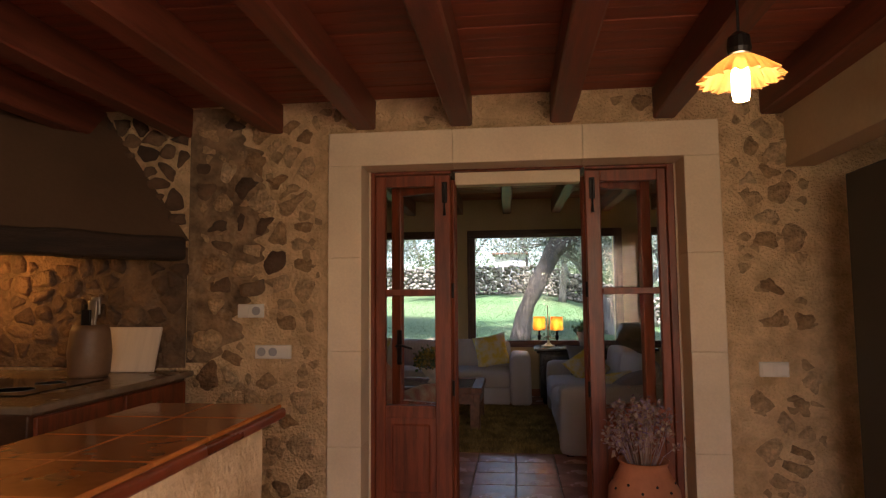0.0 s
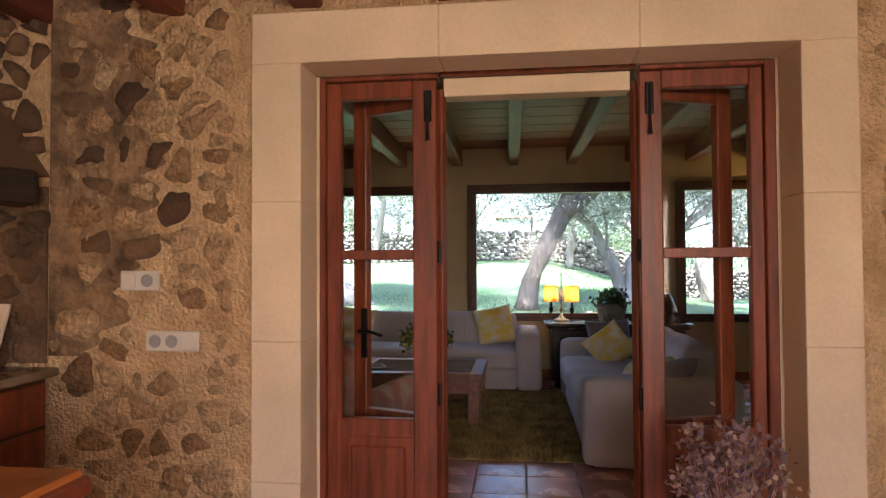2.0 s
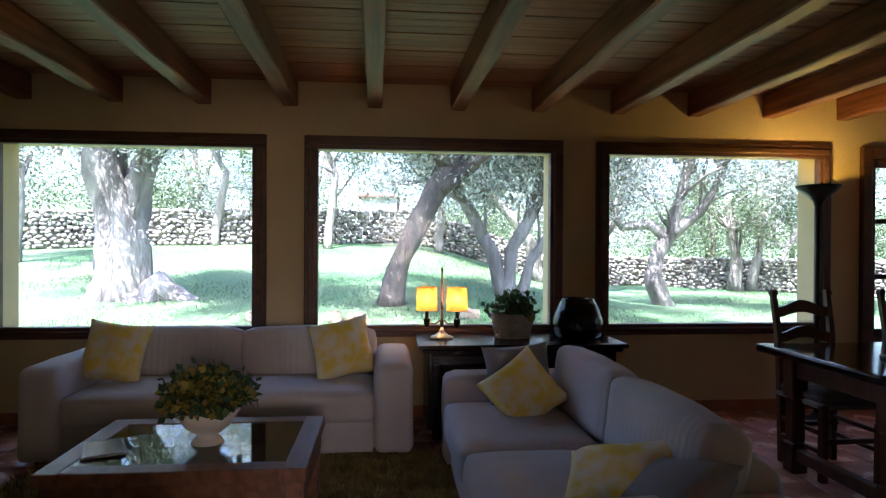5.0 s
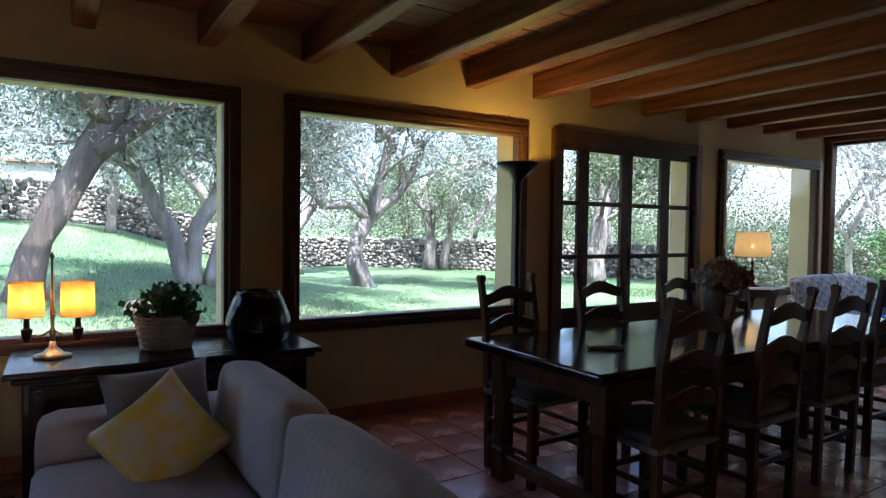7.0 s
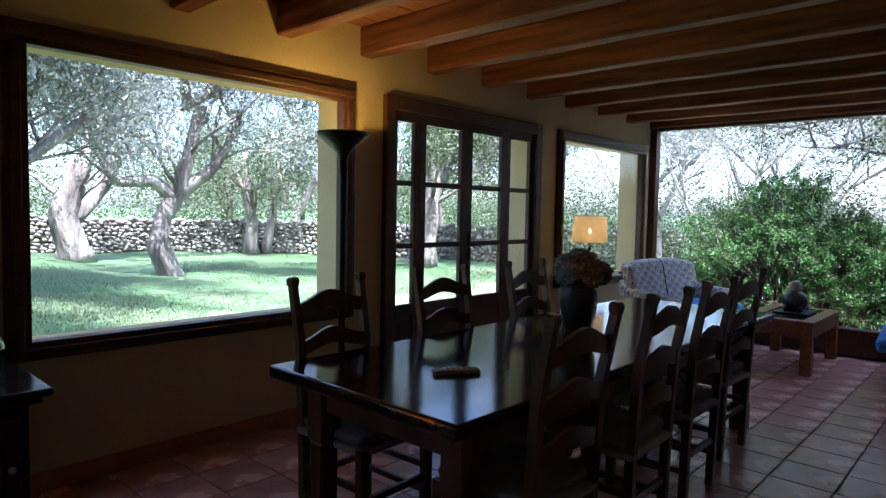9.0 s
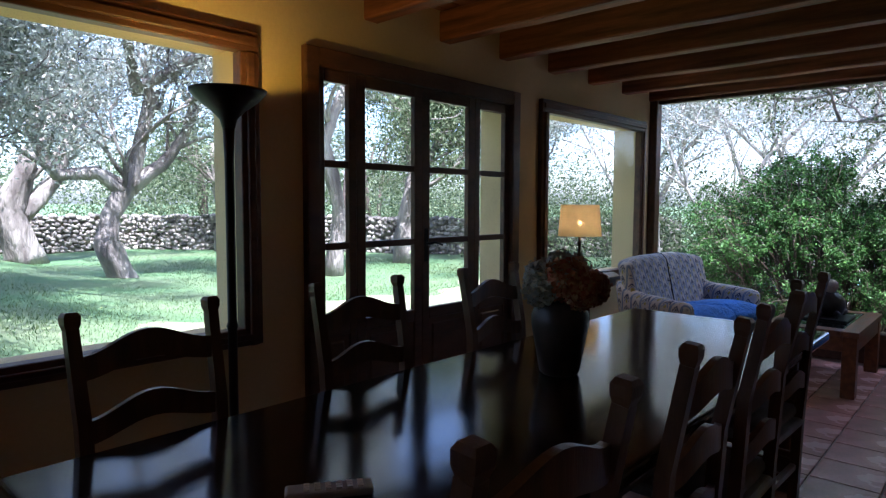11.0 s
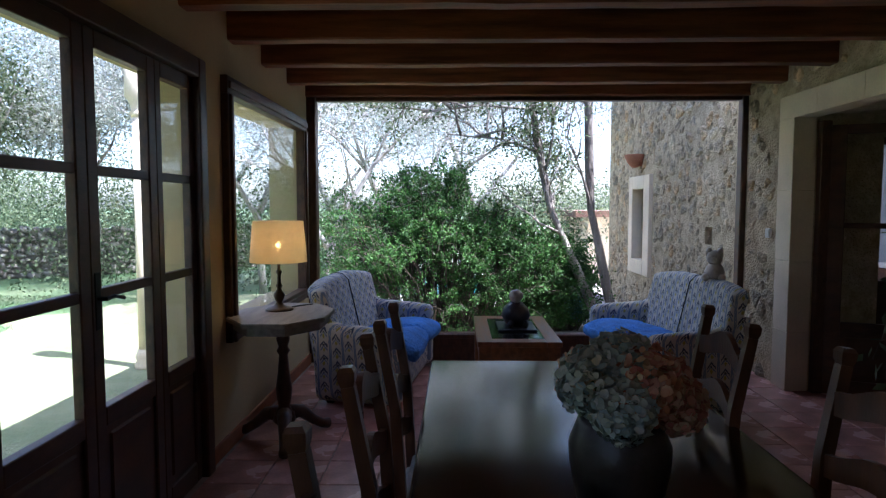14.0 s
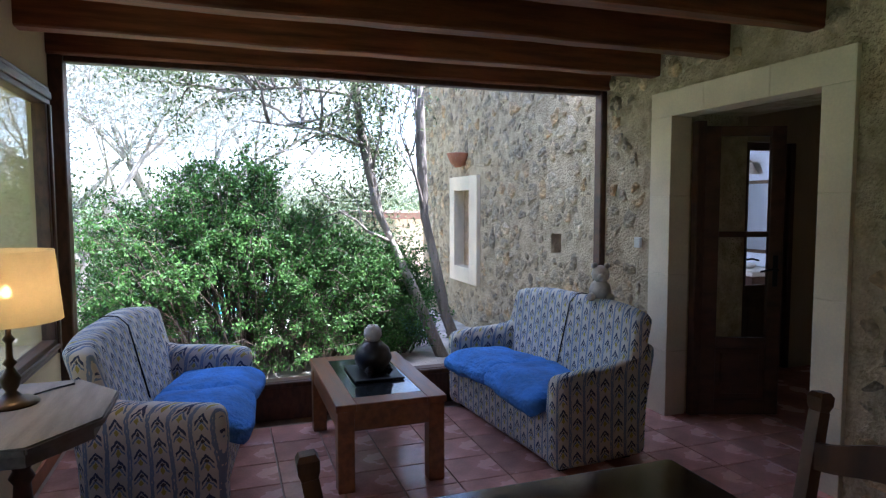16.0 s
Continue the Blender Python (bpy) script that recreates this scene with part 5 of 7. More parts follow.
fl_lamp = thing("floor_lamp", (2.35, 7.93, 0), "black torchiere floor lamp with an upward bowl", "floor lamp")
part("base", lathe([(0.15, 0), (0.15, 0.015), (0.05, 0.035), (0.025, 0.06)], 32), BLACK, fl_lamp, smooth=True)
part("pole", lathe([(0.02, 0.05), (0.02, 0.8), (0.026, 0.82), (0.02, 0.84), (0.02, 1.55), (0.026, 1.7)], 16), BLACK, fl_lamp, smooth=True)
part("bowl", lathe([(0.026, 1.68), (0.036, 1.72), (0.075, 1.76), (0.128, 1.80), (0.158, 1.832), (0.162, 1.846), (0.152, 1.845), (0.1, 1.795), (0.02, 1.75)], 40), BLACK, fl_lamp, smooth=True)
part("bulb", lathe([(0.0, 1.745), (0.03, 1.755), (0.03, 1.785), (0.0, 1.797)], 14), BULB, fl_lamp, smooth=True)

# ---- dining ----
dt = thing("dining_table", (2.835, 6.52, 0), "long polished dark walnut dining table", "dining table")
part("tabletop", box(-1.56, 1.56, -0.5, 0.5, 0.71, 0.76, 0.014, 3), TABLEWOOD, dt)
for s2 in (-1, 1):
    part("apron", box(-1.32, 1.32, s2 * 0.37 - 0.015, s2 * 0.37 + 0.015, 0.58, 0.71, 0.004), CHAIRWOOD, dt)
    part("apron", box(s2 * 1.40 - 0.015, s2 * 1.40 + 0.015, -0.33, 0.33, 0.58, 0.71, 0.004), CHAIRWOOD, dt)
    part("stretcher", box(s2 * 1.385 - 0.03, s2 * 1.385 + 0.03, -0.33, 0.33, 0.08, 0.15, 0.006), CHAIRWOOD, dt)
    for b in (-1, 1):
        bm = box(s2 * 1.385 - 0.05, s2 * 1.385 + 0.05, b * 0.365 - 0.05, b * 0.365 + 0.05, 0.45, 0.71, 0.006)
        box(s2 * 1.385 - 0.043, s2 * 1.385 + 0.043, b * 0.365 - 0.043, b * 0.365 + 0.043, 0.18, 0.45, 0.012, 1, bm)
        box(s2 * 1.385 - 0.05, s2 * 1.385 + 0.05, b * 0.365 - 0.05, b * 0.365 + 0.05, 0.0, 0.18, 0.008, 1, bm)
        part("leg", bm, CHAIRWOOD, dt)


def wavy_rail(w, z, h, y, bow):
    """A ladder-back rail with a raised middle, in the plane of the back."""
    bm = bmesh.new()
    n, rows = 14, []
    for i in range(n + 1):
        u = i / n
        x = -w / 2 + w * u
        top = z + h * (0.55 + 0.45 * math.sin(math.pi * u) ** 2)
        bot = z - 0.008 + 0.03 * math.sin(math.pi * u) ** 2
        yy = y - bow * math.sin(math.pi * u)
        rows.append([bm.verts.new(p) for p in ((x, yy - 0.009, bot), (x, yy + 0.009, bot), (x, yy + 0.009, top), (x, yy - 0.009, top))])
    for p, q in zip(rows, rows[1:]):
        for k in range(4):
            bm.faces.new((p[k], p[(k + 1) % 4], q[(k + 1) % 4], q[k]))
    bm.faces.new(rows[0][::-1])
    bm.faces.new(rows[-1])
    bmesh.ops.recalc_face_normals(bm, faces=bm.faces)
    return bm


def dining_chair():
    """Faces -y; its back posts stand at y = 0."""
    t = thing("dining_chair", (0, 0, 0), "dark wooden ladder-back dining chair with a seat pad", "chair", 0, "chairs round the table")
    for a in (-1, 1):
        pts = [(a * 0.175, -0.03, 0), (a * 0.18, -0.02, 0.45), (a * 0.185, 0.0, 0.8), (a * 0.19, 0.045, 1.04)]
        bm = tube(pts, [0.026, 0.026, 0.024, 0.022], 4)
        tube([(a * 0.19, 0.045, 1.035), (a * 0.19, 0.047, 1.055), (a * 0.19, 0.048, 1.075), (a * 0.19, 0.049, 1.085)], [0.018, 0.027, 0.028, 0.02], 4, bm)
        part("post", bm, CHAIRWOOD, t)
        part("leg", box(a * 0.185 - 0.022, a * 0.185 + 0.022, -0.422, -0.378, 0, 0.45, 0.006), CHAIRWOOD, t)
        for z in (0.17, 0.28):
            part("stretcher", box(a * 0.182 - 0.012, a * 0.182 + 0.012, -0.38, -0.04, z - 0.014, z + 0.014, 0.004), CHAIRWOOD, t)
    for y in (-0.4, -0.03):
        part("stretcher", box(-0.165, 0.165, y - 0.012, y + 0.012, 0.22, 0.25, 0.004), CHAIRWOOD, t)
    for z, h, y in ((0.60, 0.095, -0.01), (0.76, 0.095, 0.0), (0.92, 0.10, 0.022)):
        part("rail", wavy_rail(0.345, z, h, y, -0.02), CHAIRWOOD, t)
    part("seat", box(-0.205, 0.205, -0.42, 0.0, 0.42, 0.455, 0.012, 2), WICKER, t, "woven rush seat")
    part("seat_pad", soft(0.40, 0.38, 0.05, 0.02, 6, 0.012, 2, m=Matrix.Translation((0, -0.215, 0.455))), SEAT_CLOTH, t, "grey cloth seat pad", True)
    return t


first = dining_chair()
first.matrix_basis = pose(1.66, 7.10, 0, 0, 0, 2)
for x, y, r in ((2.44, 7.13, -2), (3.20, 7.11, 1), (3.785, 7.10, -1), (1.69, 5.90, 179), (2.39, 5.92, 182), (3.04, 5.95, 180), (3.755, 6.025, 178)):
    copy_thing(first, pose(x, y, 0, 0, 0, r))

fv = thing("hydrangea_vase", (2.86, 6.575, 0.76), "dark stoneware vase with a bunch of dried hydrangeas", "flower vase")
part("vase", lathe([(0.06, 0), (0.07, 0.01), (0.085, 0.09), (0.1, 0.17), (0.102, 0.21), (0.085, 0.255), (0.075, 0.27), (0.07, 0.26), (0.02, 0.05)], 32), VASE_GLAZE, fv, smooth=True)
rg = np.random.default_rng(101)
bm = bmesh.new()
for i, (x, y, z, r) in enumerate(((-0.05, -0.045, 0.345, 0.075), (0.045, -0.02, 0.35, 0.072), (-0.015, 0.06, 0.34, 0.072), (0.08, 0.05, 0.32, 0.066), (-0.095, 0.02, 0.31, 0.062), (0.06, -0.095, 0.31, 0.062), (-0.035, -0.1, 0.30, 0.058), (0.105, -0.02, 0.30, 0.055), (0.0, 0.0, 0.375, 0.065))):
    u = rg.normal(0, 1, (560, 3))
    u /= np.linalg.norm(u, axis=1)[:, None]
    hue = "red" if y < -0.04 else "cream" if x > 0.03 and y > -0.03 else "grey-green"
    head = petals("flower_head", u * r * rg.uniform(0.72, 1.05, (560, 1)) + np.array([x, y, z]), u, {"red": PETAL_RED, "cream": PETAL_CREAM, "grey-green": PETAL}[hue], 0.0092, 102 + i)
    head.parent = fv
    head["label"] = hue + " dried hydrangea head"
    tube([(0, 0, 0.22), (x, y, z)], [0.004, 0.003], 5, bm)
part("stems", bm, HOUSE_LEAF, fv)

rm = thing("remote_control", (1.72, 6.42, 0.7605), "grey remote control lying on the dining table", "remote control", 55)
part("case", box(-0.025, 0.025, -0.09, 0.09, 0, 0.018, 0.006, 2), GREY_PLASTIC, rm)
for i in range(6):
    for j in range(3):
        part("button", box(-0.016 + 0.012 * j, -0.008 + 0.012 * j, -0.07 + 0.022 * i, -0.058 + 0.022 * i, 0.018, 0.021), WHITE_PLASTIC, rm)

# ---- sunroom ----
lt = thing("pedestal_table", (5.40, 7.972, 0), "weathered octagonal pedestal table on three carved feet", "side table")
b2 = bmesh.new()
bmesh.ops.create_cone(b2, cap_ends=True, segments=8, radius1=0.318, radius2=0.318, depth=0.028, matrix=Matrix.Diagonal((1.34, 1, 1, 1)) @ Matrix.Translation((0, 0, 0.786)) @ pose(0, 0, 0, 0, 0, 22.5))
bmesh.ops.bevel(b2, geom=b2.edges[:], offset=0.006, segments=2, affect="EDGES")
part("top", b2, GREYWOOD, lt)
b2 = bmesh.new()
bmesh.ops.create_cone(b2, cap_ends=True, segments=8, radius1=0.28, radius2=0.28, depth=0.05, matrix=Matrix.Diagonal((1.34, 1, 1, 1)) @ Matrix.Translation((0, 0, 0.747)) @ pose(0, 0, 0, 0, 0, 22.5))
part("skirt", b2, GREYWOOD, lt)
part("column", lathe([(0.02, 0.06), (0.035, 0.09), (0.07, 0.13), (0.065, 0.18), (0.035, 0.215), (0.045, 0.27), (0.05, 0.33), (0.036, 0.43), (0.027, 0.54), (0.042, 0.565), (0.028, 0.59), (0.042, 0.64), (0.036, 0.66), (0.07, 0.705)], 20), DARKWOOD, lt, smooth=True)
for k in range(3):
    a = radians(75 + 120 * k)
    ca, sa = math.cos(a), math.sin(a)
    part("foot", tube([(0.03 * ca, 0.03 * sa, 0.17), (0.12 * ca, 0.12 * sa, 0.16), (0.2 * ca, 0.2 * sa, 0.09), (0.27 * ca, 0.27 * sa, 0.045), (0.32 * ca, 0.32 * sa, 0.035)], [0.05, 0.042, 0.032, 0.03, 0.034], 10), DARKWOOD, lt, smooth=True)
tl = thing("table_lamp", (5.50, 8.02, 0.80), "table lamp with a turned base and ochre linen shade", "table lamp")
part("base", lathe([(0.088, 0), (0.088, 0.008), (0.07, 0.02), (0.035, 0.03), (0.018, 0.05), (0.03, 0.072), (0.036, 0.098), (0.02, 0.122), (0.012, 0.138), (0.024, 0.153), (0.012, 0.17), (0.011, 0.225), (0.021, 0.24), (0.01, 0.257), (0.009, 0.31)], 24), BRONZE, tl, smooth=True)
part("shade", lathe([(0.176, 0.305), (0.166, 0.43), (0.155, 0.56)], 40, wave=lambda q, z: 0.0), SHADE_CREAM, tl, smooth=True)
part("bulb", lathe([(0.0, 0.385), (0.014, 0.395), (0.018, 0.415), (0.0, 0.44)], 14), BULB, tl, smooth=True)
part("cord", tube([(0.06, -0.03, 0.006), (0.15, -0.1, 0.006), (0.2, -0.16, 0.006), (0.26, -0.15, 0.006)], [0.004] * 4, 6), BLACK, tl, "black lamp cord")


def loveseat(at, rz, w, d, label, seed):
    """Faces +y; front at y = 0."""
    t = thing("loveseat", at, label, "sofa", rz, "printed loveseats")
    part("base", soft(w - 0.03, d - 0.05, 0.33, 0.035, 6, 0.008, seed, m=Matrix.Translation((0, -d / 2 - 0.01, 0.025))), PRINT, t, smooth=True)
    lean = 0.24
    for s2 in (-1, 1):
        bm = soft(0.135, d, 0.53, 0.055, 13, 0.012, seed + s2, m=Matrix.Translation((s2 * (w / 2 - 0.068), -d / 2, 0.03)))
        for v in bm.verts:
            back = max(0.0, (-v.co.y - d * 0.55) / (d * 0.45))
            up = max(0.0, (v.co.z - 0.28) / 0.28)
            v.co.z += up * (0.03 * max(0.0, -v.co.y / d) + 0.13 * back ** 2.2)
            v.co.y -= lean * 0.8 * back * max(0.0, v.co.z - 0.33)
            v.co.x += s2 * 0.02 * up * (1 - back)
        part("armrest", bm, PRINT, t, smooth=True)
    half = w / 2 - 0.02
    bm = soft(2 * half, 0.15, 0.56, 0.045, 15, 0.012, seed + 9, m=Matrix.Translation((0, -d + 0.10, 0.33)))
    for v in bm.verts:
        up = max(0.0, v.co.z - 0.33)
        v.co.y -= lean * up
        v.co.y += 0.05 * (abs(v.co.x) / half) ** 4
        v.co.z -= 0.035 * (abs(v.co.x) / half) ** 3 * up / 0.55
    back = part("backrest", bm, PRINT, t, smooth=True)
    pipe = [(0, -d + 0.10 + 0.086 - lean * k, 0.33 + k) for k in (0.1, 0.22, 0.34, 0.46, 0.52)]
    pipe += [(0, -d + 0.10 + 0.045 - lean * 0.57, 0.9), (0, -d + 0.10 - lean * 0.58, 0.906), (0, -d + 0.05 - lean * 0.57, 0.895)]
    part("piping", tube(pipe, [0.0045] * len(pipe), 6), BLACK, back, "dark seam piping")
    for s2 in (-1, 1):
        m = Matrix.Translation((s2 * (w - 0.25) / 4, -d * 0.36 + 0.055, 0.345)) @ pose(0, 0, 0, 3, 3 * s2, 2 * s2)
        bm = soft((w - 0.25) / 2 + 0.03, d * 0.82, 0.115, 0.05, 12, 0.026, seed + 3 + s2, m=m)
        for v in bm.verts:
            v.co.z += 0.012 * noise.noise(Vector((v.co.x * 9, v.co.y * 4, seed)))
            if v.co.y > -0.02:
                v.co.z -= 0.035 * min(1.0, (v.co.y + 0.02) / 0.08)
        part("seat_cushion", bm, BLUE, t, "bright blue seat cushion", True)
    for a in (-1, 1):
        for b in (0.1, d - 0.1):
            part("foot", box(a * (w / 2 - 0.1) - 0.03, a * (w / 2 - 0.1) + 0.03, -b - 0.03, -b + 0.03, 0, 0.04, 0.006), CONSOLEWOOD, t)
    return t


loveseat((6.655, 7.205, 0), 172.4, 1.34, 0.66, "printed loveseat with blue cushions by the window", 21)
loveseat((6.58, 5.64, 0), 5, 1.44, 0.66, "printed loveseat with blue cushions by the stone wall", 27)

c2 = thing("coffee_table", (6.60, 6.45, 0), "orange-brown wooden coffee table with a glass inset", "coffee table")
for a in (-1, 1):
    part("frame_rail", box(-0.54, 0.54, a * 0.25 - 0.055, a * 0.25 + 0.055, 0.44, 0.48, 0.005, 2), OAK, c2)
    part("frame_rail", box(a * 0.48 - 0.06, a * 0.48 + 0.06, -0.195, 0.195, 0.44, 0.48, 0.005, 2), OAK, c2)
    part("apron", box(-0.5, 0.5, a * 0.275 - 0.015, a * 0.275 + 0.015, 0.33, 0.44, 0.003), OAK, c2)
    part("apron", box(a * 0.51 - 0.015, a * 0.51 + 0.015, -0.26, 0.26, 0.33, 0.44, 0.003), OAK, c2)
    for b in (-1, 1):
        part("leg", box(a * 0.485 - 0.045, a * 0.485 + 0.045, b * 0.25 - 0.045, b * 0.25 + 0.045, 0, 0.44, 0.006, 2), OAK, c2)
part("glass_top", box(-0.42, 0.42, -0.195, 0.195, 0.468, 0.478, 0.002), HOB, c2, "dark glass panel")
orn = thing("stone_ornament", (6.62, 6.43, 0.481), "dark stone pot with a pale ball on a tray", "ornament")
part("tray", box(-0.19, 0.19, -0.15, 0.15, 0, 0.015, 0.006, 2), BLACK, orn)
part("pot", lathe([(0.06, 0.015), (0.09, 0.04), (0.115, 0.1), (0.1, 0.16), (0.06, 0.195), (0.05, 0.205)], 24, wave=lambda q, z: 0.03 * math.sin(3 * q + 20 * z)), VASE_GLAZE, orn, smooth=True)
for k, (px, py) in enumerate(((-0.12, 0.05), (-0.11, -0.07), (0.11, -0.08), (0.12, 0.06))):
    bm = bmesh.new()
    for i in range(7):
        z, r = 0.02 + 0.008 * i, 0.03 * math.sin(0.45 + i * 0.36)
        lathe([(r * 0.5, z - 0.004), (r, z + 0.002), (r * 0.55, z + 0.007)], 12, bm, (px, py, 0), lambda q, zz: 0.16 * math.sin(6 * q + zz * 400))
    part("pine_cone", bm, VASE_GLAZE, orn, "brown pine cone")
part("ball", lathe([(0.0, 0.195), (0.035, 0.205), (0.056, 0.24), (0.052, 0.275), (0.03, 0.3), (0.0, 0.305)], 20), TOY, orn, "pale round candle", True)

bm = bmesh.new()
for p, r in (((0, 0, 0.07), 0.075), ((0, 0.02, 0.18), 0.06), ((-0.04, 0.02, 0.235), 0.022), ((0.04, 0.02, 0.235), 0.022), ((0, 0.075, 0.165), 0.025), ((-0.06, 0.05, 0.03), 0.03), ((0.06, 0.05, 0.03), 0.03)):
    s2 = bmesh.new()
    bmesh.ops.create_icosphere(s2, subdivisions=2, radius=r)
    for v in s2.verts:
        v.co *= 1 + 0.12 * noise.noise(v.co * 40)
    merge(bm, s2, Matrix.Translation(p))
toy = finish("soft_toy", bm, TOY, True)
toy.matrix_world = pose(6.45, 4.925, 0.88, 0, 0, 60)
T(toy, "small white soft toy sitting on the loveseat back", "soft toy")

fic = thing("ficus", (4.08, 4.70, 0), "weeping ficus in a clay pot by the stone wall", "houseplant")
part("pot", lathe([(0.14, 0), (0.19, 0.28), (0.2, 0.3), (0.17, 0.3), (0.16, 0.24), (0.0, 0.22)], 28), CLAY, fic, smooth=True)
rf = random.Random(7)
bm = tube([(0, 0, 0.2), (0.03, 0.02, 0.7), (0.0, 0.05, 1.2), (0.02, 0.08, 1.75)], [0.022, 0.018, 0.015, 0.008], 8)
tips = []
for k in range(34):
    z = rf.uniform(0.85, 1.75)
    a = rf.uniform(0, 6.28)
    L = rf.uniform(0.2, 0.4)
    p0 = Vector((0.01, 0.05, z))
    p1 = p0 + Vector((math.cos(a) * L * 0.6, math.sin(a) * L * 0.6 + 0.05, 0.14))
    p2 = p0 + Vector((math.cos(a) * L, math.sin(a) * L + 0.08, -rf.uniform(0.02, 0.4)))
    tube([p0, p1, p2], [0.006, 0.004, 0.002], 5, bm)
    for i in range(22):
        tips.append(p1.lerp(p2, i / 21) + Vector((rf.gauss(0, 0.03), rf.gauss(0, 0.03), rf.gauss(0, 0.03))))
part("stems", bm, BARK_DARK, fic)
tips = [p for p in tips if p.y > -0.36]
lv = leaves("leaves", [p[:] for p in tips], FICUS_LEAF, 0.066, 0.032, 121, 1.3)
lv.parent = fic


# ---- garden ----
bm = bmesh.new()
N = 90
xs = [-60 + 130 * (i / N) for i in range(N + 1)]
ys = [8.4 + 70 * (j / N) ** 1.6 for j in range(N + 1)]
grid = [[bm.verts.new((x, y, ground_z(x, y) + 0.03 * noise.noise(Vector((x * 0.5, y * 0.5, 0))))) for y in ys] for x in xs]
for i in range(N):
    for j in range(N):
        bm.faces.new((grid[i][j], grid[i + 1][j], grid[i + 1][j + 1], grid[i][j + 1]))
T(finish("lawn", bm, GRASS, True), "sunlit green lawn rising gently from the house", "lawn", kind="structure")
bm = box(-600, 600, -600, 600, -0.6, -0.25)
T(finish("ground", bm, GRASS), "far ground around the house", "ground", kind="structure")
bm = box(7.46, 60, -8, 8.4, -0.3, -0.08)
T(finish("gravel_yard", bm, GRAVEL), "pale gravel yard beside the house", "yard", kind="structure")


def dry_reach(x):
    """How far the sun-bleached strip reaches out from the house."""
    u = min(1, max(0, x / 5))
    return 0.8 + 3.2 * u * u * (3 - 2 * u) + 0.35 * math.sin(x * 2.1) + 0.2 * math.sin(x * 5.3)


bm = bmesh.new()
cols = [[bm.verts.new((x, 8.5 + dry_reach(x) * j / 8, ground_z(x, 8.5 + dry_reach(x) * j / 8) + 0.045 - 0.05 * (j == 8))) for j in range(9)] for x in [-9 + 0.25 * i for i in range(85)]]
for p, q in zip(cols, cols[1:]):
    for j in range(8):
        bm.faces.new((p[j], q[j], q[j + 1], p[j + 1]))
T(finish("dry_lawn", bm, DRY_GRASS, True), "sun-bleached dry strip of lawn along the house", "dry lawn", kind="structure")
# blades of grass near the house
rg = np.random.default_rng(5)
n = 150000
gx, gy = rg.uniform(-9, 12, n), 8.75 + 14 * rg.uniform(0, 1, n) ** 1.4
ok = (gy > 8.3 + np.array([dry_reach(x) for x in gx])) | (rg.uniform(0, 1, n) < 0.55)
gx, gy = gx[ok], gy[ok]
n = len(gx)
base = np.stack([gx, gy, [ground_z(a, b) - 0.01 for a, b in zip(gx, gy)]], 1)
ang, hgt = rg.uniform(0, 6.283, n), rg.uniform(0.025, 0.055, n)
sx, sy = np.cos(ang) * 0.005, np.sin(ang) * 0.005
lean = rg.normal(0, 0.02, (n, 2))
v = np.stack([base + np.stack([sx, sy, 0 * sx], 1), base - np.stack([sx, sy, 0 * sx], 1), base + np.stack([lean[:, 0], lean[:, 1], hgt], 1)], 1).reshape(-1, 3)
me = bpy.data.meshes.new("grass")
me.from_pydata(v.tolist(), [], np.arange(3 * n).reshape(-1, 3).tolist())
me.materials.append(BLADE)
T(new("grass", me), "blades of green lawn grass", "grass", kind="stuff")


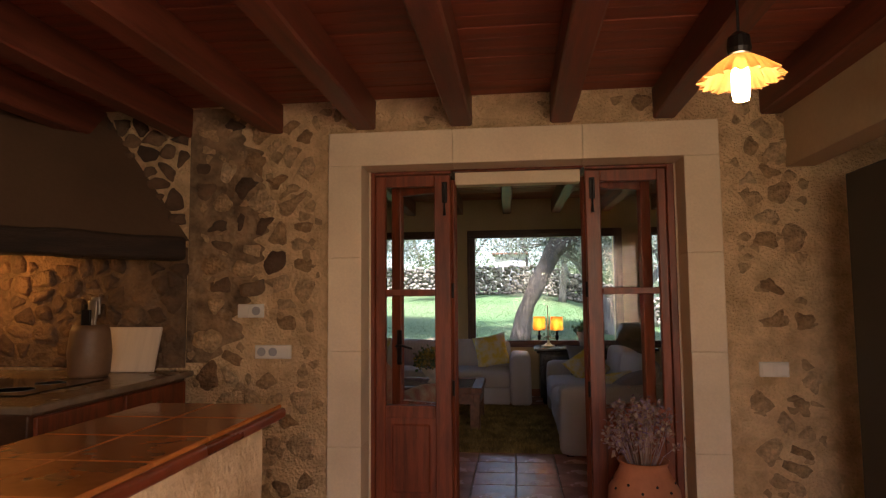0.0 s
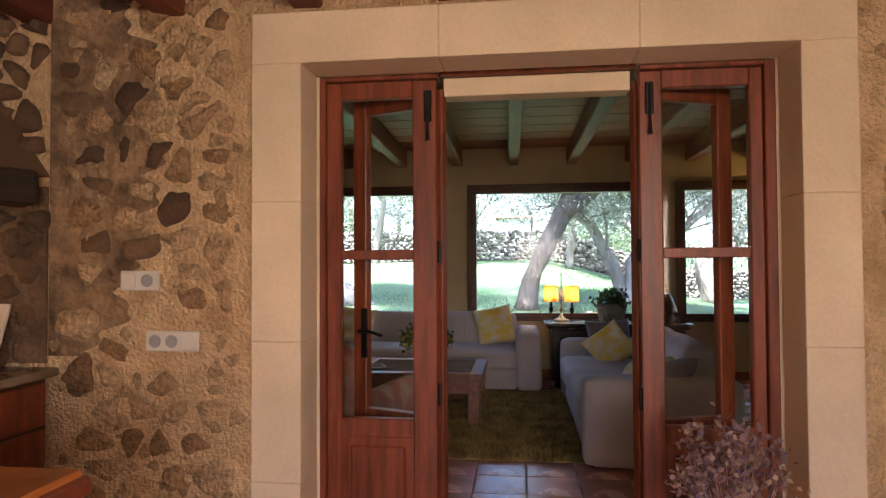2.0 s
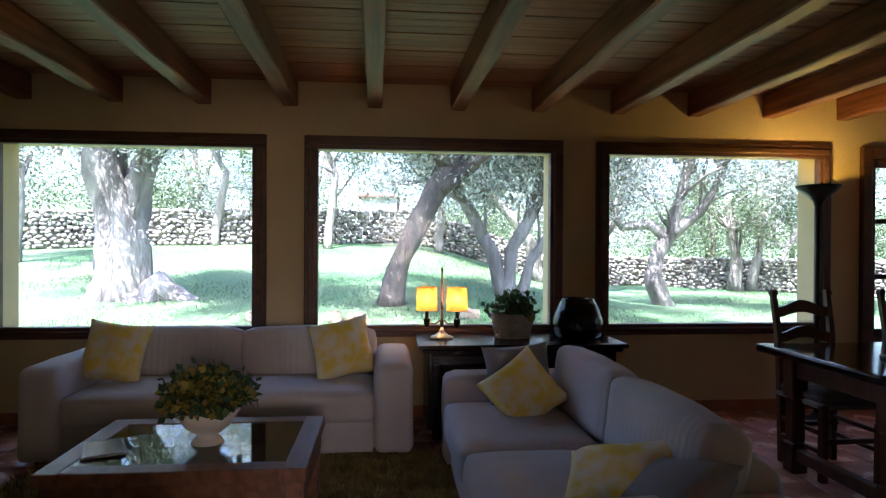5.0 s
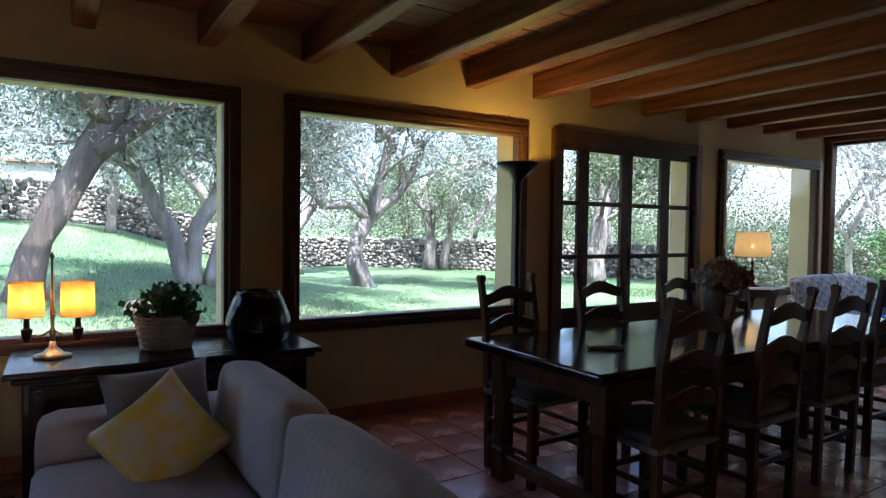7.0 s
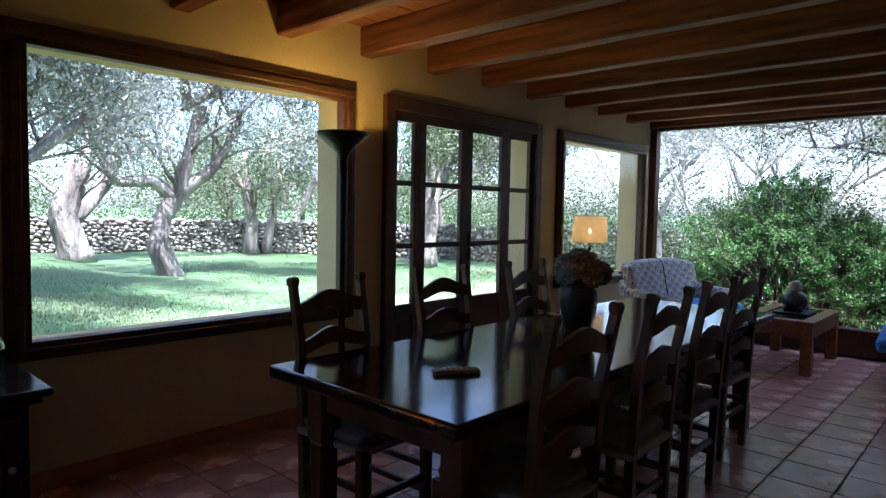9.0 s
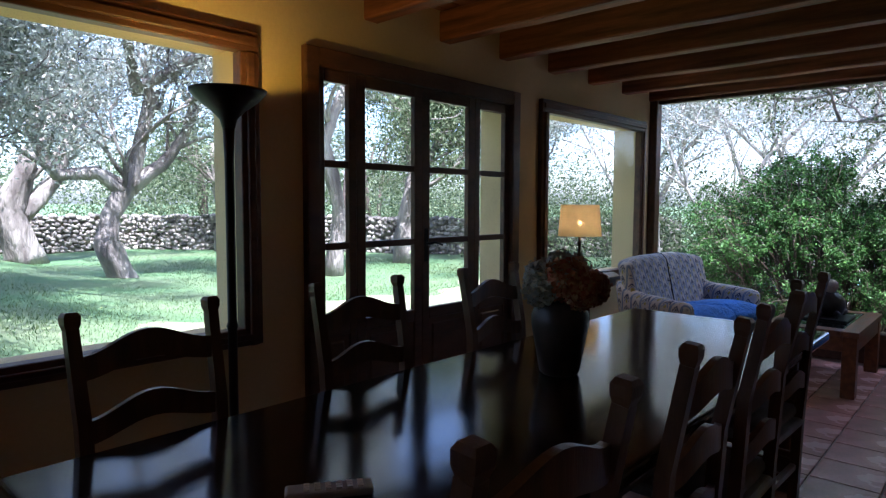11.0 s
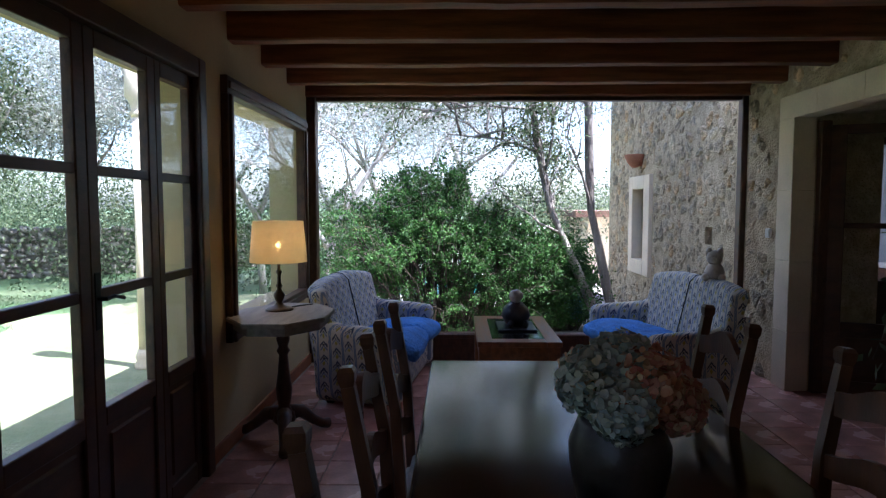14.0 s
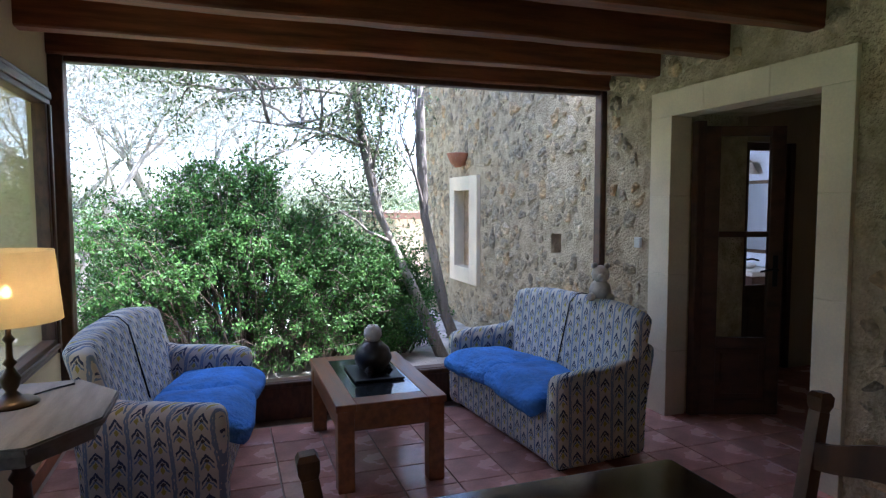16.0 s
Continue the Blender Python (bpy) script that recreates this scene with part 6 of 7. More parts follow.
def tree(name, at, limbs, leaf_mat, bark, label, seed, leaf_n=9000, spread=1.0, leaf=(0.1, 0.034), twigs=3, group="garden trees", reach=1.0):
    """limbs: main stems as (points relative to the base, start radius, end radius); twigs and leaves grow from their upper halves."""
    rg2 = random.Random(seed)
    t = thing(name, at, label, "tree", 0, group)
    bm = bmesh.new()
    tips = []

    def shoot(p, d, r, L, depth):
        pts, rad = [p.copy()], [r]
        for i in range(4):
            d = (d + Vector((rg2.gauss(0, 0.22), rg2.gauss(0, 0.22), rg2.gauss(0.05, 0.16)))).normalized()
            p = p + d * L / 4
            pts.append(p.copy())
            rad.append(max(0.006, r * (1 - 0.17 * (i + 1))))
        tube(pts, rad, 5, bm)
        if depth == 0:
            tips.extend(pts[1:])
            return
        for _ in range(twigs):
            q = pts[rg2.randrange(2, 5)]
            shoot(q, (d + Vector((rg2.gauss(0, 0.7), rg2.gauss(0, 0.7), rg2.gauss(0.05, 0.45)))).normalized(), r * 0.5, L * 0.72, depth - 1)
        tips.extend(pts[3:])

    for pts, r0, r1 in limbs:
        pts = [Vector(p) for p in pts]
        fine = []
        for i in range(len(pts) - 1):
            for k in range(4):
                fine.append(pts[i].lerp(pts[i + 1], k / 4) + 0.25 * r0 * noise.noise_vector(Vector((i + k / 4, seed, r0 * 9))) * (0 if i + k == 0 else 1))
        fine.append(pts[-1])
        m = len(fine)
        tube(fine, [r0 + (r1 - r0) * (i / (m - 1)) ** 0.7 for i in range(m)], 12, bm, 0.5)
        for k in range(int(6 * reach) if pts[-1].z > 1 else 0):
            i = int(m * rg2.uniform(0.5, 1.0)) - 1
            d = (fine[i] - fine[max(0, i - 2)]).normalized()
            shoot(fine[i], (d * 0.8 + Vector((rg2.gauss(0, 0.7), rg2.gauss(0, 0.7), rg2.uniform(0.0, 0.7)))).normalized(), max(0.02, r1 * 0.55), 1.0 * spread, 2)
    part("trunk", bm, bark, t, smooth=True)
    tp = np.array([p[:] for p in tips])
    rn = np.random.default_rng(seed)
    pick = rn.integers(0, len(tp), leaf_n)
    c = tp[pick] + rn.normal(0, 0.16 * spread, (leaf_n, 3))
    cr = leaves("crown", c, leaf_mat, leaf[0], leaf[1], seed, 0.3)
    cr.parent = t
    return t


def on_lawn(x, y, dz=-0.05):
    return (x, y, ground_z(x, y) + dz)


# highest limbs, reaching towards the house, are added out of view to shade the lawn
OL = "old olive tree with a pale twisted trunk and silvery crown"
# this trunk takes the bark copy darkened for shade
tree("olive_tree", on_lawn(-0.93, 13.45), [([(0, 0, 0), (0.18, 0, 0.8), (0.62, 0, 1.75), (1.05, 0.1, 2.6), (1.3, 0.2, 3.6)], 0.225, 0.13), ([(0.75, 0, 1.9), (1.5, 0.1, 2.5), (2.4, 0.2, 3.2)], 0.15, 0.07), ([(1.05, 0.1, 2.6), (0.9, -1.0, 3.7), (0.6, -2.2, 4.6)], 0.13, 0.06), ([(1.2, 0.2, 3.2), (2.2, -0.6, 4.4), (3.0, -1.4, 5.2)], 0.12, 0.06), ([(0.9, 0, 2.3), (-0.3, -1.2, 3.8), (-1.6, -2.4, 4.9)], 0.12, 0.05), ([(0.8, -0.6, 3.6), (1.0, -2.4, 4.8), (1.2, -3.8, 5.3)], 0.11, 0.05)], OLIVE_LEAF, BARK_SHADE, "leaning olive tree on the lawn, brown trunk darkened for shade", 11, 72000, 1.35)
tree("olive_tree", on_lawn(1.2, 14.9), [([(0, 0, 0), (-0.25, 0, 0.9), (-0.7, 0, 1.7), (-1.2, 0, 2.8)], 0.17, 0.08), ([(0.1, 0, 0), (0.12, 0, 0.9), (0.6, 0, 1.7), (1.0, 0, 2.8)], 0.15, 0.08), ([(0.35, 0, 0), (0.5, 0, 0.7), (1.2, 0.1, 1.6), (2.0, 0.1, 2.3)], 0.14, 0.06), ([(1.0, 0, 2.8), (1.7, -1.2, 4.0), (2.2, -2.6, 4.9)], 0.09, 0.05), ([(-1.2, 0, 2.8), (-1.0, -1.0, 4.0), (-0.4, -2.0, 4.9)], 0.09, 0.05)], OLIVE_LEAF, BARK, "olive tree with three stems spreading from the base", 12, 50000, 1.35)
tree("olive_tree", on_lawn(-5.35, 14.2), [([(0, 0, -0.1), (0.0, 0, 0.6), (-0.05, 0, 1.6), (-0.35, 0, 2.6), (-1.2, 0.2, 3.8)], 0.62, 0.2), ([(0, 0, 1.3), (0.35, 0, 2.3), (0.9, 0.2, 3.4)], 0.3, 0.12), ([(0.3, -0.3, -0.15), (0.7, -0.3, 0.25), (1.25, -0.35, -0.05)], 0.4, 0.12), ([(0.35, 0, 2.3), (1.0, -1.4, 4.0), (1.9, -2.8, 5.0)], 0.16, 0.06)], OLIVE_LEAF, BARK, "huge ancient olive trunk with a hollow", 13, 44000, 1.5)
tree("olive_tree", on_lawn(5.6, 17.5), [([(0, 0, 0), (-0.36, 0, 0.7), (-0.3, 0, 1.2), (0.12, 0, 1.85), (0.3, 0.1, 2.6), (0.6, 0.1, 3.6)], 0.25, 0.1), ([(0.08, 0, 1.75), (0.65, 0, 2.15), (1.2, 0.1, 2.8), (1.5, 0.1, 3.5)], 0.15, 0.08), ([(0.0, 0, 1.65), (-0.5, 0, 1.98), (-1.1, 0, 1.92), (-1.45, 0, 2.5), (-1.2, 0, 3.3)], 0.16, 0.08), ([(0.3, 0.1, 3.5), (-0.4, -1.2, 4.5), (-1.0, -2.6, 5.2)], 0.1, 0.05), ([(0.35, 0.1, 3.6), (1.6, -1.2, 4.6), (2.4, -2.4, 5.2)], 0.1, 0.05)], OLIVE_LEAF, BARK, "slender twisted olive tree on the lawn", 14, 28000, 1.5)
tree("olive_tree", on_lawn(5.0, 21.5), [([(0, 0, 0), (-0.3, 0, 1.2), (0.1, 0, 2.4), (0.8, 0, 3.6)], 0.4, 0.14), ([(-0.1, 0, 1.0), (0.7, 0, 2.0), (1.0, 0, 3.2)], 0.22, 0.1)], OLIVE_LEAF, BARK, OL, 15, 17000, 1.5)
tree("olive_tree", on_lawn(3.4, 21.0), [([(0, 0, 0), (-0.3, 0, 1.2), (-1.0, 0, 2.2), (-2.0, 0, 3.0)], 0.25, 0.09)], OLIVE_LEAF, BARK, OL, 16, 13000, 1.5)
tree("olive_tree", on_lawn(10.3, 22.6), [([(0, 0, 0), (-0.1, 0, 1.5), (-0.3, 0, 3.2)], 0.26, 0.12), ([(0.5, 0, 0), (0.8, 0, 1.6), (0.9, 0, 3.4)], 0.2, 0.1), ([(1.0, 0, 0), (1.7, 0, 1.4), (2.6, 0, 2.8)], 0.13, 0.07)], WOOD_LEAF, BARK, "cluster of upright stems by the dry-stone wall", 17, 24000, 1.5)
tree("olive_tree", on_lawn(11.6, 16.3), [([(0, 0, 0), (0.1, 0, 1.2), (0.3, 0, 2.2), (0.0, 0, 3.6)], 0.34, 0.13), ([(0.1, 0, 1.2), (0.8, 0.3, 2.0), (1.4, 0.3, 3.0)], 0.18, 0.08)], WOOD_LEAF, BARK, OL, 18, 26000, 1.5)
tree("olive_tree", on_lawn(8.6, 15.2), [([(0, 0, 0), (0.1, 0, 1.4), (-0.2, 0, 2.6), (0.3, 0, 3.8)], 0.2, 0.1)], OLIVE_LEAF, BARK, OL, 19, 15000, 1.5)
for i, (x, y) in enumerate(((-6.1, 22.6), (-2.7, 21.8), (-9.5, 18.5), (0.6, 22.5), (14.5, 14.5), (15.5, 19.5))):
    tree("olive_tree", on_lawn(x, y), [([(0, 0, 0), (0.1, 0, 1.1), (0.35 - 0.1 * i, 0, 2.2), (0.2 * (i - 2), 0, 3.4)], 0.15, 0.07)], WOOD_LEAF if i % 2 else OLIVE_LEAF, BARK, "young tree in front of the garden wall", 30 + i, 15000, 1.5)

# dry-stone garden wall
rock = rock_mesh("dry_stone_block", 77, DRY_STONE, 8)
line = [(-16, 18.5), (-8.2, 22.5), (-2.7, 23.4), (3.5, 25.0), (8.6, 25.5), (11.8, 22.0), (14.2, 17.0), (17.5, 12.0)]
rw = random.Random(8)
ms, core = [], bmesh.new()
for (xa, ya), (xb, yb) in zip(line, line[1:]):
    L = math.hypot(xb - xa, yb - ya)
    ux, uy = (xb - xa) / L, (yb - ya) / L
    ang_w = math.degrees(math.atan2(uy, ux))
    zc = min(ground_z(xa, ya), ground_z(xb, yb))
    merge(core, box(-0.1, L + 0.1, -0.1, 0.25, -0.4, 0.95), Matrix.Translation((xa, ya, max(zc, 0) * 0.98)) @ pose(0, 0, 0, 0, 0, ang_w))
    for row in range(10):
        s = 0.0
        while s < L:
            w = rw.uniform(0.1, 0.27)
            x, y = xa + ux * s, ya + uy * s
            z = ground_z(x, y) + 0.05 + row * 0.105 + rw.uniform(-0.04, 0.04)
            ms.append(Matrix.Translation((x + uy * 0.1, y - ux * 0.1, z)) @ pose(0, 0, 0, rw.uniform(-8, 8), rw.uniform(-14, 14), ang_w + rw.uniform(-8, 8)) @ Matrix.Diagonal((w, 0.24, 0.125 * rw.uniform(0.8, 1.6), 1)))
            s += w * 0.93
garden_wall = T(finish("garden_wall", core, DRY_STONE), "low dry-stone wall at the edge of the lawn", "garden wall", kind="structure")
ob = join_copies("stones", rock, ms, DRY_STONE)
ob.parent = garden_wall
tagged(ob, kind="stuff")

hut = thing("garden_hut", on_lawn(-1.25, 27.2, 0), "small white garden hut with a blue-grey door", "hut")
part("wall", box(-0.65, 0.65, -0.7, 0.7, -0.2, 1.45, 0.01), WHITE_PLASTIC, hut)
part("door", box(-0.05, 0.55, -0.73, -0.69, 0.0, 1.2, 0.008), GREY_PLASTIC, hut, "blue-grey panel door")
part("roof", box(-0.75, 0.75, -0.85, 0.85, 1.45, 1.53, 0.01), ROOF, hut)
boulder = rock_mesh("boulder", 79, STONE_GREY, 11)
for x, y, w in ((-2.75, 12.35, 0.62), (-2.2, 12.2, 0.5), (-1.75, 12.25, 0.38), (-1.4, 12.1, 0.42), (0.25, 12.6, 0.34)):
    ob = new("boulder", boulder)
    ob.matrix_world = Matrix.Translation(on_lawn(x, y, 0.03)) @ pose(0, 0, 0, -70, 8, 40 * x) @ Matrix.Diagonal((w, w * 0.55, w * 0.8, 1))
    T(ob, "grey weathered boulder lying on the lawn", "rock", "lawn boulders")

# woodland behind the wall and round the yard
rg = np.random.default_rng(21)
cs, near = [], []
for k in range(150):
    a = rg.uniform(-1.05, 1.9)
    d = rg.uniform(20, 34) if a < 0.95 else rg.uniform(11, 24)
    cx, cy = 2 + math.sin(a) * d * 1.05, 6.5 + math.cos(a) * d
    if cy < 26 - 0.8 * max(0, cx - 8) and cy > 4 and cx < 13:
        continue
    h = rg.uniform(1.6, 5.5) if a < 1.0 else rg.uniform(0.6, 2.2)
    for j in range(5):
        q = rg.normal(0, 1, (400 if a < 0.95 else 520, 3)) * np.array([0.75, 0.75, 0.5])
        (cs if a < 0.95 else near).append(q + np.array([cx + rg.normal(0, 0.9), cy + rg.normal(0, 0.9), ground_z(cx, cy) + rg.uniform(0.1, 1.0) * h]))
ob = leaves("woodland", np.concatenate(cs), WOOD_LEAF, 0.13, 0.06, 22)
T(ob, "dense sunlit woodland leaves behind the garden wall", "woodland", kind="stuff")
ob = leaves("thicket", np.concatenate(near), WOOD_LEAF, 0.075, 0.035, 23)
T(ob, "hazy thicket of fine leaves round the yard", "thicket", kind="stuff")
bm = bmesh.new()
rt = random.Random(4)
for k in range(26):
    a = rt.uniform(-1.0, 0.9)
    d = rt.uniform(23, 32) if a < 0.95 else rt.uniform(15, 22)
    x, y = 2 + math.sin(a) * d, 6.5 + math.cos(a) * d
    z = ground_z(x, y)
    tube([(x, y, z - 0.1), (x + rt.uniform(-0.3, 0.3), y, z + 1.8), (x + rt.uniform(-1, 1), y, z + 4.5)], [0.15, 0.11, 0.06], 6, bm)
T(finish("woodland_trunks", bm, BARK_DARK, True), "trunks of the woodland trees", "trunks", kind="stuff")

# yard: bush, two dark stems, bare branches, stone wing of the house
bush = thing("lentisk_bush", (9.3, 7.05, -0.08), "dense glossy green bush outside the picture window", "bush")
rg = np.random.default_rng(31)
cs = []
bm = bmesh.new()
for k in range(2300):
    u = rg.normal(0, 1, 3)
    u /= np.linalg.norm(u)
    if u[2] < -0.5:
        continue
    lump = 0.26 * noise.noise(Vector(u) * 2.6 + Vector((4, 0, 0))) + 0.2 * noise.noise(Vector(u) * 6)
    rad = (1.0 + lump) * (1 - 0.5 * rg.uniform(0, 1) ** 1.8)
    lean_y = 0.12 if u[1] > -0.2 else -0.3
    c = np.array([u[0] * 0.95, u[1] * 1.62, 0.72 + u[2] * (1.22 + lean_y)]) * np.array([rad, rad, 0.55 + 0.45 * rad])
    out = np.array([u[0], u[1], u[2] + 0.35])
    out = out / np.linalg.norm(out) + rg.normal(0, 0.45, 3)
    if c[2] < 0.55 and rg.uniform() < 0.55:
        continue
    m = 66
    s1 = rg.uniform(-0.26, 0.1, (m, 1))
    bend = np.array([0, 0, -0.9]) * (s1 + 0.26) ** 2
    cs.append(c + s1 * out + bend + rg.normal(0, 0.022, (m, 3)))
    root = Vector((0.35 * c[0] + rg.normal(0, 0.12), 0.5 * c[1] + rg.normal(0, 0.12), 0.0))
    if k % 5 == 0:
        tube([root, root.lerp(Vector(c), 0.5) + Vector((0, 0, 0.2)), Vector(c)], [0.014, 0.009, 0.003], 5, bm)
    a_, b_ = Vector(c - 0.26 * out), Vector(c + 0.1 * out + np.array([0, 0, -0.1]))
    tube([a_, Vector(c), b_], [0.004, 0.003, 0.002], 3, bm)
for k in range(620):
    u = rg.normal(0, 1, 3)
    u /= np.linalg.norm(u)
    rad = (1.0 + 0.3 * noise.noise(Vector(u) * 3)) * (1 - 0.4 * rg.uniform(0, 1) ** 2)
    c = np.array([0.1, -1.35, 0.5]) + u * np.array([0.55, 0.6, 0.62]) * rad
    out = u + rg.normal(0, 0.45, 3)
    s1 = rg.uniform(-0.24, 0.1, (60, 1))
    cs.append(c + s1 * out + rg.normal(0, 0.022, (60, 3)))
    if k % 5 == 0:
        tube([(0.1 + 0.3 * c[0], -0.7 + 0.5 * c[1], 0.0), (0.1 + 0.6 * c[0], 0.95 * c[1], 0.5 * c[2] + 0.1), Vector(c)], [0.012, 0.008, 0.003], 5, bm)
cs = np.concatenate(cs)
cs = cs[cs[:, 2] > 0.1]
ob = leaves("foliage", cs, BUSH_LEAF, 0.037, 0.017, 32)
ob.parent = bush
part("branches", bm, BARK_DARK, bush)
YB = BARK
# the farther trees take the bark and leaves paled for haze
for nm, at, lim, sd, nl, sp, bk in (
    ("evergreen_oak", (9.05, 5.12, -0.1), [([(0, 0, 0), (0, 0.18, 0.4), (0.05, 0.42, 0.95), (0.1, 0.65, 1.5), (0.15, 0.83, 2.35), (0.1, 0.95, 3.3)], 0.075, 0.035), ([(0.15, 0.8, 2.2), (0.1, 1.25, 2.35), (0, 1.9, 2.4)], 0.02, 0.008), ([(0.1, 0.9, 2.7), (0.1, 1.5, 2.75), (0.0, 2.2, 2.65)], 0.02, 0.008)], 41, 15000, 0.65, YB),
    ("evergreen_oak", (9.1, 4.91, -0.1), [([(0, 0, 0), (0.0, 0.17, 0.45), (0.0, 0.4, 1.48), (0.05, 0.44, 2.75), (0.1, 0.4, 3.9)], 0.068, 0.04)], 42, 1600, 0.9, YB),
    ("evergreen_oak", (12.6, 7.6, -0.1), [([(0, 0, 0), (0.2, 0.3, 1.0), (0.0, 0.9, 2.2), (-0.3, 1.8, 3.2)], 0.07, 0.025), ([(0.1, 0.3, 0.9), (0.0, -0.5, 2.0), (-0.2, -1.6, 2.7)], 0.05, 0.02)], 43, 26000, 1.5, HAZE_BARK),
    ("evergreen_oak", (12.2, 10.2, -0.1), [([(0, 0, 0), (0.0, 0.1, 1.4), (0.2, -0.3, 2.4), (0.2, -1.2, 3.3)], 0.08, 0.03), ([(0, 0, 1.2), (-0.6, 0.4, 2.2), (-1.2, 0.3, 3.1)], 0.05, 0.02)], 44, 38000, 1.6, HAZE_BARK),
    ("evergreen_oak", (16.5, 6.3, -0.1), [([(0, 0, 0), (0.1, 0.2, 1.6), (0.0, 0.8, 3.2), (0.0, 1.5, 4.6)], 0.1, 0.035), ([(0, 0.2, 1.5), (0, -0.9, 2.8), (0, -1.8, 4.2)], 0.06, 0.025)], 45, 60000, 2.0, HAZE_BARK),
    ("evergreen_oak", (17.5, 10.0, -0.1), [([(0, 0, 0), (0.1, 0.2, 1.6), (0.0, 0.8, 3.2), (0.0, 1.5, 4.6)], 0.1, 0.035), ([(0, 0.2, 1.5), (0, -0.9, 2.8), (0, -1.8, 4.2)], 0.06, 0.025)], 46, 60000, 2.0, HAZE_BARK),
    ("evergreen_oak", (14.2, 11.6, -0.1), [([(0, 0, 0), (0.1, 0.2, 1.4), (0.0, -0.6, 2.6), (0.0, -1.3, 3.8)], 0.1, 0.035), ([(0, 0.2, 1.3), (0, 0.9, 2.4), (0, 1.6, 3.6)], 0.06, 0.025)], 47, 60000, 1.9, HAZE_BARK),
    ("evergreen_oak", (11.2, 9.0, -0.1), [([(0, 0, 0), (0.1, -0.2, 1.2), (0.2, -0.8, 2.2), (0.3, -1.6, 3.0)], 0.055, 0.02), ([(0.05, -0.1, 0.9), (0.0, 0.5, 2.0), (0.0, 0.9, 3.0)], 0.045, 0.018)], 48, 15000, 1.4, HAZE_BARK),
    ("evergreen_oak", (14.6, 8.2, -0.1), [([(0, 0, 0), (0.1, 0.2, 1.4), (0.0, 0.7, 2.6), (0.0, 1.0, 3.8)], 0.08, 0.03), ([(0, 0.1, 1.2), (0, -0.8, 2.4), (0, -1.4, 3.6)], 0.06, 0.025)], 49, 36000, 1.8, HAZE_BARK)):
    tree(nm, at, lim, WOOD_LEAF if bk is YB else HAZE_LEAF, bk, "thin-stemmed yard tree with sparse leaves, far ones paled for haze", sd, nl, sp, (0.052, 0.02), group="yard trees", twigs=3)
wing = wall("house_wing", pierced(7.46, 12.4, 3.62, 4.30, -0.3, 3.75, [(8.06, 8.25, 1.05, 1.24), (10.28, 10.86, 0.68, 1.72)]), MORTAR_LIGHT, "tall rubble-stone wing of the house beside the yard")
# panel closing the niche, its recess shade put into the dark colour
T(finish("niche_back", box(8.06, 8.25, 4.05, 4.12, 1.05, 1.24), DARK_MORTAR), "back of a small wall niche, coloured dark for shade", "niche", kind="structure")
surround_w = thing("niche_frame", (0, 0, 0), "pale stone frame of the narrow wing window", "window frame", kind="structure")
for b in ((10.04, 10.3, 0.5, 1.88), (10.84, 11.02, 0.5, 1.88), (10.3, 10.84, 1.7, 1.88), (10.3, 10.84, 0.5, 0.7)):
    part("stone", box(b[0], b[1], 4.2, 4.35, b[2], b[3], 0.008, 2), SANDSTONE, surround_w)
part("pane", box(10.3, 10.84, 4.12, 4.13, 0.7, 1.7), HOB, surround_w, "dark window pane")
sconce = thing("wall_sconce", (10.55, 4.4, 2.0), "small terracotta wall lamp on the stone wing", "wall lamp")
part("bowl", lathe([(0.04, 0), (0.1, 0.06), (0.15, 0.17), (0.14, 0.18), (0.09, 0.07)], 16), CLAY, sconce, smooth=True)
part("bracket", box(-0.03, 0.03, -0.1, -0.02, 0.02, 0.12, 0.006), CLAY, sconce)
roof_w = wall("wing_roof", [(13.8, 18.5, 1.5, 4.6, 1.25, 1.37)], ROOF, "clay-tiled roof of a far outbuilding")
shed_w = wall("outbuilding", [(14.1, 18.3, 1.7, 4.3, -0.3, 1.25)], SANDSTONE, "low plastered outbuilding beyond the wing")
T(finish("pool", box(12.5, 15.0, 6.4, 8.0, -0.075, -0.06), POOL), "turquoise pool water seen through the bush", "pool", kind="structure")
# porch pillar and pale pavement by the garden door
pil = thing("porch_column", (7.2, 9.74, -0.04), "slender round pale stone column outside the garden door", "column")
part("shaft", lathe([(0.062, 0.2), (0.06, 1.0), (0.055, 2.3)], 20), SANDSTONE, pil, smooth=True)
part("base", lathe([(0.1, 0), (0.1, 0.06), (0.08, 0.09), (0.09, 0.13), (0.066, 0.2)], 20), SANDSTONE, pil, smooth=True)
part("capital", lathe([(0.056, 2.28), (0.075, 2.31), (0.06, 2.34), (0.07, 2.4), (0.11, 2.46), (0.11, 2.9)], 20), SANDSTONE, pil, smooth=True)


# ---- stones and tiles of the setting ----
bm = bmesh.new()
rows = []
for i in range(155):
    z = 0.93 + 0.01 * i
    x = -2.52 - 0.45 * max(0, 1.5 - z) - 0.25 * max(0, z - 2.1) + 0.16 * noise.noise(Vector((z * 5, 0, 3))) + 0.08 * noise.noise(Vector((z * 19, 0, 8)))
    rows.append((bm.verts.new((-2.975, 3.346, z)), bm.verts.new((max(-2.95, x), 3.346, z))))
for p, q in zip(rows, rows[1:]):
    bm.faces.new((p[0], p[1], q[1], q[0]))
T(finish("smoke_stain", bm, SMOKED_MORTAR), "smoke-stained mortar beside the cooker hood", "wall stain", kind="structure")
pick = random.Random(9)
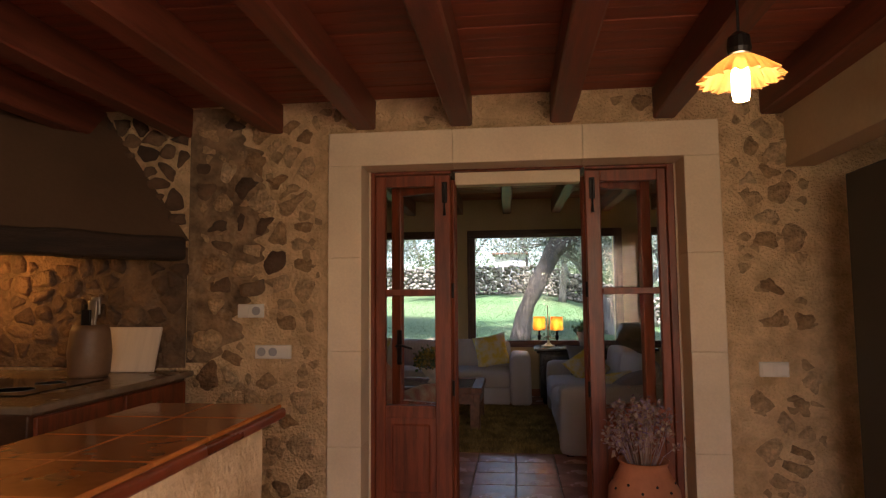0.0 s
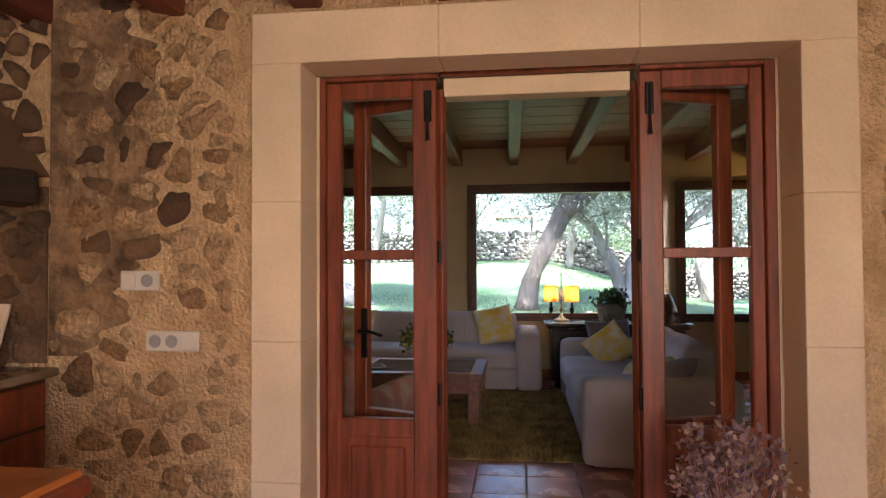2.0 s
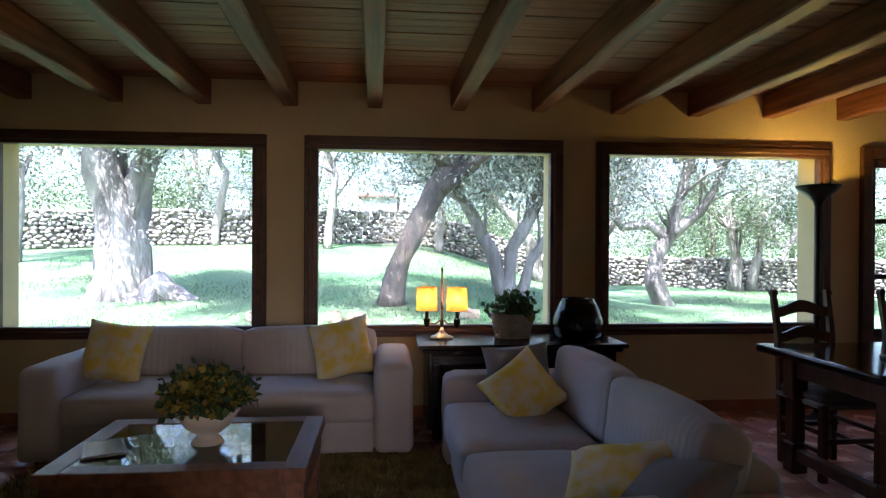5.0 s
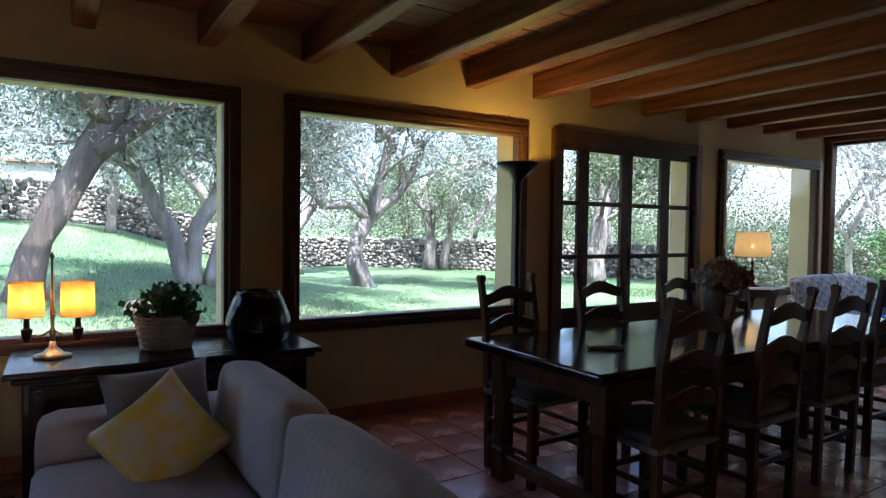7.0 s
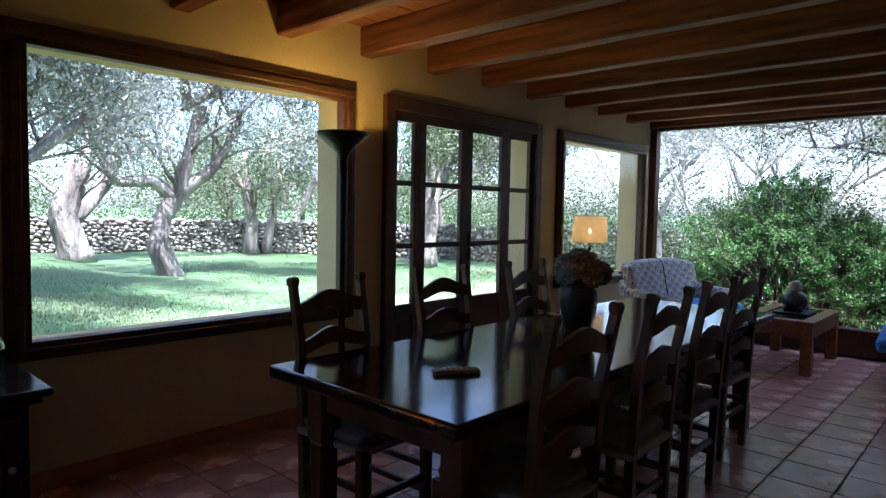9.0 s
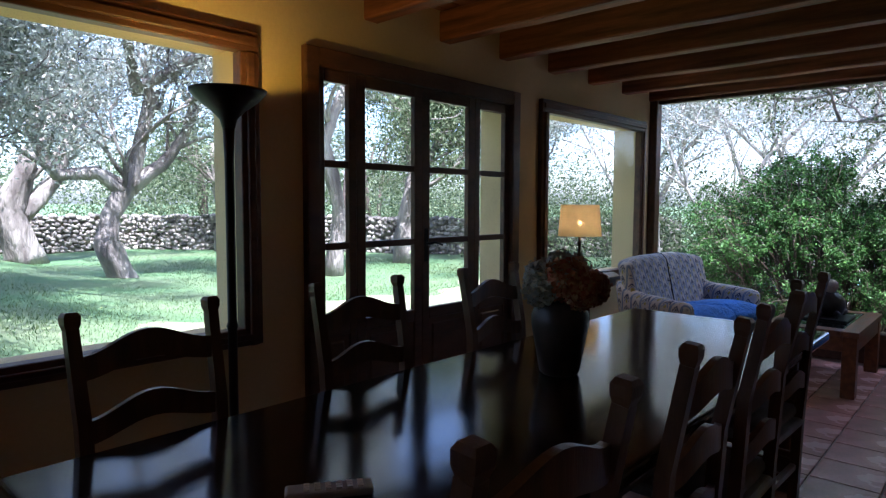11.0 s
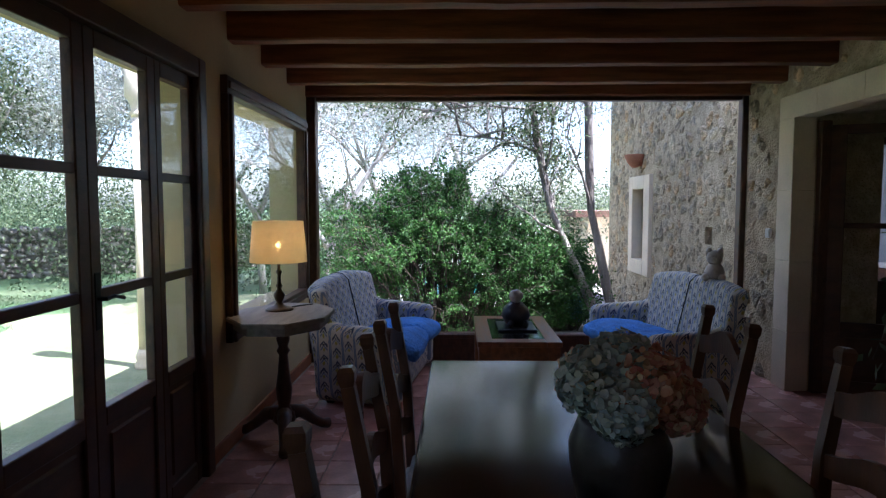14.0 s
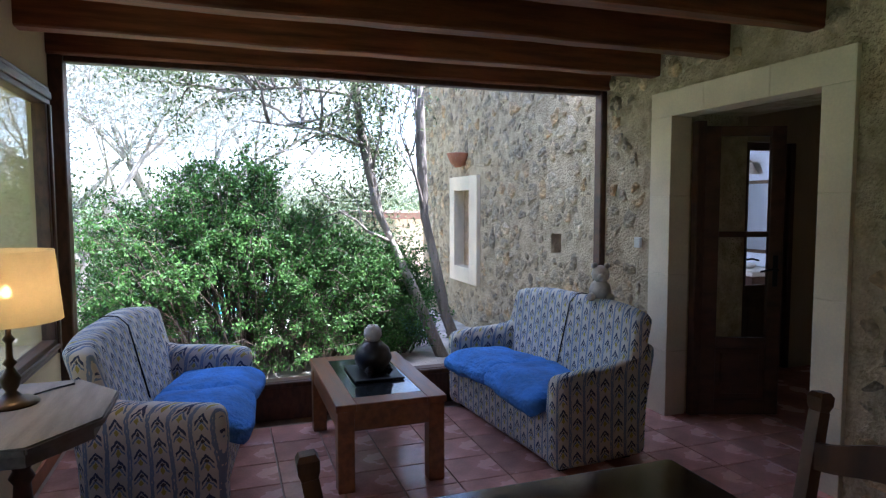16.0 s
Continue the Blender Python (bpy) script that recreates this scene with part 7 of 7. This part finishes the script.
rubble(wall_kitchen, -2.98, 0.62, 0.02, 2.46, 3.35, -1, [(-2.11, 0.15, 0, 2.29), (-2.66, -2.48, 1.18, 1.29), (-2.55, -2.31, 0.94, 1.05), (0.27, 0.44, 0.85, 0.96)], STONE, 3, 0.135, 0.026, 260, 0.02, (-2.0, 1.3), 0.88, (lambda x, z: x < -2.35 and z > 1.2 and pick.random() < 0.3 - 0.9 * (x + 2.55), SOOT_STONE))
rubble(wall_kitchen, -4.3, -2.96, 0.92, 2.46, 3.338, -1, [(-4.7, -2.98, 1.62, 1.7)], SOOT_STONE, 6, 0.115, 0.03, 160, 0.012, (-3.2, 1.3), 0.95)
rubble(wall_kitchen, -2.98, 0.62, 0.02, 2.46, 3.35, -1, [(-2.11, 0.15, 0, 2.29), (-2.66, -2.48, 1.18, 1.29), (-2.55, -2.31, 0.94, 1.05), (0.27, 0.44, 0.85, 0.96)], STONE, 13, 0.07, 0.012, 0, 0.012, (-2.0, 1.3), 0.22)
rubble(wall_south, 4.25, 7.36, 0.02, 2.6, 4.296, 1, [(5.16, 6.75, 0, 2.32), (6.82, 6.94, 1.17, 1.29)], STONE_GREY, 4, 0.15, 0.022, 300, 0.028, (6.0, 1.4), 0.85)
rubble(wing, 7.5, 12.36, -0.05, 3.7, 4.30, 1, [(10.03, 11.03, 0.49, 1.89), (8.04, 8.27, 1.03, 1.26)], STONE_GREY, 5, 0.19, 0.024, 300, 0.034, (8.8, 1.4), 0.85)
rubble(wing, 7.5, 12.36, -0.05, 3.7, 4.30, 1, [(10.03, 11.03, 0.49, 1.89), (8.04, 8.27, 1.03, 1.26)], STONE_GREY, 15, 0.085, 0.012, 0, 0.012, (8.8, 1.4), 0.25)
pitch, k = 0.306, 0
tile_me = bpy.data.meshes.new("tile")
bm = box(-0.149, 0.149, -0.149, 0.149, -0.012, 0.0, 0.003)
bm.to_mesh(tile_me)
bm.free()
tile_me.materials.append(TERRACOTTA)
spots = []
for i in range(int(12.1 / pitch)):
    for j in range(15):
        x, y = -4.55 + i * pitch, 3.65 + 0.153 + j * pitch
        if y < 4.3 and not (-1.9 < x < -0.1 or 5.4 < x < 6.5):
            continue
        if y < 8.27 and x < 7.33:
            spots.append((x, y))
spots.sort(key=lambda s: 0 if (s[0] > 1.0 and s[0] < 7.4) or (-1.9 < s[0] < -0.2 and s[1] < 5.6) else 1)
rest = []
for i, (x, y) in enumerate(spots):
    if i < 300:
        ob = new("tile", tile_me)
        ob.parent = floor_living
        ob.location = (x, y, 0)
    else:
        rest.append(Matrix.Translation((x, y, 0)))
ob = join_copies("tiles", tile_me, rest, TERRACOTTA)
ob.parent = floor_living
tagged(ob, kind="stuff")
